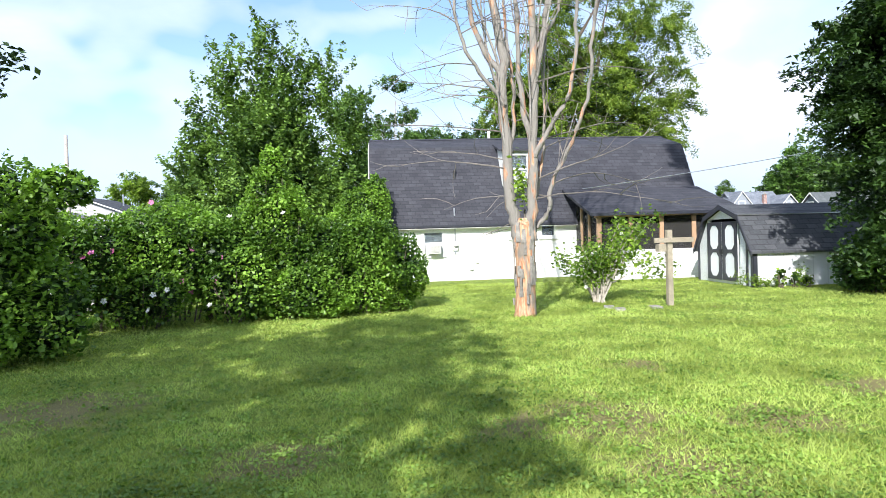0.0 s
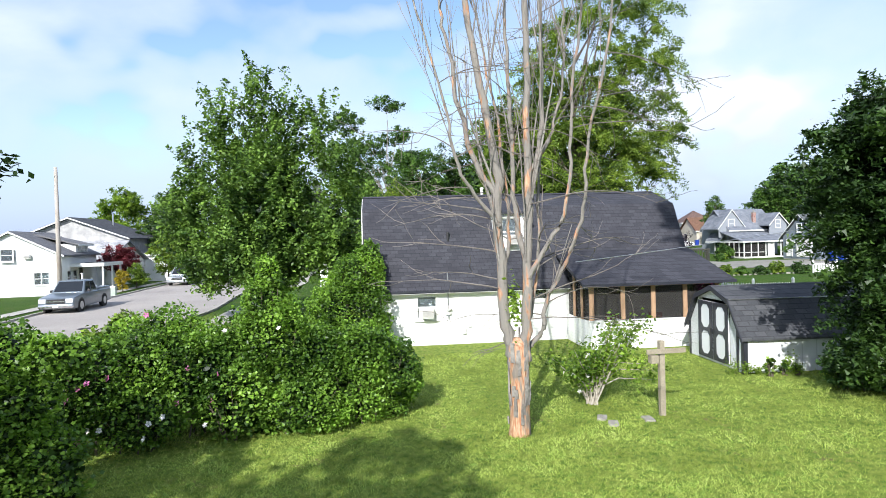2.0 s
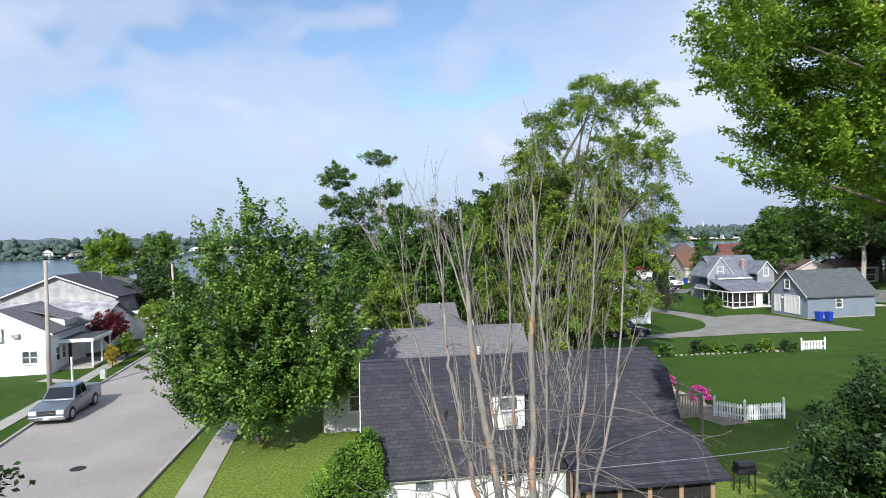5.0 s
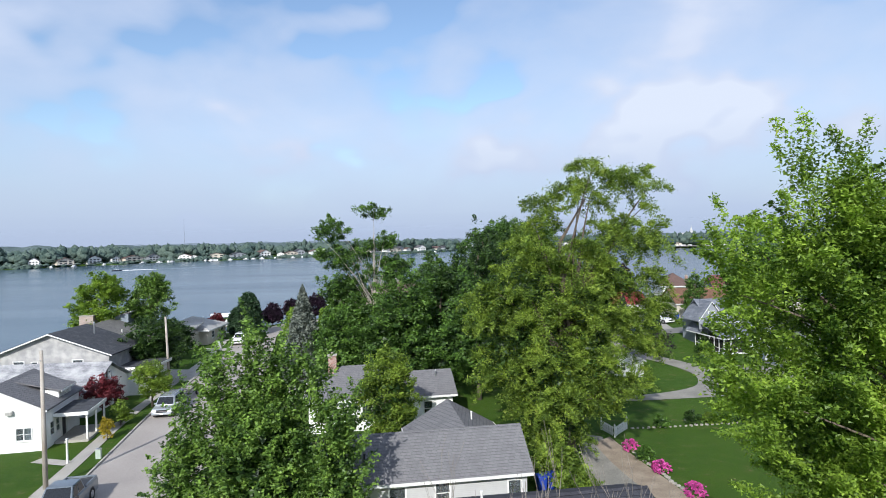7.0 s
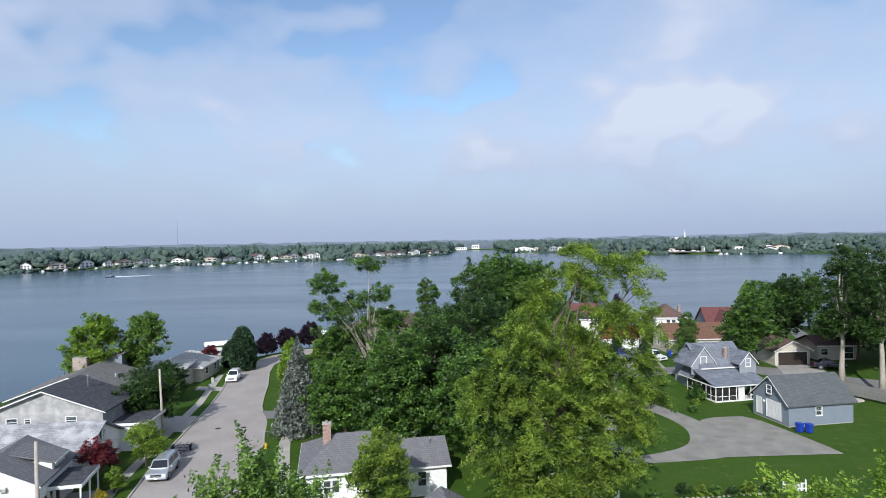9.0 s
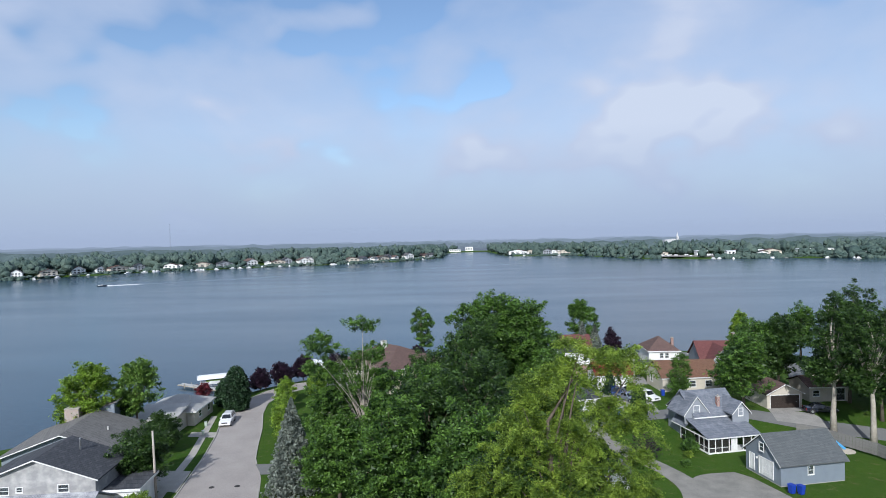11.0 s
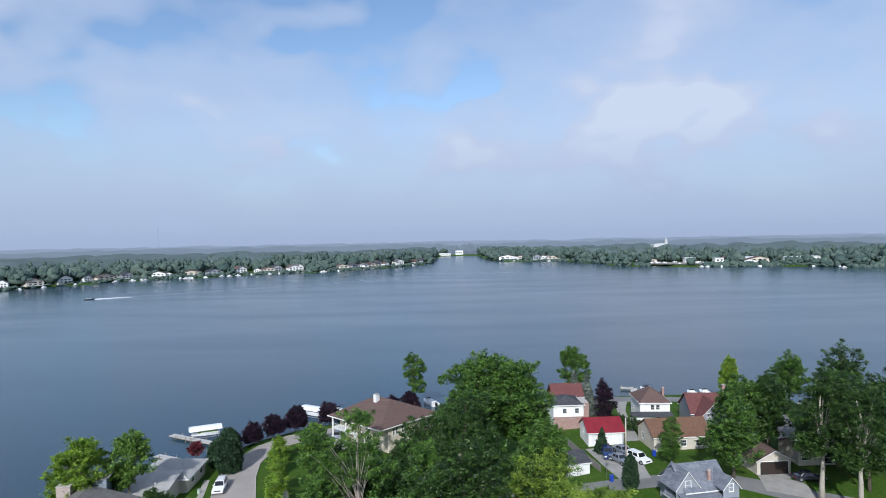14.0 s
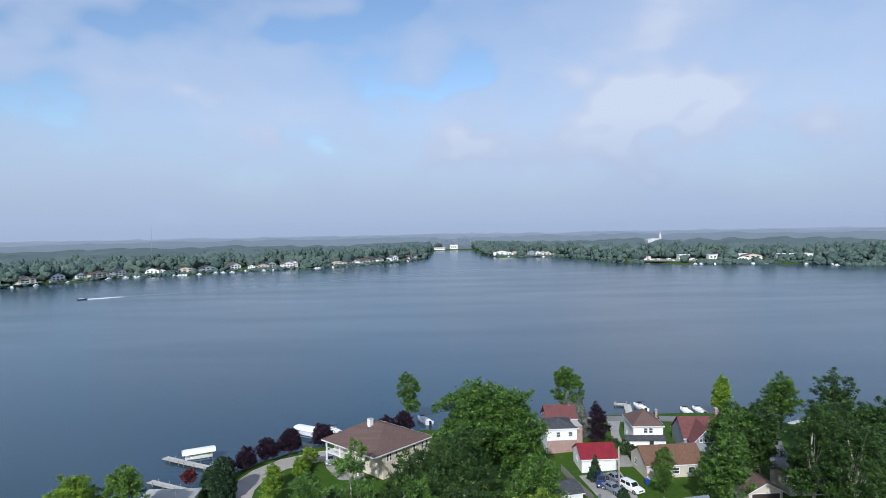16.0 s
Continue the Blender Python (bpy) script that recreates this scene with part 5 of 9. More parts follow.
    part("conduit", Shape().tube([(1.98, -0.05, 0.95), (1.98, -0.05, 2.6)], [0.028, 0.028], 8), METAL, met)
    part("meter_box", Shape().soft_box(1.87, 2.09, -0.08, -0.003, 1.08, 1.26, 0.015), GREY_PLASTIC, met)
    part("outlet_box", Shape().soft_box(2.47, 2.61, -0.08, -0.003, 0.36, 0.58, 0.015), GREY_PLASTIC, root, "small grey box on the wall")
    part("outlet_box", Shape().soft_box(2.70, 2.82, -0.06, -0.003, 0.60, 0.80, 0.015), GREY_PLASTIC, root, "small pale box on the wall")
    # porch: knee walls, posts, screens and a low lean-to roof
    pu0, pu1, pv = 6.36, 10.95, -2.42
    s = Shape()
    wall_shape(s, (pu0, pv), (pu1, pv), -0.3, 0.93, [], 0.12)
    wall_shape(s, (pu0, -0.02), (pu0, pv + 0.12), -0.3, 0.93, [], 0.12)
    wall_shape(s, (pu1, pv + 0.12), (pu1, -0.02), -0.3, 0.93, [], 0.12)
    porch = part("porch", s, WHITE_SIDING, root, "screened porch with a white knee wall")
    part("porch_floor", Shape().box(pu0 + 0.13, pu1 - 0.13, pv + 0.13, -0.02, 0.1, 0.16), GREY_WOOD, porch)
    part("rail_cap", Shape().box(pu0 - 0.03, pu1 + 0.03, pv - 0.03, pv + 0.15, 0.931, 0.97), WHITE_PAINT, porch)
    for u in (6.46, 7.52, 8.57, 9.68, 10.82):
        part("post", Shape().soft_box(u - 0.07, u + 0.07, pv + 0.0, pv + 0.12, 0.971, 2.06, 0.008), WOOD, porch, "raw wooden post")
    for v in (-1.6, -0.8):
        for u in (pu0 + 0.06, pu1 - 0.06):
            part("post", Shape().soft_box(u - 0.06, u + 0.06, v - 0.06, v + 0.06, 0.94, 2.3 + 0.2 * (v + 2.4), 0.008), WOOD, porch)
    for u0_, u1_ in zip((6.53, 7.59, 8.64, 9.75), (7.45, 8.50, 9.61, 10.75)):
        part("insect_screen", Shape().box(u0_, u1_, pv + 0.05, pv + 0.055, 0.972, 2.05), SCREEN, porch, "dark insect screen")
    for u in (pu0 + 0.055, pu1 - 0.06):
        part("insect_screen", Shape().prism_x([(pv + 0.15, 0.94), (-0.1, 0.94), (-0.1, 2.6), (pv + 0.15, 2.1)], u, u + 0.005), SCREEN, porch)
    part("beam", Shape().box(pu0 - 0.03, pu1 + 0.03, pv - 0.01, pv + 0.13, 2.061, 2.17), WOOD, porch)
    s = Shape()
    slab(s, [(pu0 - 0.30, -2.72, 2.20), (pu1 + 0.35, -2.72, 2.20)], [(pu0 - 0.30, 0.42, 3.22), (pu1 + 0.35, 0.42, 3.22)], 0.1)
    part("porch_roof", s, DARK_SHINGLE, porch, "dark shingled lean-to roof")
    part("porch_fascia", Shape().box(pu0 - 0.32, pu1 + 0.37, -2.75, -2.722, 2.1, 2.2), BLACK_PAINT, porch)
    for u in (7.4, 9.0):
        chair = part("porch_chair", Shape().soft_box(u, u + 0.5, -1.5, -1.05, 0.45, 0.52, 0.03).soft_box(u, u + 0.5, -1.1, -1.03, 0.52, 1.0, 0.03)
                     .box(u + 0.02, u + 0.06, -1.48, -1.44, 0.16, 0.46).box(u + 0.44, u + 0.48, -1.48, -1.44, 0.16, 0.46)
                     .box(u + 0.02, u + 0.06, -1.1, -1.06, 0.16, 0.46).box(u + 0.44, u + 0.48, -1.1, -1.06, 0.16, 0.46), RED_PLASTIC, porch, "red chair on the porch")
    return root


def barn_shed():
    """Gambrel garden shed, its doors in the gable end that faces the house."""
    ang = 8.0
    root = thing("garden_shed", 8.42, 19.92, 0, ang, "white barn-shaped garden shed with dark shingled roof and dark trim", "shed")
    W, D, E = 4.3, 3.05, 1.06
    prof = [(0, E), (0.62, 1.86), (D / 2, 2.16), (D - 0.62, 1.86), (D, E)]
    part("side_wall", Shape().box(0.02, W, 0, 0.08, 0.02, E), WHITE_PANEL, root)
    part("side_wall", Shape().box(0.02, W, D - 0.08, D, 0.02, E), WHITE_PANEL, root)
    part("end_wall", Shape().prism_x([(0.08, 0.02), (D - 0.08, 0.02), (D - 0.08, E)] + prof[3:0:-1] + [(0.08, E)], W - 0.08, W), WHITE_PANEL, root)
    s = Shape()
    wall_shape(s, (0, D - 0.08), (0, 0.08), 0.02, E, [(0.62, 2.30, 0.1, E)], 0.08)
    part("front_wall", s, WHITE_PANEL, root)
    s = Shape().prism_x([(0.08, E), (0.66, E), (0.66, 1.84), (0.62, 1.84)], 0, 0.08).prism_x([(D - 0.08, E), (D - 0.62, 1.84), (D - 0.7, 1.84), (D - 0.7, E)], 0, 0.08)
    s.prism_x([(0.62, 1.84), (D - 0.62, 1.84), (D / 2, 2.14)], 0, 0.08)
    part("front_gable", s, WHITE_PANEL, root)
    r = Shape()
    over = 0.1
    line = [(-0.1, E - 0.12), (0.58, 1.92), (D / 2, 2.24), (D - 0.58, 1.92), (D + 0.1, E - 0.12)]
    for (y0, z0), (y1, z1) in zip(line, line[1:]):
        r.hexa([(-over, y0, z0 - 0.06), (W + over, y0, z0 - 0.06), (W + over, y1, z1 - 0.06), (-over, y1, z1 - 0.06)], [(-over, y0, z0), (W + over, y0, z0), (W + over, y1, z1), (-over, y1, z1)])
    roof = part("roof", r, CHARCOAL, root, "dark grey shingles")
    part("drip_edge", Shape().box(-over, W + over, 0.545, 0.575, 1.905, 1.93), METAL, roof)
    tr = Shape()
    for (y0, z0), (y1, z1) in zip(line, line[1:]):
        tr.hexa([(-over - 0.03, y0, z0 - 0.13), (-over, y0, z0 - 0.13), (-over, y1, z1 - 0.13), (-over - 0.03, y1, z1 - 0.13)], [(-over - 0.03, y0, z0 + 0.01), (-over, y0, z0 + 0.01), (-over, y1, z1 + 0.01), (-over - 0.03, y1, z1 + 0.01)])
    part("barge_board", tr, BLACK_PAINT, root, "dark blue-black trim")
    part("corner_trim", Shape().box(-0.02, 0.10, -0.02, -0.001, 0.0, E).box(-0.022, -0.001, -0.02, 0.1, 0.0, E), BLACK_PAINT, root)
    part("corner_trim", Shape().box(-0.022, -0.001, 0.24, 0.33, 0.0, E + 0.25), BLACK_PAINT, root)
    part("corner_trim", Shape().box(-0.022, -0.001, D - 0.1, D, 0.0, E), BLACK_PAINT, root)
    part("skid", Shape().box(0, W, 0.1, 0.2, -0.12, 0.02).box(0, W, D - 0.2, D - 0.1, -0.12, 0.02), GREY_WOOD, root)
    # twin doors with octagonal white panels in dark borders
    for k, y0 in enumerate((0.70, 1.56)):
        y1, z0, z1 = y0 + 0.82, 0.1, 1.76
        leaf = part("door", Shape().box(-0.035, -0.002, y0, y1, z0, z1), WHITE_PANEL, root, "white door with dark octagonal borders")
        b = Shape().box(-0.05, -0.035, y0, y0 + 0.16, z0, z1).box(-0.05, -0.035, y1 - 0.16, y1, z0, z1)
        for za, zb in ((z0, z0 + 0.1), ((z0 + z1) / 2 - 0.05, (z0 + z1) / 2 + 0.05), (z1 - 0.1, z1)):
            b.box(-0.05, -0.035, y0 + 0.16, y1 - 0.16, za, zb)
        for za, zb in ((z0 + 0.1, (z0 + z1) / 2 - 0.05), ((z0 + z1) / 2 + 0.05, z1 - 0.1)):
            c = 0.13
            for yy, sy in ((y0 + 0.16, 1), (y1 - 0.16, -1)):
                for zz, sz in ((za, 1), (zb, -1)):
                    b.prism_x([(yy, zz), (yy + sy * c, zz), (yy, zz + sz * c)], -0.05, -0.035)
        part("border", b, BLACK_PAINT, leaf)
        part("handle", Shape().soft_box(-0.08, -0.05, y1 - 0.07 if k == 0 else y0 + 0.04, y1 - 0.04 if k == 0 else y0 + 0.07, 0.85, 1.0, 0.008), BLACK_PLASTIC, leaf)
    return root


def wooden_cross(x, y):
    root = thing("wooden_post", x, y, 0, 14, "weathered wooden post with a crossbar standing in the lawn", "post")
    part("post", Shape().soft_box(-0.055, 0.055, -0.055, 0.055, -0.2, 1.56, 0.008), GREY_WOOD, root)
    part("crossbar", Shape().soft_box(-0.36, 0.50, -0.10, -0.056, 1.30, 1.40, 0.006), GREY_WOOD, root)
    part("bird_feeder", Shape().soft_box(-0.30, -0.14, -0.16, 0.0, 1.12, 1.28, 0.01), GREY_WOOD, root)
    return root


def box_house(name, x, y, turn, w, d, eave, ridge, axis, wall, roof, label, front=(), right=(), left=(), back=(), over=0.3, hip=False, z=None, trim=WHITE_PAINT, blinds=False, category="house", inset=None):
    root = thing(name, x, y, land(x, y) if z is None else z, turn, label, category)
    shell(root, w, d, eave, wall, front, right, back, left, ridge=None if hip else ridge, axis=axis, blinds=blinds, trim=trim)
    if hip:
        hip_roof(root, w, d, eave, ridge, roof, over, trim=trim, inset=inset)
    else:
        gable_roof(root, w, d, eave, ridge, axis, roof, over, trim=trim)
    return root


# ---------------------------------------------------------------- the near garden
main_house()
barn_shed()
wooden_cross(5.27, 16.2)
dead_tree(2.28, 15.0)
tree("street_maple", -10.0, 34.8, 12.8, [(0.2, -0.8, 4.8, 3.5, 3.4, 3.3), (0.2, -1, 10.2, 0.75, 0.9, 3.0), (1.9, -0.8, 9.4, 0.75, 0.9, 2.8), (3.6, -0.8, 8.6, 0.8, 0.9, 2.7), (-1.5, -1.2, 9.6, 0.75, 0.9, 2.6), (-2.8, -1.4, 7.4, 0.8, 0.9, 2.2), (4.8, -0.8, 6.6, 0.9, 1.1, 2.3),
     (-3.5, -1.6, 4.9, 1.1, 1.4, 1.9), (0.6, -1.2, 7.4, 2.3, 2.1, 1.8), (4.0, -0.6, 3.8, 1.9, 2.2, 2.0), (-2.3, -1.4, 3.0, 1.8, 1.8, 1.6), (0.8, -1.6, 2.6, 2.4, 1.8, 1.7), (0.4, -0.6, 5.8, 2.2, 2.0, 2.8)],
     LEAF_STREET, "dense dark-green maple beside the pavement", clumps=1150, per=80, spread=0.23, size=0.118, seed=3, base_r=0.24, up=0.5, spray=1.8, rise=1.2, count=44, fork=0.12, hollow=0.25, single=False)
tree("large_maple", 15.0, 13.6, 19.0, [(-5.4, 0.6, 14.2, 3.4, 3.6, 3.2), (-6.8, 0.8, 14.2, 2.3, 2.4, 2.2), (-7.6, 0.8, 16.7, 0.7, 0.8, 2.0), (-6.7, 1.3, 16.4, 0.75, 0.9, 1.9), (-8.6, 0.8, 15.6, 0.8, 0.9, 1.5), (-5.4, 1, 16.7, 1.0, 1.2, 1.9),
     (-8.5, 0.8, 13.4, 1.0, 1.3, 1.0), (-0.6, 0.6, 15, 3.0, 3.0, 3.0), (-5.2, 3.0, 11.8, 2.4, 2.2, 1.0), (-6.8, 0.8, 11.9, 1.6, 1.5, 1.0)],
     LEAF_BRIGHT, "tall bright maple whose boughs overhang the lawn", clumps=880, per=165, spread=0.20, size=0.066, single=True, seed=8, base_r=0.34, count=60, up=0.4, fork=0.4, spray=1.15, rise=0.6)
tree("garden_tree", 12.95, 17.0, 9.2, [(-1.4, 0, 4.5, 2.5, 2.8, 3.0), (-2.2, 0.2, 5.0, 2.0, 2.0, 2.1), (-1.4, 0.2, 6.4, 1.8, 1.8, 1.3), (-3.2, 0, 5.1, 1.2, 1.4, 1.4), (-2.9, 0, 3.0, 1.1, 1.4, 1.8), (-1.6, -0.2, 1.6, 1.8, 1.4, 1.4)],
     LEAF_DARK, "dense dark-leaved tree overhanging the shed", clumps=520, per=95, spread=0.26, size=0.10, single=True, seed=9, base_r=0.2, count=40, up=0.6, spray=1.0, rise=0.1, bend=0.35)
tree("roadside_tree", -11.4, 13.9, 9.5, [(0.5, 0.6, 6.6, 2.3, 2.2, 2.3), (2.0, 1.2, 5.2, 1.1, 1.1, 0.9), (1.7, 1.0, 7.6, 1.0, 1.0, 0.9)], LEAF_DARK, "dark leafy roadside tree", clumps=90, per=60, spread=0.26, size=0.11, seed=21, base_r=0.14, fork=0.45)


# ---------------------------------------------------------------- vehicles
def vehicle(name, x, y, turn, paint, label, kind="suv", z=None, category="car", group=""):
    """A road vehicle, its nose to -y: shaped body, glazed cabin, lamps, bumpers, mirrors and wheels."""
    L, W, H = {"suv": (4.6, 1.85, 1.70), "sedan": (4.6, 1.80, 1.44), "pickup": (5.6, 2.0, 1.85), "van": (4.9, 1.95, 1.75)}[kind]
    root = thing(name, x, y, (land(x, y) if z is None else z) + 0.03, turn, label, category, group)
    h, w, clr = L / 2, W / 2, 0.26
    belt = {"suv": 1.0, "sedan": 0.9, "pickup": 1.12, "van": 1.02}[kind]
    bm = bmesh.new()
    prof = [(-h, clr + 0.12), (-h + 0.02, belt * 0.72), (-h + 0.18, belt * 0.84), (-h + L * 0.26, belt), (h - 0.05, belt + 0.03), (h, belt * 0.7), (h - 0.04, clr + 0.05), (-h + 0.1, clr)]
    rings = []
    for sx, tuck in ((-1, 0.0), (-1, 0.06), (1, 0.06), (1, 0.0)):
        rings.append([bm.verts.new((sx * (w - tuck if abs(tuck) < 0.01 else w), p[0], p[1])) for p in prof])
    left, right = [bm.verts.new((-w, p[0], p[1])) for p in prof], [bm.verts.new((w, p[0], p[1])) for p in prof]
    for q in rings:
        for v in q:
            bm.verts.remove(v)
    bm.faces.new(left[::-1])
    bm.faces.new(right)
    n = len(prof)
    for i in range(n):
        bm.faces.new((left[i], left[(i + 1) % n], right[(i + 1) % n], right[i]))
    bmesh.ops.recalc_face_normals(bm, faces=bm.faces[:])
    bmesh.ops.bevel(bm, geom=bm.edges[:], offset=0.07, segments=3, affect="EDGES", profile=0.6)
    body = part("body", Shape().take(bm), paint, root, smooth=True)
    c0, c1 = {"suv": (-h + 1.25, h - 0.12), "sedan": (-h + 1.45, h - 0.75), "pickup": (-h + 1.55, h - 1.95), "van": (-h + 1.0, h - 0.1)}[kind]
    r0, r1 = c0 + 0.62, c1 - (0.25 if kind in ("suv", "van", "pickup") else 0.65)
    cab = Shape()
    lo = [(-w + 0.05, c0, belt - 0.02), (w - 0.05, c0, belt - 0.02), (w - 0.05, c1, belt), (-w + 0.05, c1, belt)]
    hi = [(-w + 0.24, r0, H), (w - 0.24, r0, H), (w - 0.24, r1, H), (-w + 0.24, r1, H)]
    bm = bmesh.new()
    q = [bm.verts.new(p) for p in lo + hi]
    for f in ((3, 2, 1, 0), (4, 5, 6, 7), (0, 1, 5, 4), (1, 2, 6, 5), (2, 3, 7, 6), (3, 0, 4, 7)):
        bm.faces.new([q[i] for i in f])
    bmesh.ops.bevel(bm, geom=bm.edges[:], offset=0.06, segments=3, affect="EDGES", profile=0.6)
    part("cabin", Shape().take(bm), paint, body, smooth=True)
    lo, hi = [Vector(p) for p in lo], [Vector(p) for p in hi]

    def glaze(a, b, c, d, nm, m0=0.1, m1=0.9, n0=0.16, n1=0.86, out=0.012):
        """A pane on the cabin face a b (below) c d (above)."""
        nrm = (b - a).cross(d - a).normalized() * out
        f = lambda s, t: (a.lerp(b, s)).lerp(d.lerp(c, s), t) + nrm
        s = Shape()
        low = [f(m0, n0), f(m1, n0), f(m1, n1), f(m0, n1)]
        s.hexa([p - nrm * 1.6 for p in low], low)
        part(nm, s, CAR_GLASS, body)

    glaze(lo[0], lo[1], hi[1], hi[0], "windscreen", 0.06, 0.94, 0.12, 0.9)
    glaze(lo[2], lo[3], hi[3], hi[2], "rear_window")
    for a, b, c, d in ((lo[1], lo[2], hi[2], hi[1]), (lo[3], lo[0], hi[0], hi[3])):
        glaze(a, b, c, d, "side_window", 0.10, 0.47)
        glaze(a, b, c, d, "side_window", 0.52, 0.9)
    if kind == "pickup":
        b0, b1 = c1 + 0.08, h - 0.08
        part("bed_liner", Shape().box(-w + 0.16, w - 0.16, b0, b1, belt + 0.031, belt + 0.04), BLACK_PLASTIC, body)
        part("bed_rail", Shape().soft_box(-w + 0.03, -w + 0.13, b0, b1, belt - 0.05, belt + 0.16, 0.03), paint, body, smooth=True)
        part("bed_rail", Shape().soft_box(w - 0.13, w - 0.03, b0, b1, belt - 0.05, belt + 0.16, 0.03), paint, body, smooth=True)
        part("tailgate", Shape().soft_box(-w + 0.13, w - 0.13, h - 0.14, h - 0.05, belt - 0.05, belt + 0.16, 0.02), paint, body, smooth=True)
    else:
        for sx in (-1, 1):
            part("roof_rail", Shape().tube([(sx * (w - 0.3), r0 + 0.2, H + 0.03), (sx * (w - 0.3), r1 - 0.1, H + 0.03)], [0.02, 0.02], 6), BLACK_PLASTIC, body)
    part("front_bumper", Shape().soft_box(-w + 0.02, w - 0.02, -h - 0.06, -h + 0.2, clr + 0.06, clr + 0.28, 0.05), CHROME if kind == "pickup" else paint, body, smooth=True)
    part("rear_bumper", Shape().soft_box(-w + 0.02, w - 0.02, h - 0.2, h + 0.07, clr + 0.06, clr + 0.26, 0.05), CHROME if kind == "pickup" else paint, body, smooth=True)
    g0, g1 = belt * 0.52, belt * 0.76
    grille = part("grille", Shape().box(-w * 0.5, w * 0.5, -h - 0.012, -h + 0.05, g0, g1), BLACK_PLASTIC, body)
    part("grille_bar", Shape().box(-w * 0.5, w * 0.5, -h - 0.024, -h - 0.012, (g0 + g1) / 2 - 0.025, (g0 + g1) / 2 + 0.025), CHROME, grille)
    for sx in (-1, 1):
        part("headlight", Shape().soft_box(sx * w * 0.75 - 0.2, sx * w * 0.75 + 0.2, -h - 0.01, -h + 0.12, g0 + 0.04, g1 + 0.02, 0.03), LAMP_CLEAR, body)
        part("tail_light", Shape().soft_box(sx * (w - 0.1) - 0.08, sx * (w - 0.1) + 0.08, h - 0.08, h + 0.012, belt * 0.6, belt * 0.95, 0.02), TAIL_RED, body)
        part("mirror", Shape().soft_box(sx * (w + 0.08) - 0.09, sx * (w + 0.08) + 0.09, c0 + 0.35, c0 + 0.45, belt, belt + 0.17, 0.03), BLACK_PLASTIC if kind == "pickup" else paint, body)
    part("number_plate", Shape().box(-0.15, 0.15, -h - 0.08, -h - 0.065, clr + 0.1, clr + 0.2), WHITE_PAINT, body)
    r = 0.39 if kind == "pickup" else 0.34
    for sx in (-1, 1):
        for yy in (-h + L * 0.185, h - L * 0.2):
            part("wheel_arch", Shape().disc((sx * (w - 0.05), yy, r), (1, 0, 0), r + 0.07, 0.115, 22), BLACK_PLASTIC, body)
            wheel = part("wheel", Shape().disc((sx * (w - 0.10), yy, r), (1, 0, 0), r, 0.24, 24), RUBBER, root)
            part("rim", Shape().disc((sx * (w + 0.015), yy, r), (1, 0, 0), r * 0.62, 0.03, 18), METAL, wheel)
    return root


CAR_GLASS = plain("car_glass", (0.015, 0.018, 0.022), 0.04, 0.0, 0.6)
PAINT_PEWTER = plain("pewter_paint", (0.16, 0.19, 0.22), 0.28, 0.4, 0.5, 0.5)
PAINT_SILVER = plain("silver_paint", (0.50, 0.53, 0.56), 0.25, 0.5, 0.5, 0.5)
PAINT_WHITE = plain("white_car_paint", (0.80, 0.80, 0.80), 0.25, 0.0, 0.5, 0.6)
PAINT_BLACK = plain("black_car_paint", (0.012, 0.014, 0.025), 0.2, 0.0, 0.5, 0.7)
PAINT_GREY = plain("grey_car_paint", (0.26, 0.29, 0.34), 0.25, 0.4, 0.5, 0.5)
PAINT_BLUE = plain("blue_car_paint", (0.02, 0.05, 0.16), 0.25, 0.3, 0.5, 0.5)

vehicle("pickup_truck", -24.4, 40.6, 12, PAINT_PEWTER, "pewter crew-cab pickup truck parked at the kerb", "pickup", category="truck")
vehicle("minivan", -28.9, 63.6, 9, PAINT_SILVER, "silver minivan parked at the kerb with a trailer", "van")
vehicle("parked_suv", -37.3, 105.6, 8, PAINT_WHITE, "white sport utility car parked on the street", "suv")
vehicle("parked_suv", 16.4, 66.4, 98, PAINT_BLACK, "dark navy sport utility car on the gravel drive", "suv")
for (x, y, a, p, k, lab) in ((30.2, 115.2, -4, PAINT_BLUE, "suv", "dark blue car parked on a concrete drive"), (33.3, 115.8, 24, PAINT_GREY, "sedan", "silver-grey sedan parked on a concrete drive"),
                             (31.6, 111.8, 24, PAINT_GREY, "sedan", "grey sedan parked on a concrete drive"), (34.8, 111.6, 28, PAINT_WHITE, "suv", "white car parked on a concrete drive")):
    vehicle("parked_car", x, y, a, p, lab, k, group="cars on the drive")
vehicle("parked_car", -22.3, 131.3, 10, PAINT_SILVER, "silver car beside the large tan house", "sedan")
vehicle("parked_car", 58.7, 101.0, 80, PAINT_BLACK, "black car beside the brown garage", "sedan")


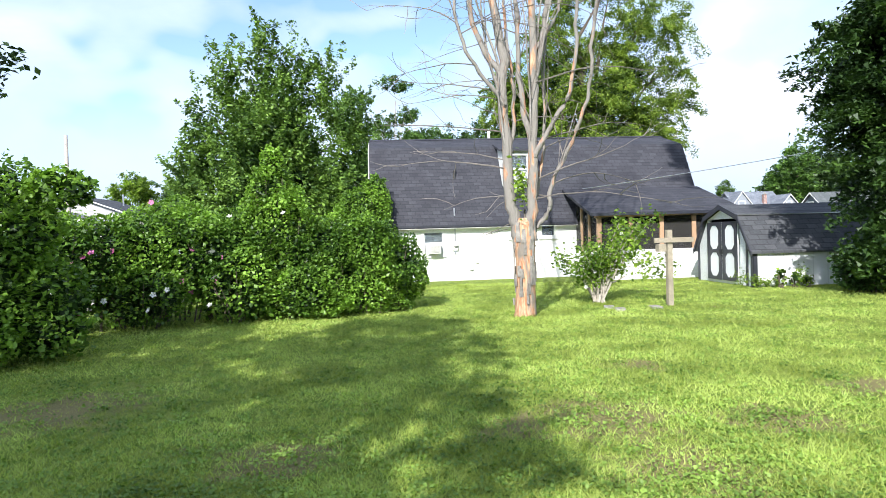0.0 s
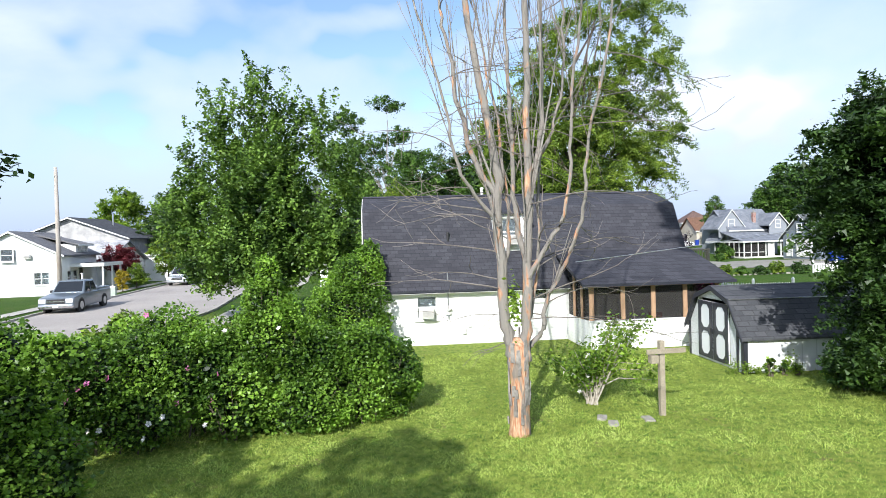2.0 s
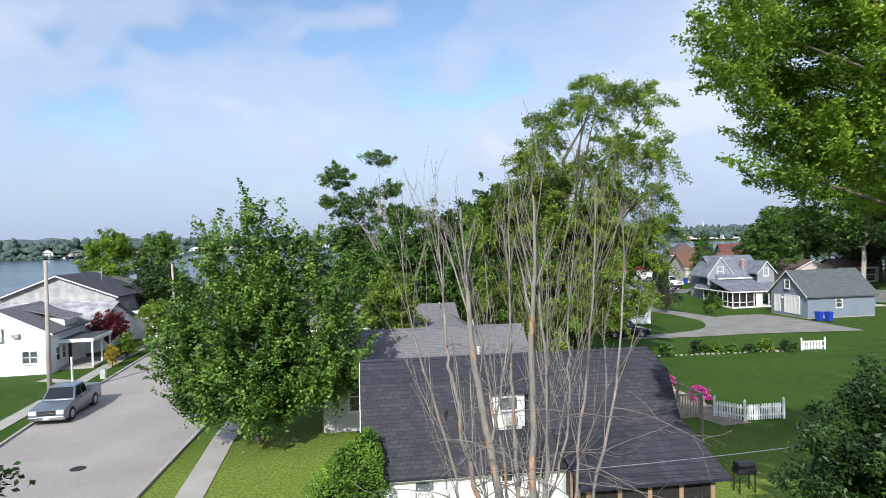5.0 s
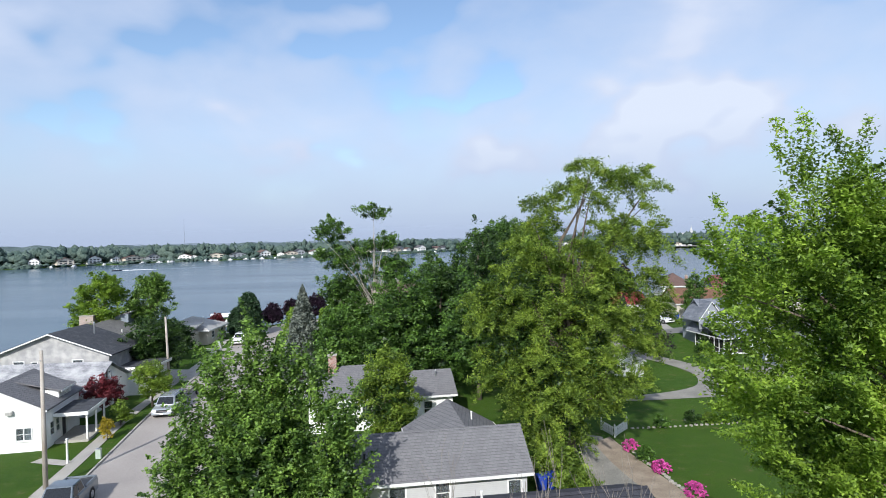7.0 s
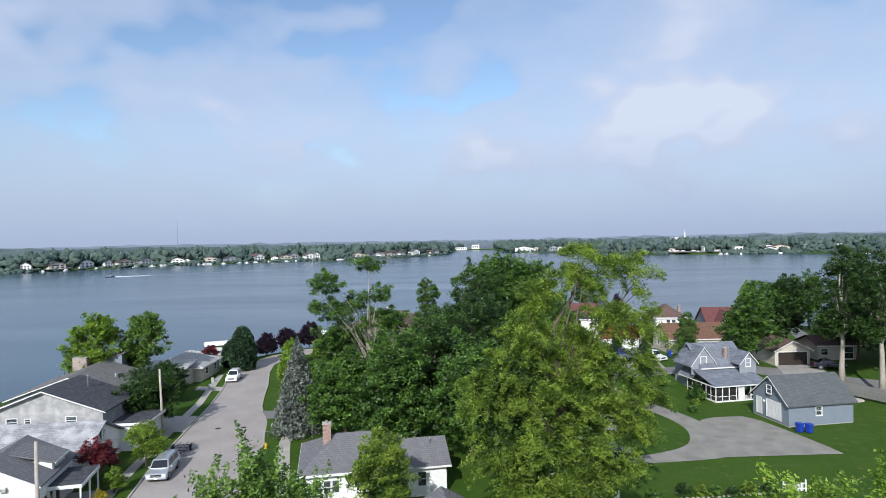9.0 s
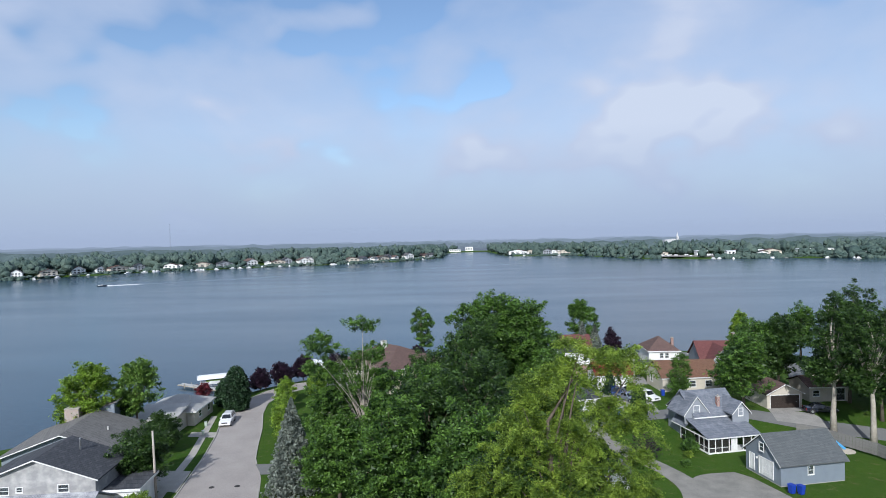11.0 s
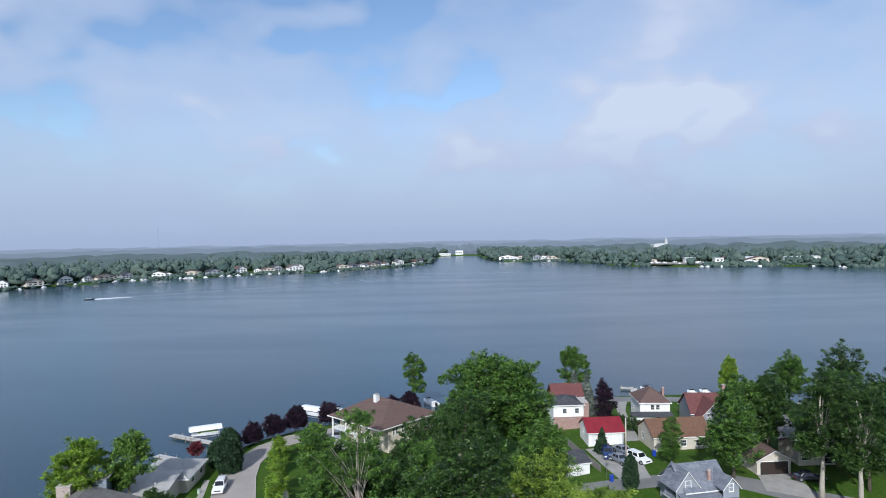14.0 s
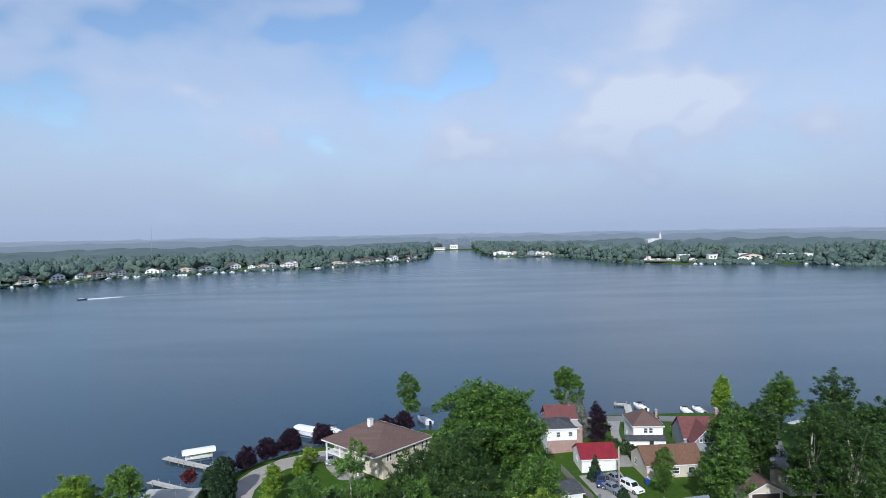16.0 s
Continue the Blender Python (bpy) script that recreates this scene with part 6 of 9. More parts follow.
def boat_trailer(x, y, turn):
    root = thing("boat_trailer", x, y, 0.03, turn, "empty dark metal boat trailer with bunks", "trailer")
    fr = part("chassis", Shape().tube([(-0.75, 1.9, 0.45), (-0.75, -0.6, 0.45), (0, -2.1, 0.45)], [0.045] * 3, 6).tube([(0.75, 1.9, 0.45), (0.75, -0.6, 0.45), (0, -2.1, 0.45)], [0.045] * 3, 6), BLACK_PAINT, root)
    for yy in (-0.5, 0.5, 1.5):
        part("cross_member", Shape().tube([(-0.75, yy, 0.45), (0.75, yy, 0.45)], [0.04, 0.04], 6), BLACK_PAINT, fr)
    for sx in (-0.4, 0.4):
        part("bunk", Shape().soft_box(sx - 0.06, sx + 0.06, -0.8, 1.9, 0.6, 0.68, 0.02), GREY_WOOD, fr)
    for sx in (-1, 1):
        w = part("wheel", Shape().disc((sx * 0.95, 0.8, 0.32), (1, 0, 0), 0.32, 0.2, 18), RUBBER, root)
        part("rim", Shape().disc((sx * 1.06, 0.8, 0.32), (1, 0, 0), 0.18, 0.03, 14), METAL, w)
        part("mudguard", Shape().soft_box(sx * 0.95 - 0.13, sx * 0.95 + 0.13, 0.35, 1.25, 0.66, 0.70, 0.015), BLACK_PAINT, root)
    part("winch_post", Shape().tube([(0, -1.7, 0.45), (0, -1.55, 1.0)], [0.04, 0.04], 6), METAL, root)


boat_trailer(-30.0, 69.6, 10)


# ---------------------------------------------------------------- street furniture
def utility_pole(x, y, height, label, lean=(0, 0), bar=False):
    root = thing("utility_pole", x, y, land(x, y), 0, label, "utility pole", "utility poles")
    part("shaft", Shape().tube([(0, 0, -0.4), (lean[0] * height / 2, lean[1], height * 0.5), (lean[0] * height, lean[1], height)], [0.17, 0.145, 0.11], 12), POLE_WOOD, root, smooth=True)
    part("bolt", Shape().disc((lean[0] * height * 0.93, -0.12, height * 0.93), (0, 1, 0), 0.03, 0.1, 8), METAL, root)
    if bar:
        part("crossarm", Shape().soft_box(-0.55, 0.55, -0.18, -0.08, height - 0.5, height - 0.38, 0.01), GREY_WOOD, root)
    return root


utility_pole(-28.2, 44.3, 9.6, "bare wooden utility pole beside the pavement")
utility_pole(-34.6, 75.2, 8.2, "bare wooden utility pole beside the pavement", (-0.03, 0))
utility_pole(-11.9, 80.2, 9.2, "slender wooden utility pole among the trees")
utility_pole(33.0, 113.0, 7.5, "grey utility pole beside the drive")

hyd = thing("fire_hydrant", -20.9, 70.9, 0, 0, "yellow fire hydrant on the verge", "hydrant")
hb = part("barrel", Shape().tube([(0, 0, 0), (0, 0, 0.06), (0, 0, 0.07), (0, 0, 0.5)], [0.16, 0.16, 0.11, 0.1], 14), YELLOW_PAINT, hyd, smooth=False)
part("bonnet", Shape().tube([(0, 0, 0.5), (0, 0, 0.52), (0, 0, 0.62), (0, 0, 0.68)], [0.14, 0.14, 0.1, 0.03], 14), YELLOW_PAINT, hyd)
for sx in (-1, 1):
    part("nozzle", Shape().disc((sx * 0.14, 0, 0.38), (1, 0, 0), 0.055, 0.1, 10), YELLOW_PAINT, hyd)
pst = thing("post", -29.9, 49.2, 0, 0, "slim white wooden post beside the front path", "post")
part("shaft", Shape().soft_box(-0.06, 0.06, -0.06, 0.06, -0.2, 1.9, 0.01), WHITE_PAINT, pst)
part("cap", Shape().soft_box(-0.09, 0.09, -0.09, 0.09, 1.9, 1.96, 0.02), WHITE_PAINT, pst)
for x, y in ((-28.1, 50.3), (-40.4, 104.2), (-38.9, 99.4)):
    b = thing("utility_box", x, y, 0, 10, "small pale green utility box on the verge", "utility box")
    part("casing", Shape().soft_box(-0.2, 0.2, -0.15, 0.15, 0, 0.75, 0.03), plain("pale_green_metal", (0.40, 0.47, 0.40), 0.5), b)
    part("lid", Shape().soft_box(-0.22, 0.22, -0.17, 0.17, 0.75, 0.8, 0.015), METAL, b)
for x, y in ((-17.4, 31.1), (-29.3, 78.5), (-26.2, 78.8), (-22.4, 60.5)):
    mh = thing("manhole_cover", x, y, 0.022, 0, "dark iron manhole cover set in the asphalt", "manhole cover", "manhole covers")
    part("rim", Shape().tube([(0, 0, 0), (0, 0, 0.012)], [0.36, 0.35], 24), plain("cast_iron", (0.07, 0.065, 0.06), 0.7, 0.6), mh)
    part("lid", Shape().tube([(0, 0, 0.012), (0, 0, 0.018)], [0.30, 0.30], 24), plain("cast_iron_lid", (0.05, 0.045, 0.042), 0.7, 0.6), mh)
sgn = thing("stop_sign", 27.5, 105.4, land(27.5, 105.4), 0, "octagonal road sign on a metal post, seen from behind", "road sign")
part("post", Shape().tube([(0, 0, -0.2), (0, 0, 2.6)], [0.035, 0.035], 8), METAL, sgn)
part("plate", Shape().disc((0, -0.05, 2.35), (0, 1, 0), 0.38, 0.02, 8), METAL, sgn)


def wheelie_bin(x, y, turn=0, z=None):
    root = thing("wheelie_bin", x, y, land(x, y) if z is None else z, turn, "blue plastic wheelie bin", "bin", "bins")
    part("tub", Shape().hexa([(-0.24, -0.26, 0.06), (0.24, -0.26, 0.06), (0.24, 0.26, 0.06), (-0.24, 0.26, 0.06)], [(-0.3, -0.34, 1.0), (0.3, -0.34, 1.0), (0.3, 0.34, 1.0), (-0.3, 0.34, 1.0)]), BLUE_PLASTIC, root)
    part("lid", Shape().soft_box(-0.33, 0.33, -0.38, 0.38, 1.0, 1.07, 0.025), BLUE_PLASTIC, root)
    for sx in (-1, 1):
        part("wheel", Shape().disc((sx * 0.26, 0.3, 0.12), (1, 0, 0), 0.12, 0.06, 12), RUBBER, root)


for x, y, a in ((5.7, 43.2, 10), (6.5, 43.6, 30), (38.2, 113.5, 0), (39.6, 74.0, 20), (40.5, 73.7, 20), (27.9, 103.9, 0), (35.3, 151.0, 0)):
    wheelie_bin(x, y, a)


def picket_fence(name, pts, label, h=0.95, gap=0.14):
    """Pointed pickets on two rails between taller posts."""
    x0, y0 = pts[0]
    root = thing(name, x0, y0, land(x0, y0), 0, label, "fence", "picket fences")
    for k, (a, b) in enumerate(zip(pts, pts[1:])):
        ln, ang = math.dist(a, b), math.atan2(b[1] - a[1], b[0] - a[0])
        m = Matrix.Translation((a[0] - x0, a[1] - y0, 0)) @ Matrix.Rotation(ang, 4, "Z")
        for z in (0.25, 0.7):
            o = part("rail", Shape().box(0.05, ln - 0.05, -0.02, 0.02, z, z + 0.08), WHITE_PAINT, root)
            o.matrix_basis = m
        for u in (0.0, ln) if k == len(pts) - 2 else (0.0,):
            o = part("post", Shape().soft_box(-0.055, 0.055, -0.055, 0.055, -0.2, h + 0.16, 0.01).hexa([(-0.06, -0.06, h + 0.16), (0.06, -0.06, h + 0.16), (0.06, 0.06, h + 0.16), (-0.06, 0.06, h + 0.16)],
                     [(-0.005, -0.005, h + 0.27), (0.005, -0.005, h + 0.27), (0.005, 0.005, h + 0.27), (-0.005, 0.005, h + 0.27)]), WHITE_PAINT, root)
            o.matrix_basis = m @ Matrix.Translation((u, 0, 0))
        pm = Shape().prism([(-0.042, 0.06), (0.042, 0.06), (0.042, h - 0.07), (0, h), (-0.042, h - 0.07)], -0.042, -0.021).mesh("picket")
        for i in range(int((ln - 0.2) / gap)):
            o = part("picket", pm, WHITE_PAINT, root)
            o.matrix_basis = m @ pose(0.14 + i * gap, 0, 0, 0, random.uniform(-2.5, 2.5), 0)
    return root


picket_fence("picket_fence", [(14.85, 38.75), (16.1, 37.75), (18.4, 38.2)], "low white picket fence at the lawn corner")
picket_fence("picket_fence", [(12.35, 55.9), (13.0, 53.9), (14.5, 56.0)], "low white picket fence beside the drive", 0.85)
picket_fence("picket_fence", [(29.3, 57.6), (31.4, 57.9)], "low white picket fence at the lawn edge", 0.85)


def board_fence(pts, label, h=1.7, gap=0.19):
    x0, y0 = pts[0]
    root = thing("board_fence", x0, y0, land(x0, y0), 0, label, "fence")
    bm_ = Shape().box(-0.085, 0.085, -0.012, 0.012, 0.03, h).mesh("board")
    for a, b in zip(pts, pts[1:]):
        ln, ang = math.dist(a, b), math.atan2(b[1] - a[1], b[0] - a[0])
        m = Matrix.Translation((a[0] - x0, a[1] - y0, 0)) @ Matrix.Rotation(ang, 4, "Z")
        for z in (0.3, 1.3):
            part("rail", Shape().box(0, ln, 0.013, 0.05, z, z + 0.09), OLD_BOARD, root).matrix_basis = m
        for i in range(int(ln / gap)):
            part("board", bm_, OLD_BOARD, root).matrix_basis = m @ pose(0.1 + i * gap, 0, random.uniform(-0.04, 0.02), 0, random.uniform(-0.6, 0.6), 0)


board_fence([(50.8, 93.4), (53.8, 90.2), (56.5, 84.5), (57.5, 79)], "weathered grey board fence round the yard")
board_fence([(24.4, 122.5), (25.9, 114.0), (27.2, 108.2)], "pale board fence beside the drive", 1.4)


# ---------------------------------------------------------------- houses across the street and to the lake
def white_gable_house():
    root = box_house("white_gable_house", -41.3, 50.5, 14, 7.7, 7.6, 3.4, 5.35, "v", WHITE_SIDING, SOFT_SHINGLE, "white two-storey gabled house with grey shingles and a side porch",
                     front=[(5.55, 0.95, 0.55, 1.0), (6.15, 0.95, 0.55, 1.0), (3.2, 3.0, 0.9, 0.95)], right=[(1.0, 0.9, 0.8, 1.1), (2.2, 0.9, 0.8, 1.1)], blinds=True)
    ac_unit(root, 4.9, 0.0, 3.15, 0.5, 0.32)
    dorm = part("dormer", Shape().box(5.4, 7.6, 3.2, 6.0, 3.3, 4.35), WHITE_SIDING, root, "side dormer with twin windows")
    s = Shape()
    slab(s, [(7.95, 2.9, 4.3), (7.95, 6.3, 4.3)], [(4.3, 2.9, 5.28), (4.3, 6.3, 5.28)], 0.12)
    part("dormer_roof", s, SOFT_SHINGLE, dorm)
    part("dormer_fascia", Shape().box(7.95, 7.98, 2.9, 6.3, 4.13, 4.29), WHITE_PAINT, dorm)
    for a in (0.25, 1.1, 1.95):
        window(root, (7.62, 3.2), (7.62, 6.0), a, 3.45, 0.6, 0.65)
    canopy = part("porch_roof", Shape().box(7.72, 10.4, 1.6, 6.4, 2.45, 2.6), CHARCOAL, root, "flat dark porch roof with white edge")
    part("porch_fascia", Shape().box(7.7, 10.42, 1.56, 1.6, 2.3, 2.61).box(10.4, 10.44, 1.56, 6.4, 2.3, 2.61), WHITE_PAINT, canopy)
    for v in (1.75, 4.0, 6.2):
        part("porch_post", Shape().soft_box(10.2, 10.34, v - 0.07, v + 0.07, 0.0, 2.3, 0.01), WHITE_PAINT, canopy)
    part("porch_floor", Shape().box(7.72, 10.4, 1.6, 6.4, -0.1, 0.2), CONCRETE, canopy)
    panel_door(root, (7.7, 3.0), (7.7, 6), 0.3, 0.9, 2.0, BLACK_PAINT, 0.2)
    return root


white_gable_house()
# low pale-roofed house beside it
box_house("pale_roofed_house", -48.1, 60.6, 6, 12.0, 8.8, 2.45, 4.55, "u", WHITE_SIDING, PALE_SHINGLE, "low house with a sun-bleached worn shingle roof", front=[(7.5, 0.9, 1.0, 1.0)],
          right=[(2.0, 1.0, 0.8, 1.1), (4.6, 1.0, 0.8, 1.1), (3.9, 3.0, 0.7, 0.8)], over=0.45)
g = box_house("wide_gabled_house", -50.5, 67.9, 6, 12.3, 7.4, 5.0, 7.3, "v", OLD_SIDING, CHARCOAL, "wide gabled house of weathered pale boards with a dark roof", front=[(2.2, 3.6, 1.1, 0.8), (4.1, 3.8, 0.6, 0.5), (8.4, 3.6, 1.1, 0.8)], over=0.5)
vent_pipe(g, 8.4, 5.0, 6.2, 7.9, 0.09)
lw = part("lean_to_roof", Shape().box(12.5, 16.6, 0.9, 6.5, 3.05, 3.2), CHARCOAL, g, "flat dark side roof")
part("lean_to_wall", Shape().box(12.5, 16.2, 1.2, 6.2, -0.2, 3.04), WHITE_SIDING, lw)
part("lean_to_fascia", Shape().box(12.5, 16.63, 0.87, 0.9, 2.9, 3.2).box(16.6, 16.63, 0.9, 6.5, 2.9, 3.2), WHITE_PAINT, lw)
g = box_house("shore_house", -56.9, 80.2, 10, 14.2, 11.5, 3.5, 5.95, "v", SLATE_SIDING, BROWN_GREY, "low house with a broad grey roof near the water", front=[(11.3, 1.2, 1.6, 1.0)], right=[(2, 1.0, 1.2, 1.1), (7, 1.0, 1.2, 1.1)], over=0.6)
chimney(g, 4.2, 11.2, 3.6, 6.7, 1.9, PALE_BRICK)
vent_pipe(g, 10.9, 5.2, 4.4, 5.2, 0.09, GREY_PLASTIC)
s = Shape()
slab(s, [(3.4, 12.2, 5.05), (3.4, 15.6, 5.05)], [(9.6, 12.2, 7.0), (9.6, 15.6, 7.0)], 0.16)
hl = part("rear_roof", s, BROWN_GREY, g, "single-pitch rear roof rising over the ridge")
part("rear_wall", Shape().prism([(3.8, -0.2), (9.3, -0.2), (9.3, 6.8), (3.8, 5.1)], 12.3, 15.4), SLATE_SIDING, hl)
part("rear_fascia", Shape().box(9.6, 9.64, 12.2, 15.6, 6.8, 7.02), WHITE_PAINT, hl)
g = box_house("lakeside_bungalow", -50.8, 104.2, 2, 8.4, 8.6, 2.5, 4.4, "u", CREAM_SIDING, TAN_ROOF, "small lakeside bungalow with a pale hipped roof", front=[(5.6, 0.9, 1.2, 1.1)], right=[(2, 0.9, 1.2, 1.1), (6, 0.9, 1.2, 1.1)], hip=True, over=0.5)
vent_pipe(g, 6.4, 3.4, 3.4, 4.3, 0.08, GREY_PLASTIC)
s = Shape()
slab(s, [(0.4, -7.6, 2.5), (7.6, -7.4, 2.5)], [(0.4, 0.6, 3.75), (7.6, 0.6, 3.75)], 0.16)
fw = part("front_wing", Shape().box(0.9, 7.1, -7.0, -0.02, -0.2, 2.5), CREAM_SIDING, g, "low front wing with a pale flat-pitched roof")
part("wing_roof", s, TAN_ROOF, fw)
part("wing_fascia", Shape().box(0.4, 7.6, -7.66, -7.62, 2.3, 2.52), WHITE_PAINT, fw)
vent_pipe(g, 5.0, -4.2, 2.9, 3.5, 0.08, GREY_PLASTIC)

# the house right behind the gambrel one, with its rear wing
g = box_house("rear_house", -6.95, 36.2, 11, 11.5, 4.9, 3.3, 5.05, "u", PALE_SIDING, SOFT_SHINGLE, "pale grey house with plain grey shingles behind the gambrel house", front=[(1.4, 1.1, 0.9, 1.6), (3.6, 1.1, 0.9, 1.7), (6.2, 1.7, 0.8, 1.2), (10.4, 1.0, 0.75, 1.7)], over=0.35)
s = Shape()
slab(s, [(5.2, 9.7, 3.2), (5.2, 2.7, 3.2)], [(8.5, 9.7, 5.08), (8.5, 2.7, 5.08)], 0.14)
slab(s, [(11.8, 2.7, 3.2), (11.8, 9.7, 3.2)], [(8.5, 2.7, 5.08), (8.5, 9.7, 5.08)], 0.14)
part("wing_roof", s, SOFT_SHINGLE, g)
part("wing_fascia", Shape().box(5.14, 5.19, 4.9, 9.7, 3.02, 3.2).box(11.81, 11.86, 4.9, 9.7, 3.02, 3.2), WHITE_PAINT, g)
part("wing_wall", Shape().box(5.6, 11.4, 4.95, 9.4, -0.2, 3.05).prism([(5.6, 3.05), (11.4, 3.05), (8.5, 4.8)], 9.25, 9.4), PALE_SIDING, g)
part("ridge_cap", Shape().prism_x([(2.3, 5.09), (2.45, 5.16), (2.6, 5.09), (2.45, 5.13)], -0.3, 11.8), CHARCOAL, g)
vent_pipe(g, 1.5, 1.2, 4.0, 4.75, 0.07, BLACK_PLASTIC)
vent_pipe(g, 2.3, 0.9, 3.9, 4.5, 0.06, BLACK_PLASTIC)
vent_pipe(g, 9.6, 6.4, 4.2, 4.95, 0.06, GREY_PLASTIC)
g = box_house("white_bungalow", -12.75, 55.6, 12, 9.1, 8.2, 2.85, 5.0, "u", WHITE_SIDING, SOFT_SHINGLE, "white bungalow with grey hipped roof and brick chimney", front=[(1.0, 1.0, 0.62, 1.1), (1.75, 1.0, 0.62, 1.1), (2.5, 1.0, 0.62, 1.1), (4.6, 1.0, 0.8, 1.2)],
              hip=True, over=0.45, inset=3.0)
chimney(g, 2.1, 3.6, 3.6, 6.1, 0.75, BRICK)
g = box_house("white_bungalow_wing", -3.78, 57.5, 12, 3.5, 5.6, 2.85, 4.3, "u", WHITE_SIDING, SOFT_SHINGLE, "white side wing with a grey roof and one sash window", front=[(0.9, 0.9, 0.75, 1.3)], over=0.4)
vent_pipe(g, 2.3, 2.0, 3.8, 4.5, 0.06, METAL)
box_house("garden_hut", 17.0, 76.4, -14, 4.6, 3.6, 2.0, 3.0, "v", WHITE_SIDING, GREY_SHINGLE, "small white garden hut on the lawn", front=[(0.9, 0.7, 0.6, 0.9), (2.0, 0.7, 0.6, 0.9)], right=[(1.4, 0.8, 0.6, 0.8)], category="shed", z=land(19, 77))


def grey_cottage():
    """Steep-gabled grey cottage with a screened veranda on two sides."""
    root = thing("grey_cottage", 35.5, 87.0, 0.1, 12, "grey gabled cottage with white trim and a screened veranda", "house")
    shell(root, 7.4, 6.6, 4.0, GREY_SIDING, right=[(2.0, 1.0, 0.8, 1.2)], u0=0.6, v0=4.4)
    # main ridge across, a tall cross gable at one end and a smaller one at the other
    gable_roof(root, 7.0, 6.8, 4.0, 6.75, "u", BLUE_SHINGLE, 0.3, u0=0.9, v0=4.5, label="mottled blue-grey shingles")
    part("gable_wall", Shape().prism_x([(4.5, 4.0), (11.2, 4.0), (7.9, 6.6)], 7.75, 7.9), GREY_SIDING, root)
    part("front_gable", Shape().box(-0.5, 3.3, 4.85, 5.0, 2.9, 4.3).prism([(-0.5, 4.3), (3.3, 4.3), (1.4, 6.6)], 4.85, 5.0), GREY_SIDING, root)
    gable_roof(root, 3.8, 4.0, 4.3, 6.7, "v", BLUE_SHINGLE, 0.25, u0=-0.5, v0=4.9, name="gable_roof")
    part("front_gable", Shape().box(5.8, 8.4, 2.95, 3.1, 3.0, 4.6).prism([(5.8, 4.6), (8.4, 4.6), (7.1, 5.95)], 2.95, 3.1), GREY_SIDING, root)
    part("side_gable_wall", Shape().box(8.26, 8.4, 3.1, 5.5, 2.6, 4.6), GREY_SIDING, root)
    gable_roof(root, 2.6, 4.6, 4.6, 6.05, "v", BLUE_SHINGLE, 0.25, u0=5.8, v0=2.9, name="gable_roof")
    window(root, (-0.5, 4.84), (3.3, 4.84), 1.45, 4.15, 0.9, 1.25)
    window(root, (5.8, 2.94), (8.4, 2.94), 0.95, 4.1, 0.7, 1.05)
    s = Shape()
    slab(s, [(-0.35, -0.35, 2.35), (8.0, -0.35, 2.35)], [(-0.35, 5.0, 3.75), (8.0, 5.0, 3.75)], 0.12)
    vr = part("veranda_roof", s, BLUE_SHINGLE, root)
    s = Shape()
    slab(s, [(-0.36, 8.6, 2.4), (-0.36, 5.0, 2.4)], [(0.7, 8.6, 3.75), (0.7, 5.0, 3.75)], 0.12)
    part("veranda_roof", s, BLUE_SHINGLE, root)
    part("veranda_fascia", Shape().box(-0.37, 8.02, -0.38, -0.352, 2.2, 2.36).box(-0.39, -0.362, -0.35, 8.6, 2.2, 2.36), WHITE_PAINT, vr)
    part("veranda_floor", Shape().box(-0.05, 7.8, -0.05, 2.0, -0.6, 0.3).box(-0.05, 1.5, 2.0, 6.8, -0.6, 0.3), WHITE_PAINT, root)
    for u in (0.0, 1.0, 2.0, 3.1, 4.2, 5.3, 6.5, 7.7):
        part("post", Shape().soft_box(u - 0.06, u + 0.06, -0.04, 0.08, 0.3, 2.24, 0.01), WHITE_PAINT, root)
    for v in (1.1, 2.2, 3.3, 4.4, 5.5, 6.7):
        part("post", Shape().soft_box(-0.04, 0.08, v - 0.06, v + 0.06, 0.3, 2.24, 0.01), WHITE_PAINT, root)
    for u0, u1 in ((0.06, 0.94), (1.06, 1.94), (2.06, 3.04), (5.36, 6.44), (6.56, 7.64)):
        part("insect_screen", Shape().box(u0, u1, 0.01, 0.016, 0.31, 2.24), SCREEN, root)
        part("rail", Shape().box(u0, u1, -0.01, 0.04, 0.85, 0.92), WHITE_PAINT, root)
    for v0, v1 in ((0.1, 1.04), (1.16, 2.14), (2.26, 3.24), (3.36, 4.34), (4.46, 5.44), (5.56, 6.64)):
        part("insect_screen", Shape().box(0.01, 0.016, v0, v1, 0.31, 2.24), SCREEN, root)
        part("rail", Shape().box(-0.01, 0.04, v0, v1, 0.85, 0.92), WHITE_PAINT, root)
    panel_door(root, (3.2, 0.0), (5.2, 0.0), 0.25, 0.75, 1.9, WHITE_PAINT, 0.31)
    chimney(root, 5.3, 5.6, 4.0, 6.3, 0.42, BRICK)
    return root


grey_cottage()


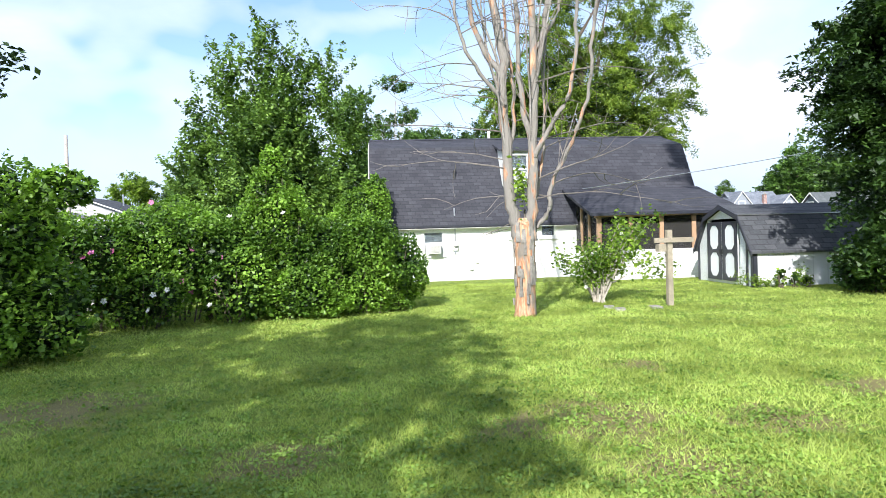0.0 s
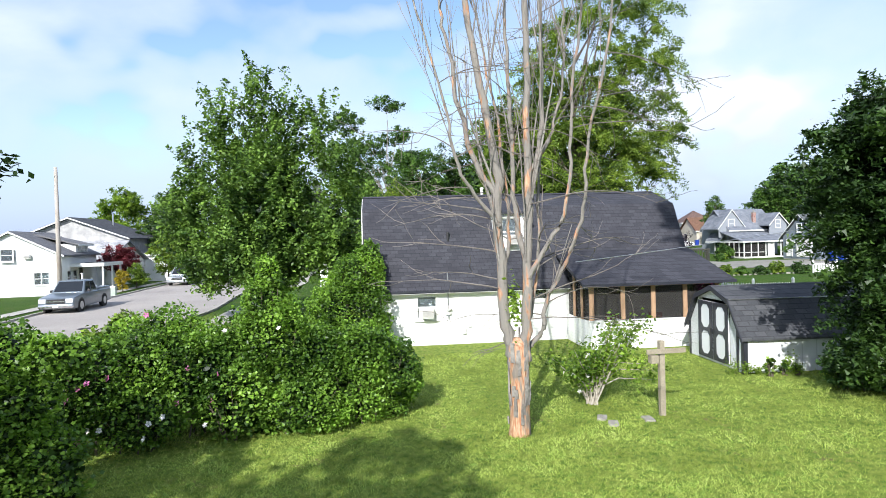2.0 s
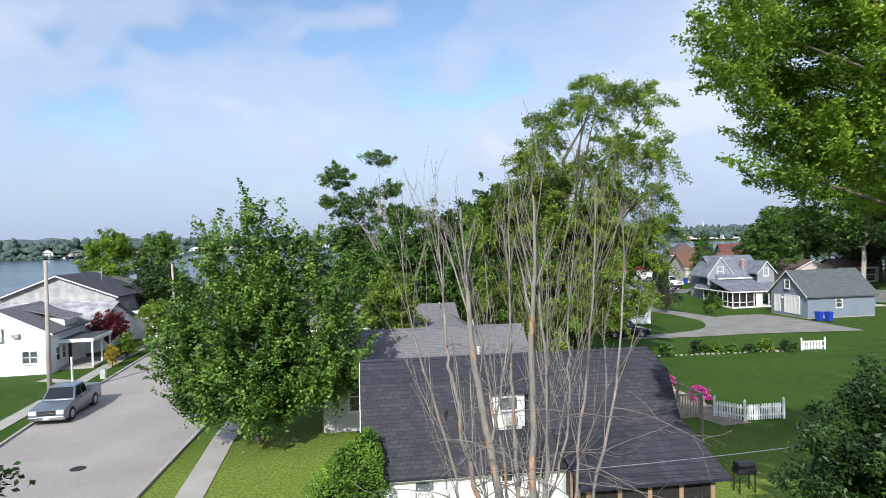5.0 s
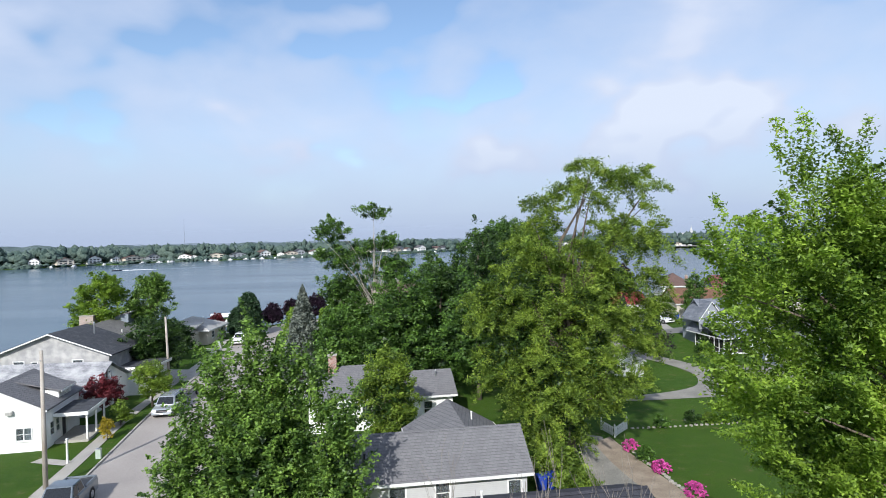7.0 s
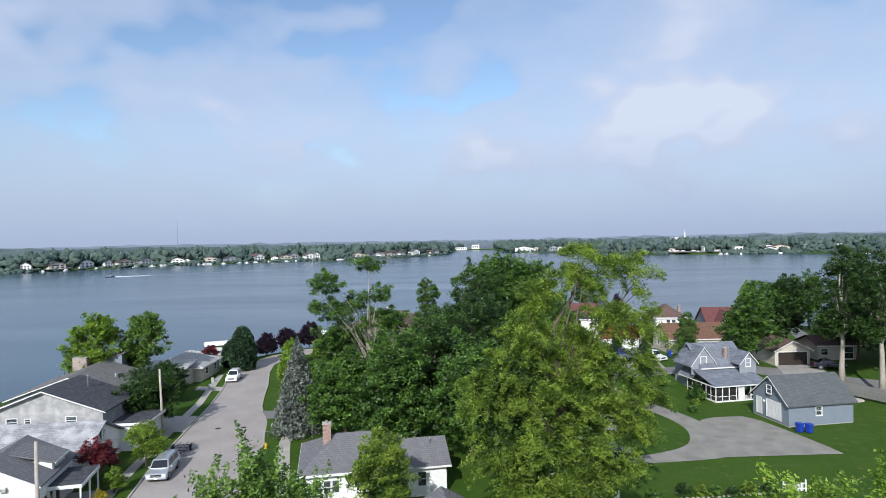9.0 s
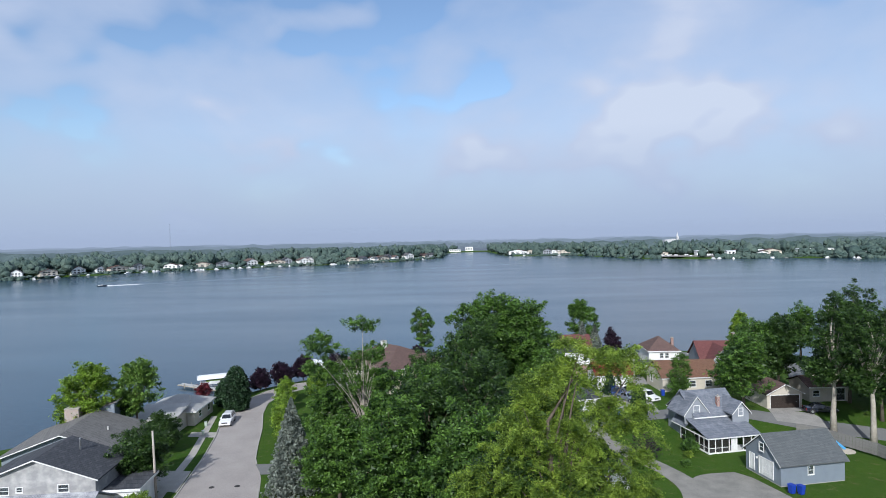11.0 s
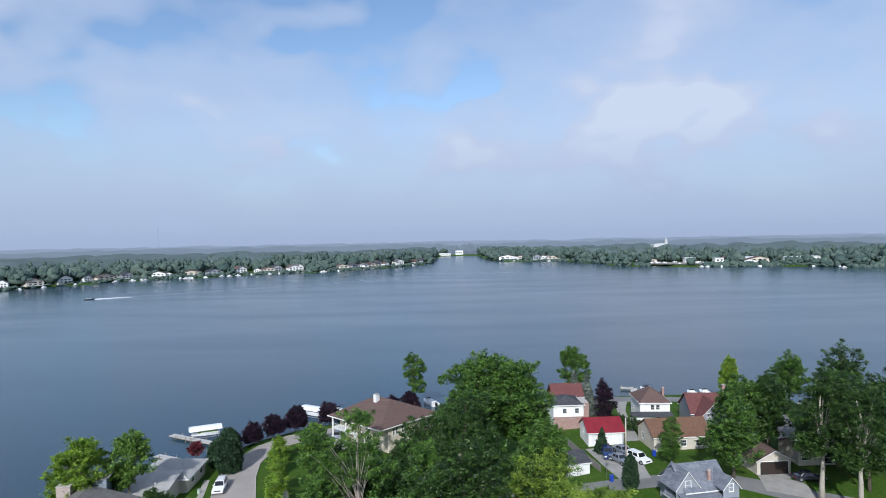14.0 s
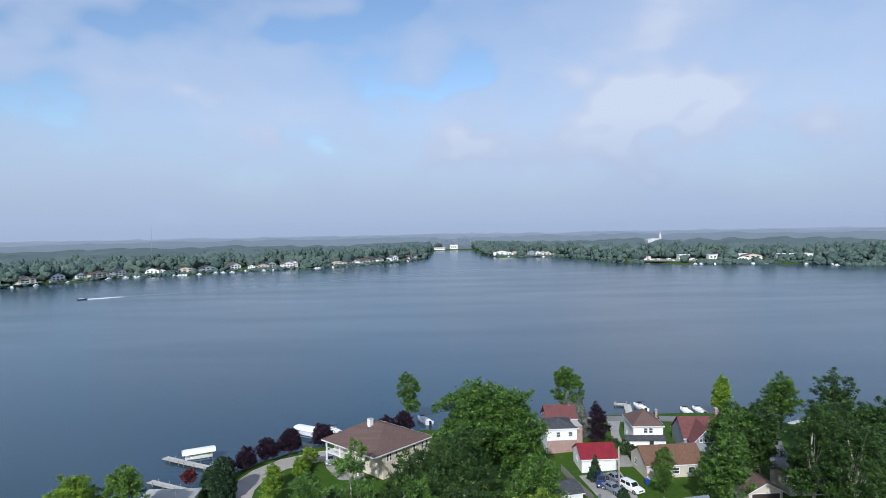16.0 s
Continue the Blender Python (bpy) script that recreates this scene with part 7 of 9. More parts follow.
def grey_garage():
    root = thing("grey_garage", 37.7, 81.8, 0.55, 0, "grey gabled garage with white trim and a white garage door", "garage")
    root.matrix_basis = pose(38.1, 81.9, 0.55, 0, 0, -79)
    # local front runs from the back corner to the near corner of the gable that faces the yard
    w, d, e, r = 6.3, 8.6, 2.4, 5.0
    shell(root, w, d, e, SLATE_SIDING, front=[(2.8, 3.0, 0.75, 0.95)], right=[(3.6, 0.9, 0.75, 1.0)], ridge=r, axis="v")
    gable_roof(root, w, d, e, r, "v", SLATE_SHINGLE, 0.35)
    panel_door(root, (0, -0.02), (w, -0.02), 0.8, 0.85, 2.0, WHITE_PAINT, 0.05)
    panel_door(root, (0, -0.02), (w, -0.02), 2.6, 2.4, 2.1, WHITE_PAINT, 0.03, wide=True)
    part("lamp", Shape().soft_box(2.1, 2.25, -0.2, -0.002, 1.7, 1.95, 0.02), WHITE_PAINT, root)


grey_garage()
g = box_house("double_garage", 51.6, 103.3, 4, 5.8, 8.0, 2.45, 3.9, "v", CREAM_SIDING, BROWN_SHINGLE, "cream double garage with a brown roof and dark door", over=0.4, z=1.7, category="garage")
panel_door(g, (0, -0.02), (5.8, -0.02), 0.5, 4.8, 2.1, plain("dark_brown_door", (0.035, 0.025, 0.02), 0.5), 0.03, wide=True)
g = box_house("brown_carport_house", 60.5, 107.0, 2, 7, 6, 2.5, 3.7, "u", CREAM_SIDING, BROWN_SHINGLE, "low cream house with a brown roof and an open carport", front=[(0.6, 0.9, 1.1, 1.0), (4, 0.2, 2.0, 2.0)], z=1.7)
g = box_house("red_roofed_garage", 28.1, 120.8, 2, 6.9, 6.5, 2.7, 4.6, "u", WHITE_SIDING, RED_METAL, "white two-car garage with a bright red roof", left=[(2.6, 1.3, 0.7, 0.9)], z=0.9, category="garage")
panel_door(g, (0, -0.02), (6.9, -0.02), 0.6, 2.5, 2.1, WHITE_PAINT, 0.03, wide=True)
panel_door(g, (0, -0.02), (6.9, -0.02), 3.8, 2.5, 2.1, WHITE_PAINT, 0.03, wide=True)
g = box_house("dark_roofed_garage", 18.9, 106.4, 14, 6.6, 6.0, 2.2, 3.2, "u", WHITE_SIDING, CHARCOAL, "low white garage with a dark roof", z=0.45, category="garage")
panel_door(g, (0, -0.02), (6.6, -0.02), 1.0, 4.6, 1.9, WHITE_PAINT, 0.03, wide=True)
g = box_house("brick_and_white_house", 23.4, 132.0, 3, 6.4, 7, 5.2, 6.5, "u", WHITE_SIDING, CHARCOAL, "two-storey white and red-brick house with dark and red roofs", front=[(2.0, 3.4, 0.8, 1.0), (4.6, 3.4, 0.8, 1.0), (2.0, 0.9, 1.0, 1.1)], z=0.7, hip=True)
part("brick_front", Shape().box(-0.05, 6.45, -0.12, -0.002, -0.2, 2.7), BRICK, g, "red brick ground floor")
part("brick_bay", Shape().box(5.4, 7.7, 0.5, 5.0, -0.2, 5.4), BRICK, g, "red brick side bay")
part("rear_wing", Shape().box(1.6, 8.2, 7.02, 12.0, -0.2, 5.2), BRICK, g, "red brick rear wing")
gable_roof(g, 6.6, 5.0, 5.2, 7.4, "u", MAROON_SHINGLE, 0.35, u0=1.6, v0=7.02, name="wing_roof")
g = box_house("white_lake_house", 41.9, 132.8, -3, 6.2, 8.0, 4.4, 6.9, "u", WHITE_SIDING, BROWN_SHINGLE, "two-storey white house with a brown hipped roof", front=[(2.2, 2.9, 0.75, 1.0), (3.3, 2.9, 0.75, 1.0)], left=[(2, 1, 0.8, 1.0)], hip=True, z=1.5, inset=3.6)
s = Shape()
slab(s, [(-2.3, -2.2, 2.05), (6.4, -2.2, 2.05)], [(-2.3, -0.01, 2.5), (6.4, -0.01, 2.5)], 0.12)
part("porch_roof", s, CHARCOAL, g)
part("porch_wall", Shape().box(-2.1, 6.2, -1.9, -0.02, -0.2, 2.0), WHITE_SIDING, g)
panel_door(g, (-2.1, -1.92), (6.2, -1.92), 4.9, 0.9, 1.9, BLACK_PAINT, 0.05)
chimney(g, 6.5, 6.0, 0, 6.1, 0.5, BRICK)
g = box_house("maroon_roofed_house", 50.9, 128.2, -4, 12.0, 8.0, 3.2, 6.3, "u", GREY_SIDING, MAROON_SHINGLE, "large house with steep maroon gabled roofs", front=[(1.2, 1.0, 1.0, 1.1), (8, 1.0, 1.2, 1.1)], z=1.6)
gable_roof(g, 5.4, 7.0, 3.2, 6.0, "v", MAROON_SHINGLE, 0.35, u0=0.8, v0=-3.0, name="wing_roof")
part("wing_wall", Shape().box(0.8, 6.2, -3.0, -0.02, -0.2, 3.2).prism([(0.8, 3.2), (6.2, 3.2), (3.5, 5.9)], -3.0, -2.85), GREY_SIDING, g)
for a in (1.6, 2.5, 3.4):
    window(g, (0.8, -3.22), (6.2, -3.22), a - 0.4, 3.4, 0.55, 0.6, sash=False)
chimney(g, 8.2, 5.0, 5.0, 7.8, 0.7, BRICK)
box_house("rust_roofed_house", 38.9, 115.6, 4, 11.0, 7.6, 2.7, 5.0, "u", CREAM_SIDING, RUST_SHINGLE, "cream house with a broad rust-brown roof", front=[(2, 0.9, 1.0, 1.1), (5.0, 0.9, 1.2, 1.1), (8, 0.9, 1.2, 1.1)], left=[(2, 1, 0.9, 1.1)], z=1.45)


def tan_house():
    """Large tan house with a brown hipped roof and a white two-storey veranda facing the lake."""
    # its long side with the windows runs up to the right, the veranda down on the left
    root = thing("tan_house", -10.3, 121.6, 0, 47, "large tan two-storey house with a brown hipped roof and white veranda", "house")
    w, d, e = 13.0, 15.4, 5.2
    shell(root, w, d, e, TAN_SIDING, front=[(1.0, 3.3, 0.5, 1.3), (1.8, 3.3, 0.5, 1.3), (3.4, 3.3, 0.5, 1.3), (8.2, 3.4, 0.7, 1.2), (10.6, 3.4, 0.7, 1.2), (11.8, 3.4, 0.7, 1.2), (10.6, 0.9, 0.7, 1.2), (11.8, 0.9, 0.7, 1.2), (3.4, 0.9, 0.8, 1.2)],
          left=[(1.2, 3.3, 0.9, 1.3), (2.4, 3.3, 0.9, 1.3), (3.6, 3.3, 0.9, 1.3), (5.4, 3.2, 1.6, 1.6), (8.2, 3.2, 1.6, 1.6), (5.4, 0.4, 1.6, 2.0), (8.6, 0.4, 1.6, 2.0)])
    hip_roof(root, w + 2.2, d, e, 8.6, BROWN_SHINGLE, 0.6, u0=-2.2, inset=5.5)
    chimney(root, 4.0, 8.2, 6.2, 9.4, 0.9, WHITE_PAINT)
    ver = part("veranda", Shape().box(-2.2, -0.02, 5.0, d, 2.5, 2.72), WHITE_PAINT, root, "white two-storey veranda")
    for v in (5.2, 8.0, 10.8, d - 0.2):
        part("column", Shape().soft_box(-2.15, -1.9, v - 0.12, v + 0.12, -0.1, 5.2, 0.02), WHITE_PAINT, ver)
    for v0, v1 in ((5.35, 7.85), (8.15, 10.65), (10.95, d - 0.35)):
        s = Shape().box(-2.06, -2.0, v0, v1, 3.55, 3.62).box(-2.06, -2.0, v0, v1, 2.85, 2.9)
        part("rail", s, WHITE_PAINT, ver)
        for i in range(9):
            v = v0 + (v1 - v0) * (i + 0.5) / 9
            part("baluster", Shape().box(-2.045, -2.015, v - 0.015, v + 0.015, 2.9, 3.55), WHITE_PAINT, ver)
    can = part("canopy", Shape().prism_x([(-1.6, 2.45), (0, 2.9), (0, 2.45)], 7.6, 10.0), BROWN_SHINGLE, root, "small gabled canopy over the side door")
    part("canopy_post", Shape().soft_box(9.7, 9.85, -1.5, -1.35, -0.1, 2.45, 0.01), WHITE_PAINT, can)


tan_house()


# ---------------------------------------------------------------- hedge, bushes and flowers of the garden
def flowers(root, centres, size, material, rng, label, name="flower"):
    """Open five-petalled blooms, each a little cup facing its own way."""
    for c in centres:
        s = Shape()
        nrm = Vector((rng.normal() * 0.5, -1.0 + rng.normal() * 0.3, 0.4 + rng.normal() * 0.3)).normalized()
        a = nrm.cross(Vector((0.3, 0.2, 0.9))).normalized()
        b = nrm.cross(a)
        for k in range(5):
            t0, t1, tm = k * 1.2566, k * 1.2566 + 1.1, k * 1.2566 + 0.55
            p = [Vector(c), Vector(c) + size * (0.8 * (math.cos(t0) * a + math.sin(t0) * b) + 0.25 * nrm), Vector(c) + size * (1.1 * (math.cos(tm) * a + math.sin(tm) * b) + 0.4 * nrm), Vector(c) + size * (0.8 * (math.cos(t1) * a + math.sin(t1) * b) + 0.25 * nrm)]
            s.add(p, [(0, 1, 2, 3)])
        part(name, s, material, root, label)


def hedge(name, x, y, lobes, leaf, label, n, size, seed, bloom=(), stems=True, category="hedge", under=0.0):
    """Leaves laid like scales over rough mounds, dark stems inside."""
    rng = np.random.default_rng(seed)
    root = thing(name, x, y, 0, 0, label, category)
    area = np.array([(l[3] * l[4] + l[3] * l[5] + l[4] * l[5]) for l in lobes])
    out = []
    for l, share in zip(lobes, area / area.sum()):
        k = int(n * share)
        d = rng.normal(size=(k, 3))
        d /= np.linalg.norm(d, axis=1)[:, None]
        wob = 1 + 0.10 * np.sin(7 * d[:, 0] + l[0] * 3) * np.cos(6 * d[:, 2] + l[1]) + 0.06 * np.sin(17 * d[:, 0] + 13 * d[:, 2])
        r = wob * (1 - 0.22 * rng.random(k) ** 1.6 + 0.05 * rng.normal(size=k) * (rng.random(k) < 0.25))
        p = np.array(l[:3]) + d * r[:, None] * np.array(l[3:6])
        w = p * 2.1 + np.array((x, y, 0.0))
        dent = np.sin(w[:, 0] * 1.9 + 1.3 * np.sin(w[:, 2] * 1.7)) * np.sin(w[:, 2] * 1.6 + w[:, 1])
        p[:, :2] -= (d * np.array(l[3:6]))[:, :2] * (0.22 * np.clip(dent, 0, 1))[:, None]
        keep = (p[:, 2] > 0.06) & ((p[:, 2] > under) | (rng.random(k) < 0.5)) & ((dent < 0.72) | (rng.random(k) < 0.35))
        for m in lobes:      # none deep inside another mound
            if m is not l:
                keep &= (((p - np.array(m[:3])) / np.array(m[3:6])) ** 2).sum(1) > 0.5
        out.append(p[keep])
    pts = np.concatenate(out)
    part("leaf_mass", leaf_mesh("leaves", pts, size, rng, 0.5, 1.25, 0.35), leaf, root, kind="stuff")
    # large dark leaves inside close the gaps and paint in the hedge's shade
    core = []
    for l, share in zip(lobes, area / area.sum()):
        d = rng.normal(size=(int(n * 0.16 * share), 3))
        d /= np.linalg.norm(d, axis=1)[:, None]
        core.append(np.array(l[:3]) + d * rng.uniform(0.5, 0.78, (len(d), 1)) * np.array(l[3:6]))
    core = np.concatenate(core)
    part("shade_leaf_mass", leaf_mesh("leaves", core[core[:, 2] > 0.15], size * 2.0, rng, 0.4, 1.3), LEAF_DARK, root, kind="stuff")
    if stems:
        s = Shape()
        for l in lobes:
            for _ in range(7):
                a, q = rng.random() * 6.28, rng.random()
                b = Vector((l[0] + 0.3 * l[3] * math.cos(a), l[1] + 0.3 * l[4] * math.sin(a), -0.05))
                t = Vector((l[0] + 0.75 * l[3] * math.cos(a), l[1] + 0.75 * l[4] * math.sin(a), l[2] + l[5] * 0.6 * q))
                s.tube([b, b.lerp(t, 0.5) + Vector((0, 0, 0.1)), t], [0.018, 0.014, 0.006], 4, close=False)
        part("branch_work", s, BARK, root, kind="stuff")
    for material, count, sz, lab in bloom:
        cs = []
        for _ in range(count):
            l = lobes[rng.integers(len(lobes))]
            d = rng.normal(size=3)
            d[1] = -abs(d[1]) - 0.4
            d /= np.linalg.norm(d)
            cs.append(np.array(l[:3]) + d * np.array(l[3:6]) * 1.03)
        flowers(root, [c for c in cs if c[2] > 0.3], sz, material, rng, lab)
    return root


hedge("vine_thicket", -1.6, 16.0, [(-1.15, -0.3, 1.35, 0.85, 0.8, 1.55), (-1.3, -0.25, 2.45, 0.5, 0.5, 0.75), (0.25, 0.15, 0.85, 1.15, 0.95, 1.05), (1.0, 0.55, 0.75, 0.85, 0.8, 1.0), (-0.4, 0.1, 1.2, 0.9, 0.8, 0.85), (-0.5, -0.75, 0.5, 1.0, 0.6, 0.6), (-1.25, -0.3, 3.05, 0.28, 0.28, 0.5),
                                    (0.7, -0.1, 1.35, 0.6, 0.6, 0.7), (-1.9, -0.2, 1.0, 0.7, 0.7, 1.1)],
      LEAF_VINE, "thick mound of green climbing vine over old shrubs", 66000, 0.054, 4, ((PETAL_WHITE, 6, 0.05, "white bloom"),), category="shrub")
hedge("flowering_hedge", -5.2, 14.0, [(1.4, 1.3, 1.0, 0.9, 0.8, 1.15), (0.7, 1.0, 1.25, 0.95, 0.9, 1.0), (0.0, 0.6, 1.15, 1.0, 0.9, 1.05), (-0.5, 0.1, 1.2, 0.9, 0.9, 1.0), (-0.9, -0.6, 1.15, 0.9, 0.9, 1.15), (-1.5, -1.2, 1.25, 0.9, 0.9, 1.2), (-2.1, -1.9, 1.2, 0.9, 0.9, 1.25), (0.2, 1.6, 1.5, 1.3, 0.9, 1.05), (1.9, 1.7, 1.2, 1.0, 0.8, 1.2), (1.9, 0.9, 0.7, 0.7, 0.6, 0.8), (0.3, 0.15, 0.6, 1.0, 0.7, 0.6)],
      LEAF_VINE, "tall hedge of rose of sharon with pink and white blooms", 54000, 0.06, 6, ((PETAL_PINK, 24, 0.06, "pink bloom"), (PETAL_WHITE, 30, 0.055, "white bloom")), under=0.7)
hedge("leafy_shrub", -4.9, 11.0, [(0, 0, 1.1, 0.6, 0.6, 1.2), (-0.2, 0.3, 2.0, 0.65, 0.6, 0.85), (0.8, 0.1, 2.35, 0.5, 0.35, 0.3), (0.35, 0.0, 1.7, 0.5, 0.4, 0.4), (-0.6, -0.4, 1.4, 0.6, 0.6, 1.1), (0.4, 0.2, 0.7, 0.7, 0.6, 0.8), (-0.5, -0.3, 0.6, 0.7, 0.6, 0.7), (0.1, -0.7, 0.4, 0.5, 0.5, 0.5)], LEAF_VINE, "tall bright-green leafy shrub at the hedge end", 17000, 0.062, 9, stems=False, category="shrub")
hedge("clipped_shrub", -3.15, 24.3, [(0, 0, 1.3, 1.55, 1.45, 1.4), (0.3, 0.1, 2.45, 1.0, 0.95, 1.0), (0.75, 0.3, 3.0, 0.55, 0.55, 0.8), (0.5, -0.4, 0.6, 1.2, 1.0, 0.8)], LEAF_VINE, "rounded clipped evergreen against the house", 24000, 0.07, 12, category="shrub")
hedge("rose_bush", 10.6, 18.2, [(0, 0, 0.75, 1.0, 0.8, 0.85), (0.8, 0.3, 1.0, 0.9, 0.8, 1.0), (-0.5, 0.1, 0.45, 0.5, 0.5, 0.5), (1.5, 0, 1.4, 1.0, 0.9, 1.3)], LEAF_MAPLE, "leafy bush with deep pink blooms beside the shed", 9000, 0.085, 14, ((PETAL_PINK, 10, 0.07, "deep pink bloom"),), category="shrub")


def white_rose_shrub(x, y):
    """Open shrub on several bare stems, one long bough reaching to the post."""
    rng = np.random.default_rng(31)
    root = thing("flowering_shrub", x, y, 0, 0, "open leggy shrub with white blooms on bare pale stems", "shrub")
    s, hubs = Shape(), []
    for k in range(22):
        if k < 13:
            tip = Vector((rng.normal() * 0.45 + 0.1, rng.normal() * 0.4, rng.uniform(0.75, 1.45)))
        else:
            tip = Vector((rng.uniform(0.35, 1.25), rng.normal() * 0.3, rng.uniform(1.35, 1.95)))
        base = Vector((rng.normal() * 0.07, rng.normal() * 0.07, -0.05))
        mid = base.lerp(tip, 0.5) + Vector((-0.06 * tip.x, 0, 0.12))
        s.tube([base, base.lerp(mid, 0.6), mid, tip], [0.024, 0.02, 0.014, 0.004], 5, close=False)
        hubs += [base.lerp(tip, q) + Vector((0, 0, 0.1 * (1 - q))) for q in (0.5, 0.65, 0.8, 0.9, 1.0)]
    for tx, tz in ((1.55, 0.75), (1.4, 0.55), (1.2, 0.9)):
        tip = Vector((tx, -0.1, tz))
        s.tube([(0.05, 0, 0.3), (0.6, 0, tz + 0.02), tip], [0.018, 0.012, 0.004], 5, close=False)
        hubs += [Vector((0.6, 0, tz)).lerp(tip, q) for q in (0.4, 0.7, 1.0)]
    part("stem", s, PALE_BARK, root)
    pts = np.concatenate([np.array(h) + rng.normal(size=(30, 3)) * (0.12, 0.12, 0.10) for h in hubs])
    part("leaf_mass", leaf_mesh("leaves", pts, 0.062, rng, 0.4, 1.4), LEAF_BRIGHT, root, kind="stuff")
    pick = [np.array(hubs[i]) + rng.normal(size=3) * 0.1 for i in rng.permutation(len(hubs))[:24]]
    flowers(root, pick, 0.045, PETAL_WHITE, rng, "white bloom")


white_rose_shrub(3.98, 17.15)
hedge("young_sapling", -7.4, 17.9, [(0, 0, 1.6, 0.5, 0.5, 0.6), (0.2, 0, 0.8, 0.8, 0.7, 0.9), (-0.7, 0.3, 0.9, 0.9, 0.8, 0.9)], LEAF_LIME, "young sumac sapling with spreading leaves", 2600, 0.11, 15, category="sapling")
for x, y, h in ((8.95, 19.6, 0.5), (9.35, 19.7, 0.38), (9.7, 19.75, 0.3)):
    hedge("weed", x, y, [(0, 0, h * 0.5, 0.14, 0.14, h * 0.55)], LEAF_BRIGHT, "tall weed growing at the shed wall", 90, 0.07, int(x * 10), category="weed")
for x, y in ((4.9, 15.9), (4.15, 15.6), (4.0, 16.0)):
    st = thing("flat_stone", x, y, 0.0, 20 * x, "flat pale stone lying in the grass", "stone", "stones in the lawn")
    part("slab", Shape().soft_box(-0.16, 0.16, -0.1, 0.1, -0.02, 0.045, 0.02), STONE, st)
gr = thing("charcoal_grill", 12.1, 28.4, 0, 10, "black charcoal grill on the rear lawn", "grill")
part("bowl", Shape().soft_box(-0.4, 0.4, -0.25, 0.25, 0.75, 1.0, 0.06), BLACK_PLASTIC, gr)
part("hood", Shape().soft_box(-0.38, 0.38, -0.23, 0.23, 1.0, 1.22, 0.09), BLACK_PLASTIC, gr)
for sx in (-0.33, 0.33):
    for sy in (-0.2, 0.2):
        part("leg", Shape().box(sx - 0.02, sx + 0.02, sy - 0.02, sy + 0.02, 0, 0.76), BLACK_PLASTIC, gr)
# wooden deck corner with its rail behind the gambrel house
dk = thing("wooden_deck", 10.3, 31.8, 0, 10, "raised wooden deck with a slatted rail", "deck")
part("floor", Shape().box(0, 1.6, 0, 2.4, 1.95, 2.05), GREY_WOOD, dk)
for u, v in ((0.08, 0.08), (1.52, 0.08), (1.52, 2.3), (0.08, 2.3)):
    part("post", Shape().soft_box(u - 0.06, u + 0.06, v - 0.06, v + 0.06, -0.1, 3.05, 0.01), GREY_WOOD, dk)
part("rail", Shape().box(0.0, 1.6, 0.0, 0.1, 2.96, 3.02), GREY_WOOD, dk)
part("rail", Shape().box(1.5, 1.6, 0.1, 2.4, 2.96, 3.02), GREY_WOOD, dk)
for i in range(10):
    part("baluster", Shape().box(0.18 + i * 0.13, 0.22 + i * 0.13, 0.03, 0.07, 2.051, 2.96), GREY_WOOD, dk)

for x, y, r in ((13.4, 50.7, 0.6), (14.35, 46.3, 0.62), (15.2, 42.2, 0.6)):
    rng = np.random.default_rng(int(x * 10))
    az = thing("azalea", x, y, land(x, y), 0, "mound of bright pink blooms at the lawn edge", "shrub", "pink shrubs")
    pts, _ = crown_points([(0, 0, r * 0.5, r, r, r * 0.75)], 40, 14, 0.1, rng, 0.5)
    part("leaf_mass", leaf_mesh("leaves", pts, 0.1, rng), LEAF_MAPLE, az, kind="stuff")
    pts, _ = crown_points([(0, 0, r * 0.55, r * 1.05, r * 1.05, r * 0.85)], 80, 26, 0.09, rng, 0.85)
    part("bloom_mass", leaf_mesh("blooms", pts[pts[:, 2] > 0.1], 0.09, rng), PETAL_MAGENTA, az, "bright magenta blooms", kind="stuff")
for k, (x, y) in enumerate(((13.9, 48.6), (20.6, 57.4), (22.0, 57.3), (23.4, 57.6), (24.8, 57.2), (26.2, 57.4), (17.5, 56.2), (28.2, 57.5), (32.5, 86.4), (30.9, 82.9), (33.4, 89.0))):
    rng = np.random.default_rng(50 + k)
    b = thing("perennial_clump", x, y, land(x, y), 0, "clump of green garden perennials", "shrub", "perennials")
    r = 0.5 + 0.35 * rng.random()
    pts, _ = crown_points([(0, 0, r * 0.6, r, r, r * 0.8)], 40, 16, 0.12, rng)
    part("leaf_mass", leaf_mesh("leaves", pts[pts[:, 2] > 0.03], 0.13, rng, 0.2, 2.2), (LEAF_MAPLE, LEAF_DARK, LEAF_GOLD)[k % 3], b, kind="stuff")
sb = thing("stone_edging", 14.0, 49.0, 0, 0, "row of pale stones edging the flower bed", "edging")
for i in range(70):
    if i < 40:
        x, y = 13.2 + 2.3 * i / 40 - 14 + random.gauss(0, 0.05), 52.2 - 13.5 * i / 40 - 49 + random.gauss(0, 0.05)
    else:
        x, y = 15.0 + 14 * (i - 40) / 30 - 14, 56.0 + 1.6 * (i - 40) / 30 - 49 + random.gauss(0, 0.06)
    q = random.uniform(0.09, 0.17)
    o = part("stone", Shape().soft_box(-q, q, -q * 0.7, q * 0.7, -0.05, q * 0.9, q * 0.35), STONE, sb)
    o.matrix_basis = pose(x, y, land(x + 14, y + 49), 0, 0, random.uniform(0, 180))

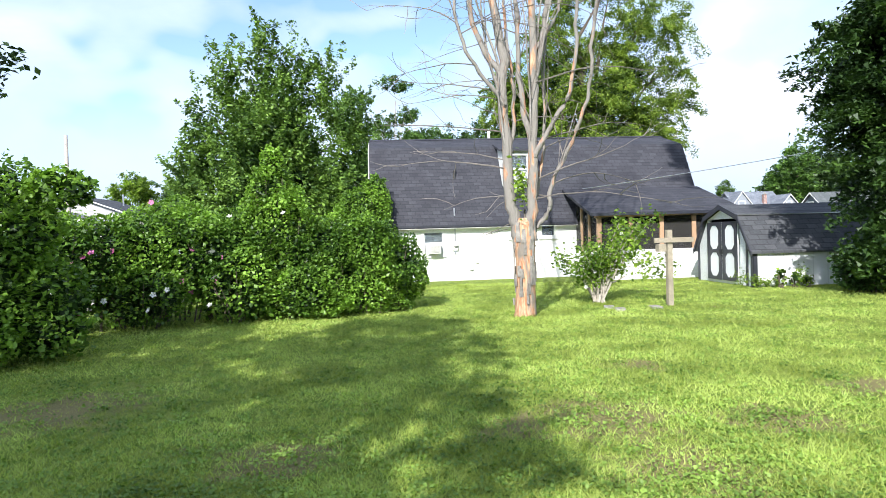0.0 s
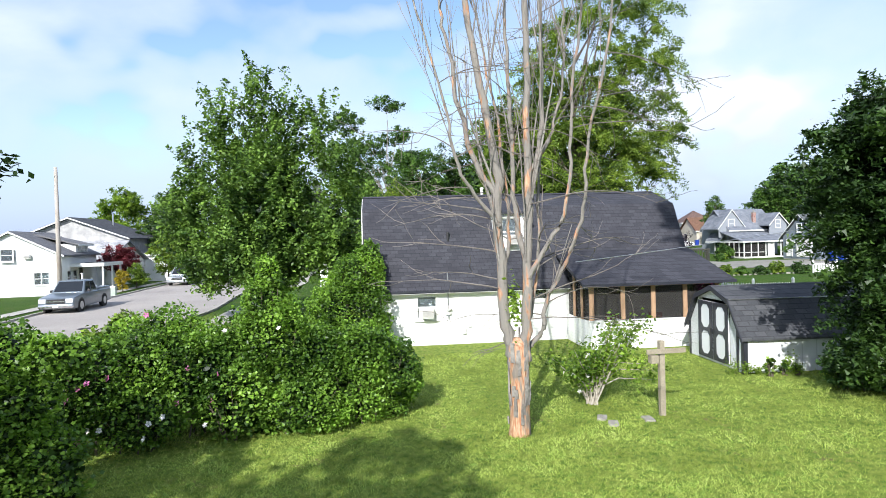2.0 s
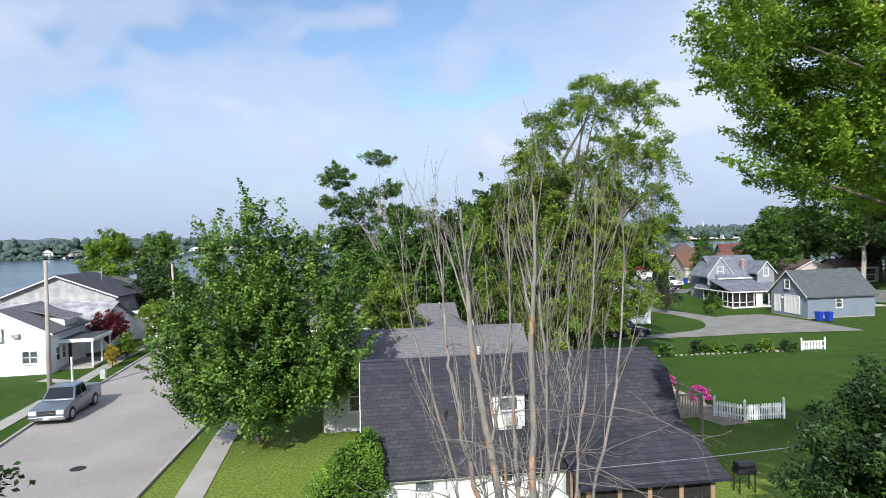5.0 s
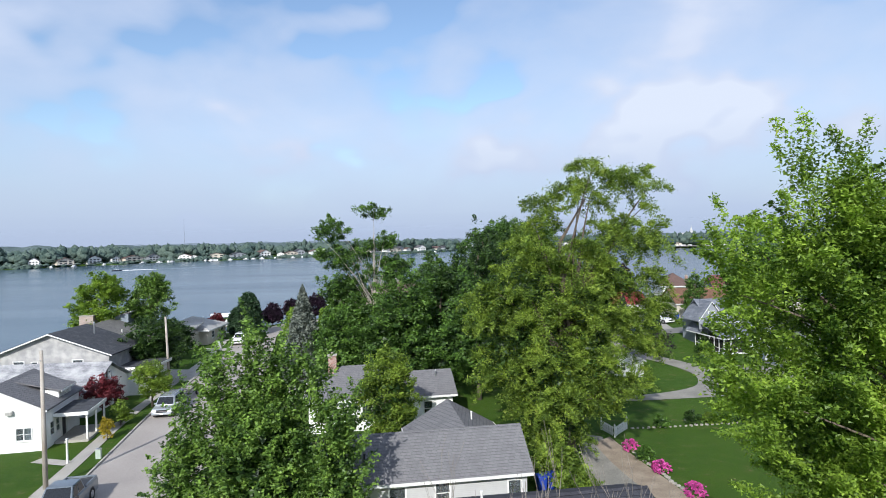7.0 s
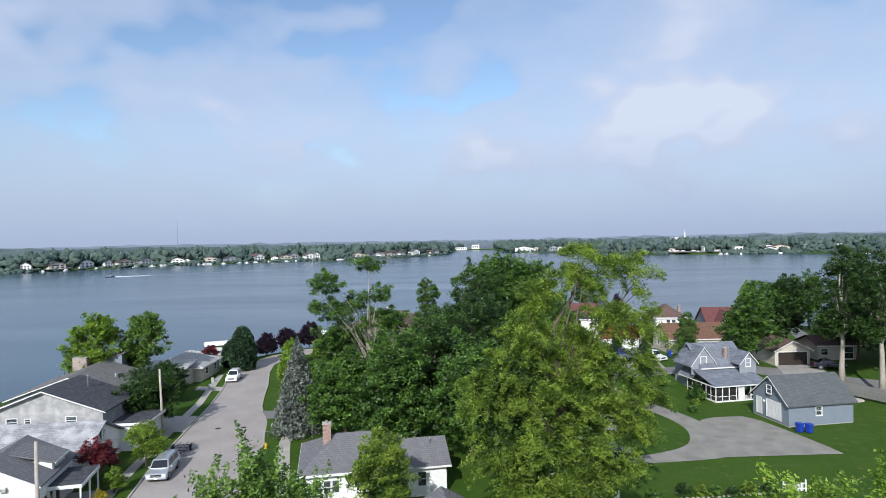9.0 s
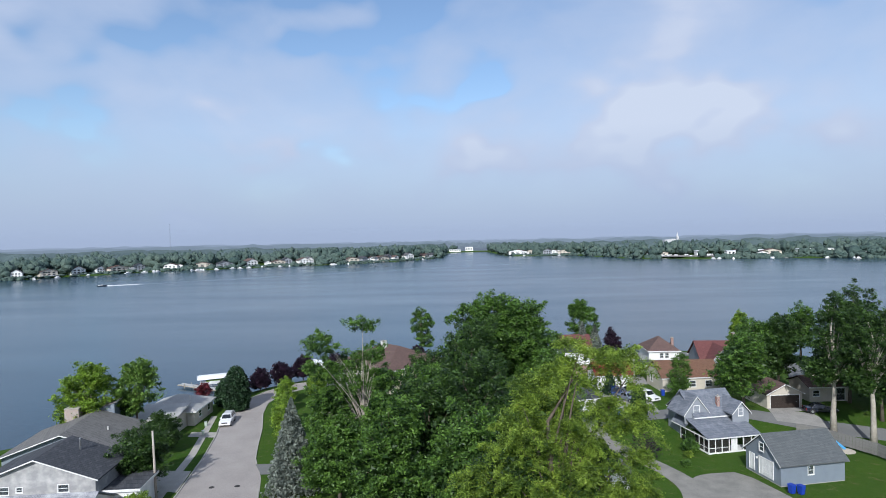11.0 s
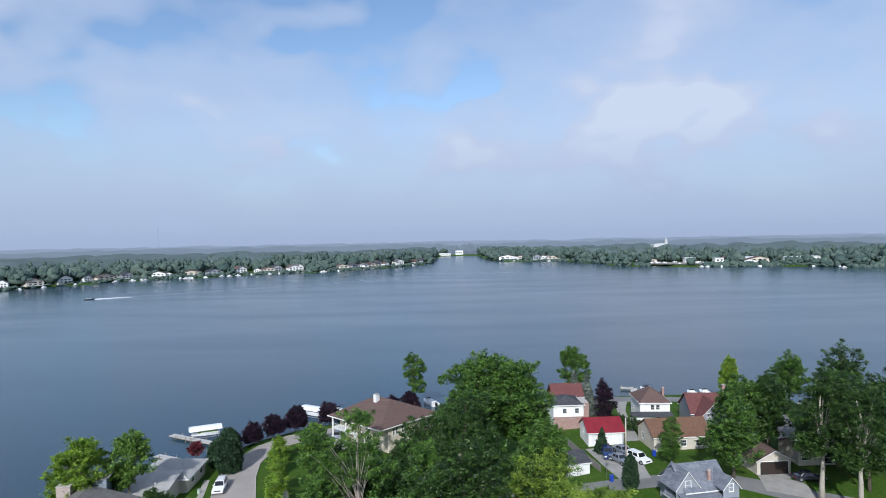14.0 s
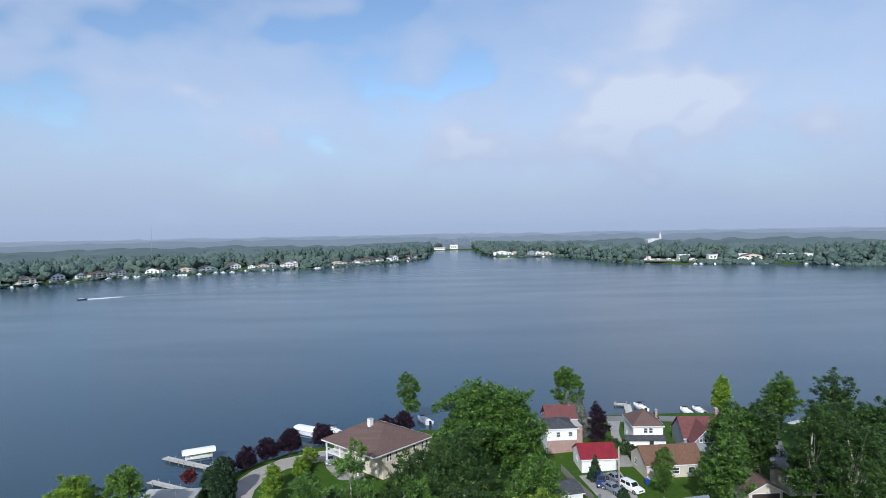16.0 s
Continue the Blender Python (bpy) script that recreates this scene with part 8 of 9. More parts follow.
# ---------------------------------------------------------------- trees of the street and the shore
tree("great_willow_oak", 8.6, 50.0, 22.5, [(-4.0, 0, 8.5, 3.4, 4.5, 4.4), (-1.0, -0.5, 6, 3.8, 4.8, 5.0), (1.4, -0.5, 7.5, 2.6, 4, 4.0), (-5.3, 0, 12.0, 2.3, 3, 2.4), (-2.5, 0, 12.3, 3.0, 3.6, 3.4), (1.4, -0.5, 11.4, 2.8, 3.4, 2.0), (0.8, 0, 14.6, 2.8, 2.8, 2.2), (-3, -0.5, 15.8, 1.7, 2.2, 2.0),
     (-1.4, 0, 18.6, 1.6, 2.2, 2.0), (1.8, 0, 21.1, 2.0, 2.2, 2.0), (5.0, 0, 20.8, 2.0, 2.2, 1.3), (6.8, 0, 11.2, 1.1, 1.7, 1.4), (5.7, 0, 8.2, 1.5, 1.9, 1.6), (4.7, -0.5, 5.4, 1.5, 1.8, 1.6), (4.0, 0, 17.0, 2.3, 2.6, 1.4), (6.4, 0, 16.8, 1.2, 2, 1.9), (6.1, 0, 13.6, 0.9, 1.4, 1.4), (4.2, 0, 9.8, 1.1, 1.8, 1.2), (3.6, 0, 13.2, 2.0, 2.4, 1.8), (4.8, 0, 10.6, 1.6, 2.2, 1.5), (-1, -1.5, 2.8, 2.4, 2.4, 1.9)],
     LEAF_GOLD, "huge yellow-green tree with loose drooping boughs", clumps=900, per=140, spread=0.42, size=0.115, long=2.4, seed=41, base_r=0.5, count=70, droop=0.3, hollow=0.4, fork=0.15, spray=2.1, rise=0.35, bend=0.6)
tree("round_lake_tree", 9.5, 116.5, 21.0, [(0, 0, 10.5, 9.6, 8.8, 8.4), (-2.2, 0, 15.4, 6.4, 6.2, 4.8), (3.2, -1, 15.0, 5.4, 5.2, 4.4), (5.2, -2, 10.0, 6, 5.5, 6.2), (-6.0, -2, 8.0, 5.0, 5, 5.5)], LEAF_MAPLE, "massive round-headed dark green tree by the water",
     clumps=620, per=60, spread=0.85, size=0.36, seed=42, base_r=0.5, count=30)
tree("tall_thin_tree", -10.2, 78.0, 21.5, [(0.4, -1.0, 20.3, 2.2, 2.0, 0.9), (-4.8, -2, 17.8, 2.6, 2.2, 1.7), (1.2, 0, 16.6, 1.9, 2, 1.3), (-1.5, 0, 14, 3.2, 3.0, 2.6), (2.8, 0, 13.2, 2.2, 2.2, 2.0), (-3.6, 0, 10.5, 3.2, 3.0, 2.6), (-5.0, -1, 15.0, 2.2, 2.0, 1.8)], LEAF_MAPLE,
     "tall thin tree with tufted crowns on bare pale stems", bark=PALE_BARK, clumps=230, per=55, spread=0.5, size=0.22, seed=43, base_r=0.17, count=36, fork=0.25)
MID = [(-6.2, 70.0, 14.0, 4.8, LEAF_MAPLE, 44), (-2.0, 76.0, 15.5, 5.2, LEAF_DARK, 45), (2.2, 66.5, 13.5, 4.6, LEAF_MAPLE, 46), (3.0, 80.0, 17.0, 5.6, LEAF_DARK, 47), (3.5, 96.5, 20.0, 6.0, LEAF_DARK, 48), (-12.5, 74.0, 10.5, 4.2, LEAF_MAPLE, 49),
       (-15.0, 90.0, 11.0, 4.6, LEAF_MAPLE, 50), (-4.0, 90.0, 13.0, 5.0, LEAF_MAPLE, 51), (-13.0, 101.0, 8.5, 3.4, LEAF_MAPLE, 52), (-3.5, 104.0, 13.0, 5.0, LEAF_DARK, 53), (13.5, 86.0, 13.0, 5.0, LEAF_GOLD, 54), (15.5, 98.0, 13.0, 4.6, LEAF_MAPLE, 55)]
for x, y, h, r, leaf, seed in MID:
    tree("street_tree", x, y, h, [(0, 0, h * 0.55, r, r, h * 0.40), (r * 0.3, 0, h * 0.78, r * 0.6, r * 0.6, h * 0.21), (-r * 0.4, 0, h * 0.38, r * 0.8, r * 0.8, h * 0.30), (r * 0.4, -r * 0.3, h * 0.36, r * 0.75, r * 0.7, h * 0.28)], leaf,
         "leafy green tree in the grove behind the bungalow", clumps=210, per=52, spread=0.6, size=0.26, seed=seed, base_r=0.24, count=18, group="grove trees")
tree("lawn_tree", -5.4, 51.2, 8.2, [(0, 0, 4.4, 2.9, 2.7, 3.2), (0.2, 0, 6.6, 1.8, 1.8, 1.7), (0.8, -0.4, 2.6, 2.2, 2.0, 1.8)], LEAF_GOLD, "rounded yellow-green tree before the white bungalow", clumps=200, per=60, spread=0.4, size=0.16, seed=60, base_r=0.16)
conifer("blue_spruce", -18.6, 76.4, 11.5, 3.6, LEAF_SPRUCE, "tall blue-grey spruce beside the pavement", 61, 15000, 0.2, 0.85)
for k, (x, y, h, r) in enumerate(((-22.3, 88.5, 6.0, 1.8), (-25.0, 95.5, 6.2, 1.9), (-26.8, 102.0, 5.8, 1.8), (-29.2, 110.5, 5.4, 1.7), (-30.6, 118.0, 4.8, 1.7))):
    tree("columnar_tree", x, y, h, [(0, 0, h * 0.5, r, r, h * 0.5), (0, 0, h * 0.75, r * 0.6, r * 0.6, h * 0.28)], LEAF_BRIGHT, "slender yellow-green street tree on the verge", clumps=90, per=50, spread=0.35, size=0.2, seed=70 + k, base_r=0.1, count=8, group="verge trees")
for x, y, h, r, k in ((-37.9, 77.6, 8.8, 3.9, 1), (-41.6, 91.5, 5.8, 2.7, 2)):
    tree("round_street_tree", x, y, h, [(0, 0, h * 0.58, r, r, h * 0.42), (0.5, -0.4, h * 0.4, r * 0.8, r * 0.8, h * 0.3)], LEAF_DARK, "dense round dark-green street tree", clumps=190, per=55, spread=0.45, size=0.2, seed=80 + k, base_r=0.2, count=14)
tree("lime_tree", -31.7, 65.6, 5.2, [(0, 0, 3.2, 2.2, 2.1, 1.9), (0.3, 0, 2.2, 1.9, 1.8, 1.2)], LEAF_LIME, "small bright lime-green tree on the verge", clumps=110, per=50, spread=0.35, size=0.17, seed=83, base_r=0.1, count=10)
tree("lime_tree", -31.3, 59.0, 2.6, [(0, 0, 1.4, 0.85, 0.85, 1.2)], LEAF_LIME, "small bright lime-green sapling on the verge", clumps=40, per=40, spread=0.25, size=0.14, seed=84, base_r=0.06, count=6)
tree("red_maple", -34.6, 61.6, 4.3, [(0, 0, 2.9, 1.9, 1.8, 1.3), (0.6, 0, 2.2, 1.4, 1.4, 1.0)], LEAF_RED, "small dark red ornamental maple", clumps=90, per=50, spread=0.3, size=0.16, seed=85, base_r=0.09, count=12, fork=0.25)
tree("golden_shrub", -30.2, 55.0, 2.1, [(0, 0, 1.1, 0.55, 0.55, 1.0)], LEAF_YELLOW, "bright golden-yellow upright shrub", "shrub", clumps=40, per=40, spread=0.16, size=0.1, seed=86, base_r=0.04, count=5)
tree("shore_tree", -54.3, 94.2, 13.2, [(0, 0, 8.4, 4.2, 4.0, 4.8), (-1.2, 0, 5.0, 3.6, 3.2, 3.2), (1.4, 0, 10.5, 2.6, 2.6, 2.6)], LEAF_BRIGHT, "full bright-green tree at the water edge", clumps=300, per=55, spread=0.5, size=0.24, seed=87)
tree("shore_tree", -48.4, 97.6, 12.0, [(0, 0, 8.6, 3.8, 3.6, 3.8), (0.8, 0, 10.6, 2.4, 2.4, 2.0), (-1.4, 0, 5.6, 2.4, 2.4, 2.4)], LEAF_STREET, "open green tree on a tall dark stem at the water", clumps=240, per=50, spread=0.5, size=0.24, seed=88, fork=0.5)
conifer("arborvitae", -38.6, 113.8, 8.0, 2.7, LEAF_FIR, "broad dark conical evergreen beside the street", 89, 14000, 0.2, round_top=True)
conifer("arborvitae", -41.8, 117.0, 5.0, 2.2, LEAF_FIR, "broad dark conical evergreen beside the street", 90, 9000, 0.2, round_top=True)
tree("red_maple", -47.0, 119.8, 3.6, [(0, 0, 2.2, 1.7, 1.6, 1.3)], LEAF_RED, "small deep red maple by the dock", clumps=60, per=40, spread=0.3, size=0.2, seed=91, base_r=0.08, count=8)
for k, (x, y, r) in enumerate(((-41.6, 123.6, 2.0), (-39.0, 128.6, 2.0), (-35.8, 133.0, 2.3), (-32.0, 136.6, 2.6), (-25.6, 141.2, 2.4), (-12.0, 148.5, 2.0), (-8.0, 150.0, 2.2))):
    tree("purple_plum", x, y, r * 2.0, [(0, 0, r * 1.1, r, r, r * 0.95)], LEAF_PURPLE, "round dark purple plum tree along the shore", clumps=150, per=45, spread=0.45, size=0.26, seed=92 + k, base_r=0.1, count=8, group="purple trees")
tree("round_lime_shrub", -25.9, 128.4, 4.2, [(0, 0, 2.2, 2.0, 2.0, 2.0)], LEAF_LIME, "clipped round lime-green tree", clumps=90, per=50, spread=0.3, size=0.2, seed=101, base_r=0.1, count=6)
tree("round_lime_shrub", -26.6, 124.0, 4.0, [(0, 0, 2.1, 2.0, 2.0, 1.9)], LEAF_BRIGHT, "clipped round lime-green tree", clumps=90, per=50, spread=0.3, size=0.2, seed=102, base_r=0.1, count=6)
tree("shore_tree", -6.9, 152.0, 14.2, [(0, 0, 10.6, 3.0, 3.0, 3.3), (0.6, 0, 6.4, 2.2, 2.2, 2.6)], LEAF_MAPLE, "slender green tree at the water edge", clumps=130, per=50, spread=0.5, size=0.26, seed=103, base_r=0.2, fork=0.4)
tree("open_grove_tree", -14.6, 112.0, 12.0, [(0.4, 0, 9.6, 2.6, 2.4, 1.6), (-1.2, 0, 6.5, 2.6, 2.4, 1.9)], LEAF_STREET, "open grey-green tree with pale stems", bark=PALE_BARK, clumps=62, per=34, spread=0.42, size=0.22, seed=104, count=40)
tree("shore_tree", 31.0, 146.5, 14.6, [(0, 0, 9.5, 4.2, 4.0, 4.6), (-1, 0, 12, 2.8, 2.8, 2.6)], LEAF_MAPLE, "full green tree beside the lake lane", clumps=170, per=50, spread=0.55, size=0.28, seed=105)
conifer("grey_spruce", 32.6, 141.5, 9.0, 3.0, LEAF_SPRUCE, "brownish grey spruce near the lake lane", 106, 9000, 0.26)
conifer("grey_spruce", 30.0, 142.5, 10.0, 3.0, LEAF_SPRUCE, "brownish grey spruce near the lake lane", 107, 9000, 0.26)
tree("purple_beech", 34.6, 134.2, 9.0, [(0, 0, 4.9, 2.4, 2.4, 4.2), (0, 0, 7, 1.5, 1.5, 2.0)], LEAF_PURPLE, "tall dark purple beech", clumps=140, per=50, spread=0.4, size=0.24, seed=108, base_r=0.14, count=8)
tree("yard_tree", 39.9, 109.4, 8.4, [(0, 0, 4.4, 2.3, 2.2, 3.2), (0.1, 0, 6.6, 1.4, 1.4, 1.7), (-0.3, -0.2, 2.9, 1.9, 1.8, 1.9)], LEAF_MAPLE, "neat oval tree before the rust-roofed house", clumps=150, per=50, spread=0.36, size=0.18, seed=109, base_r=0.13, count=12)
conifer("yard_cypress", 30.2, 101.0, 5.4, 1.4, LEAF_FIR, "dark narrow evergreen beside the side street", 110, 6000, 0.18, round_top=True)
conifer("young_spruce", 29.8, 117.4, 4.6, 1.7, LEAF_FIR, "young spruce beside the drive", 111, 4500, 0.2)
conifer("young_spruce", 49.5, 141.0, 5.0, 1.7, LEAF_FIR, "young spruce between the lake houses", 112, 4000, 0.2)
for x, y, h, r, leaf, seed in ((47.4, 102.6, 12.8, 4.9, LEAF_MAPLE, 113), (54.5, 113.5, 13.0, 4.6, LEAF_MAPLE, 114), (61.2, 119.5, 13.5, 3.8, LEAF_DARK, 115), (69.0, 151.0, 9.6, 2.1, LEAF_BRIGHT, 116), (78.0, 141.0, 12.8, 4.2, LEAF_MAPLE, 117),
                               (74.8, 117.5, 19.6, 4.8, LEAF_DARK, 118), (66.5, 106.0, 16.0, 5.4, LEAF_DARK, 119), (80.0, 112.0, 15.0, 6.0, LEAF_DARK, 120), (57.5, 122.5, 12.0, 4.0, LEAF_MAPLE, 121), (88, 98, 14, 6, LEAF_DARK, 122), (86, 125, 10, 4.5, LEAF_MAPLE, 131), (66.0, 97.5, 15.5, 5.0, LEAF_DARK, 141), (73.5, 101.0, 14.5, 5.2, LEAF_DARK, 142), (58.0, 112.0, 14.0, 4.6, LEAF_DARK, 143), (67.5, 111.5, 10.0, 4.2, LEAF_MAPLE, 144), (76.0, 92.0, 13.0, 5.0, LEAF_DARK, 145), (80.0, 103.0, 13.0, 5.4, LEAF_DARK, 146)):
    tree("village_tree", x, y, h, [(0, 0, h * 0.58, r, r, h * 0.38), (r * 0.25, 0, h * 0.82, r * 0.55, r * 0.55, h * 0.2), (-r * 0.4, -r * 0.2, h * 0.42, r * 0.7, r * 0.7, h * 0.26)], leaf, "tall leafy tree among the lake houses",
         clumps=190, per=40, spread=0.55, size=0.28, seed=seed, base_r=0.26, count=18, group="village trees")
for x, y, seed in ((59.4, 89.6, 124), (56.8, 94.4, 125)):
    tree("pale_trunk_tree", x, y, 20.0, [(0.5, 0, 13.5, 4.4, 4.2, 4.6), (1.5, 0, 17.5, 2.6, 2.6, 2.4), (-1.4, 0.4, 9.0, 2.8, 2.6, 2.2)], LEAF_DARK, "tall tree with a forked pale trunk", bark=PALE_BARK, clumps=210, per=50, spread=0.55, size=0.24, seed=seed, base_r=0.42, count=26, fork=0.4)
for x, y, h, r, leaf, seed in ((37.0, 131.8, 2.6, 1.9, LEAF_DARK, 126), (39.0, 128.5, 2.6, 2.2, LEAF_DARK, 127), (35.2, 91.2, 2.4, 1.6, LEAF_DARK, 128), (33.4, 88.4, 1.6, 1.1, LEAF_MAPLE, 129), (35.6, 126.5, 2.4, 1.5, LEAF_LIME, 132), (6.9, 44.5, 2.6, 2.0, LEAF_GOLD, 133), (7.6, 41.6, 2.0, 1.6, LEAF_GOLD, 134)):
    tree("garden_shrub", x, y, h, [(0, 0, h * 0.5, r, r, h * 0.5)], leaf, "dense rounded garden shrub", "shrub", clumps=70, per=45, spread=0.28, size=0.17, seed=seed, base_r=0.06, count=5, group="garden shrubs")
tree("bare_purple_bush", 26.0, 84.5, 4.2, [(0, 0, 2.3, 2.2, 2.0, 1.8)], LEAF_PURPLE, "sparse purplish bush beside the drive", "shrub", clumps=60, per=18, spread=0.4, size=0.14, seed=130, base_r=0.08, count=60, fork=0.08)
# shade on the lawn comes from trees that stand behind
tree("lawn_shade_tree", -5.9, -2.6, 12.0, [(1.2, 0, 8.4, 3.1, 3.4, 3.3), (3.5, -1.2, 6.4, 2.4, 2.4, 2.0), (3.0, 1.0, 8.6, 2.0, 2.0, 1.8), (-1.8, 0, 6.2, 2.4, 2.6, 2.2), (0.2, 0.6, 6.6, 3.2, 3.0, 2.4), (0.6, -0.6, 4.8, 2.4, 2.4, 1.6)], LEAF_DARK, "leafy tree behind the lawn", clumps=215, per=42, spread=0.5, size=0.24, seed=140)


# ---------------------------------------------------------------- water edge: docks, lifts and boats
def dock(pts, w, label):
    x0, y0 = pts[0]
    root = thing("dock", x0, y0, -0.45, 0, label, "dock", "docks")
    for a, b in zip(pts, pts[1:]):
        ln, ang = math.dist(a, b), math.atan2(b[1] - a[1], b[0] - a[0])
        m = Matrix.Translation((a[0] - x0, a[1] - y0, 0)) @ Matrix.Rotation(ang, 4, "Z")
        bm_ = Shape().box(-0.13, 0.13, -w / 2, w / 2, 0, 0.05).mesh("plank")
        for i in range(int(ln / 0.3)):
            part("plank", bm_, PALE_DOCK, root).matrix_basis = m @ Matrix.Translation((0.15 + i * 0.3, 0, 0))
        for v in (-w / 2, w / 2 - 0.08):
            part("stringer", Shape().box(0, ln, v, v + 0.08, -0.16, -0.003), GREY_WOOD, root).matrix_basis = m
        for i in range(int(ln / 3) + 1):
            for v in (-w / 2 - 0.05, w / 2 + 0.05):
                part("pile", Shape().tube([(i * 3.0, v, -2.2), (i * 3.0, v, 0.5)], [0.07, 0.07], 8), GREY_WOOD, root).matrix_basis = m
    return root


PALE_DOCK = surface("pale_dock_boards", (0.42, 0.41, 0.39), (0.52, 0.51, 0.48), 1.0, 20.0, 0.85, 0.3)
BOAT_GREEN = plain("green_boat_cover", (0.22, 0.36, 0.08), 0.6)
BOAT_WHITE = plain("white_hull", (0.78, 0.78, 0.78), 0.25)
BOAT_DARK = plain("dark_hull", (0.03, 0.04, 0.07), 0.3)


def hull(root, length, w, material, name="hull"):
    s = Shape()
    rings = []
    for k in np.linspace(0, 1, 8):
        y = -length / 2 + length * k
        b = w / 2 * (1 - max(0, (k - 0.45) / 0.55) ** 2.2)
        rings.append([(-b, y, 0.75 + 0.15 * k), (-b * 0.8, y, 0.1), (0, y, -0.1 + 0.3 * k * k), (b * 0.8, y, 0.1), (b, y, 0.75 + 0.15 * k)])
    for r in rings:
        s.v += r
    s.f = [(i * 5 + j, i * 5 + j + 1, (i + 1) * 5 + j + 1, (i + 1) * 5 + j) for i in range(7) for j in range(4)] + [(0, 1, 2, 3, 4)] + [tuple(i * 5 for i in range(8)) + tuple(i * 5 + 4 for i in range(7, -1, -1))]
    return part(name, s, material, root, smooth=False)


def boat_lift(x, y, turn, label, cover=BOAT_GREEN):
    root = thing("boat_lift", x, y, -1.0, turn, label, "boat lift", "boat lifts")
    s = Shape()
    rows = []
    for a in np.linspace(0, math.pi, 9):
        rows.append((-1.45 * math.cos(a), 2.05 + 0.75 * math.sin(a) ** 0.7))
    for yy in (-3.4, -3.0, 3.0, 3.4):
        k = 0.86 if abs(yy) > 3.2 else 1.0
        s.v += [(p[0] * k, yy, 2.05 + (p[1] - 2.05) * k) for p in rows]
    s.f = [(i * 9 + j, i * 9 + j + 1, (i + 1) * 9 + j + 1, (i + 1) * 9 + j) for i in range(3) for j in range(8)] + [tuple(range(9)), tuple(range(35, 26, -1))]
    part("canopy", s, CANVAS, root, "white canvas canopy", True)
    for sx in (-1.35, 1.35):
        for yy in (-2.6, 2.6):
            part("upright", Shape().tube([(sx, yy, -1.5), (sx, yy, 2.1)], [0.06, 0.06], 8), METAL, root)
        part("beam", Shape().box(sx - 0.05, sx + 0.05, -3.0, 3.0, 0.55, 0.68), METAL, root)
    b = part("cradle", Shape().box(-1.3, 1.3, -1.9, -1.75, 0.56, 0.68).box(-1.3, 1.3, 1.75, 1.9, 0.56, 0.68), METAL, root)
    h = hull(root, 5.6, 2.1, BOAT_WHITE, "boat_hull")
    h.matrix_basis = pose(0, 0, 0.72)
    part("boat_cover", Shape().soft_box(-0.9, 0.9, -2.4, 1.6, 1.42, 1.75, 0.14), cover, root, "fitted boat cover")
    return root


def motor_boat(x, y, turn, label, material=BOAT_WHITE, tower=True, wake=False):
    root = thing("motor_boat", x, y, -1.05, turn, label, "boat", "boats")
    hull(root, 6.5, 2.4, material)
    part("deck", Shape().soft_box(-0.95, 0.95, -3.0, 0.9, 0.78, 0.9, 0.04), GREY_PLASTIC, root)
    part("console", Shape().soft_box(-0.7, 0.7, 0.3, 0.7, 0.85, 1.35, 0.08), BOAT_WHITE, root)
    part("windscreen", Shape().soft_box(-0.75, 0.75, 0.62, 0.68, 1.35, 1.65, 0.02), CAR_GLASS, root)
    for u in (-2.2, -0.6):
        part("seat", Shape().soft_box(-0.7, 0.7, u - 0.25, u + 0.25, 0.88, 1.25, 0.08), BOAT_WHITE, root)
    if tower:
        part("tower", Shape().tube([(-0.95, 0.2, 0.85), (-0.85, -0.2, 2.2), (0.85, -0.2, 2.2), (0.95, 0.2, 0.85)], [0.04] * 4, 6), METAL, root)
        part("bimini", Shape().soft_box(-0.95, 0.95, -1.3, 0.1, 2.22, 2.3, 0.03), BOAT_DARK, root)
    part("outboard", Shape().soft_box(-0.25, 0.25, -3.7, -3.2, 0.2, 1.15, 0.08), BLACK_PLASTIC, root)


dock([(-42.6, 128.4), (-54.6, 134.6), (-59.4, 137.2)], 1.6, "long pale plank dock into the lake")
dock([(-47.2, 119.6), (-56.8, 124.4)], 1.4, "pale plank dock into the lake")
boat_lift(-51.6, 136.2, 115, "boat lift with a white canopy over a green-covered boat")
boat_lift(-31.0, 150.0, 60, "boat lift with a white canopy beside a dock", CANVAS)
dock([(-22.5, 147.0), (-28.8, 153.2)], 1.6, "white dock beside two boat lifts")
motor_boat(-25.6, 153.6, 40, "white motor boat with a dark sun top at a dock")
motor_boat(-3.4, 160.6, 30, "white motor boat moored beside a dock", tower=False)
motor_boat(54.8, 168.4, 10, "white motor boat on a lift at the shore")
dock([(49.4, 158.4), (52.0, 170.6), (48.6, 171.4)], 1.8, "white dock at the lake lane")
motor_boat(65.4, 163.6, 0, "white motor boat on a lift at the shore", tower=False)
motor_boat(69.0, 164.0, 5, "white motor boat on a lift at the shore", tower=False)
dock([(82.0, 149.4), (90.0, 153.6)], 1.5, "white dock at the eastern shore")
motor_boat(94.0, 140.0, 80, "white pontoon boat at the eastern shore", tower=False)
motor_boat(-273.0, 478.0, -55, "dark speedboat crossing the lake", BOAT_DARK, tower=False)
wk, rip = Shape(), Shape()
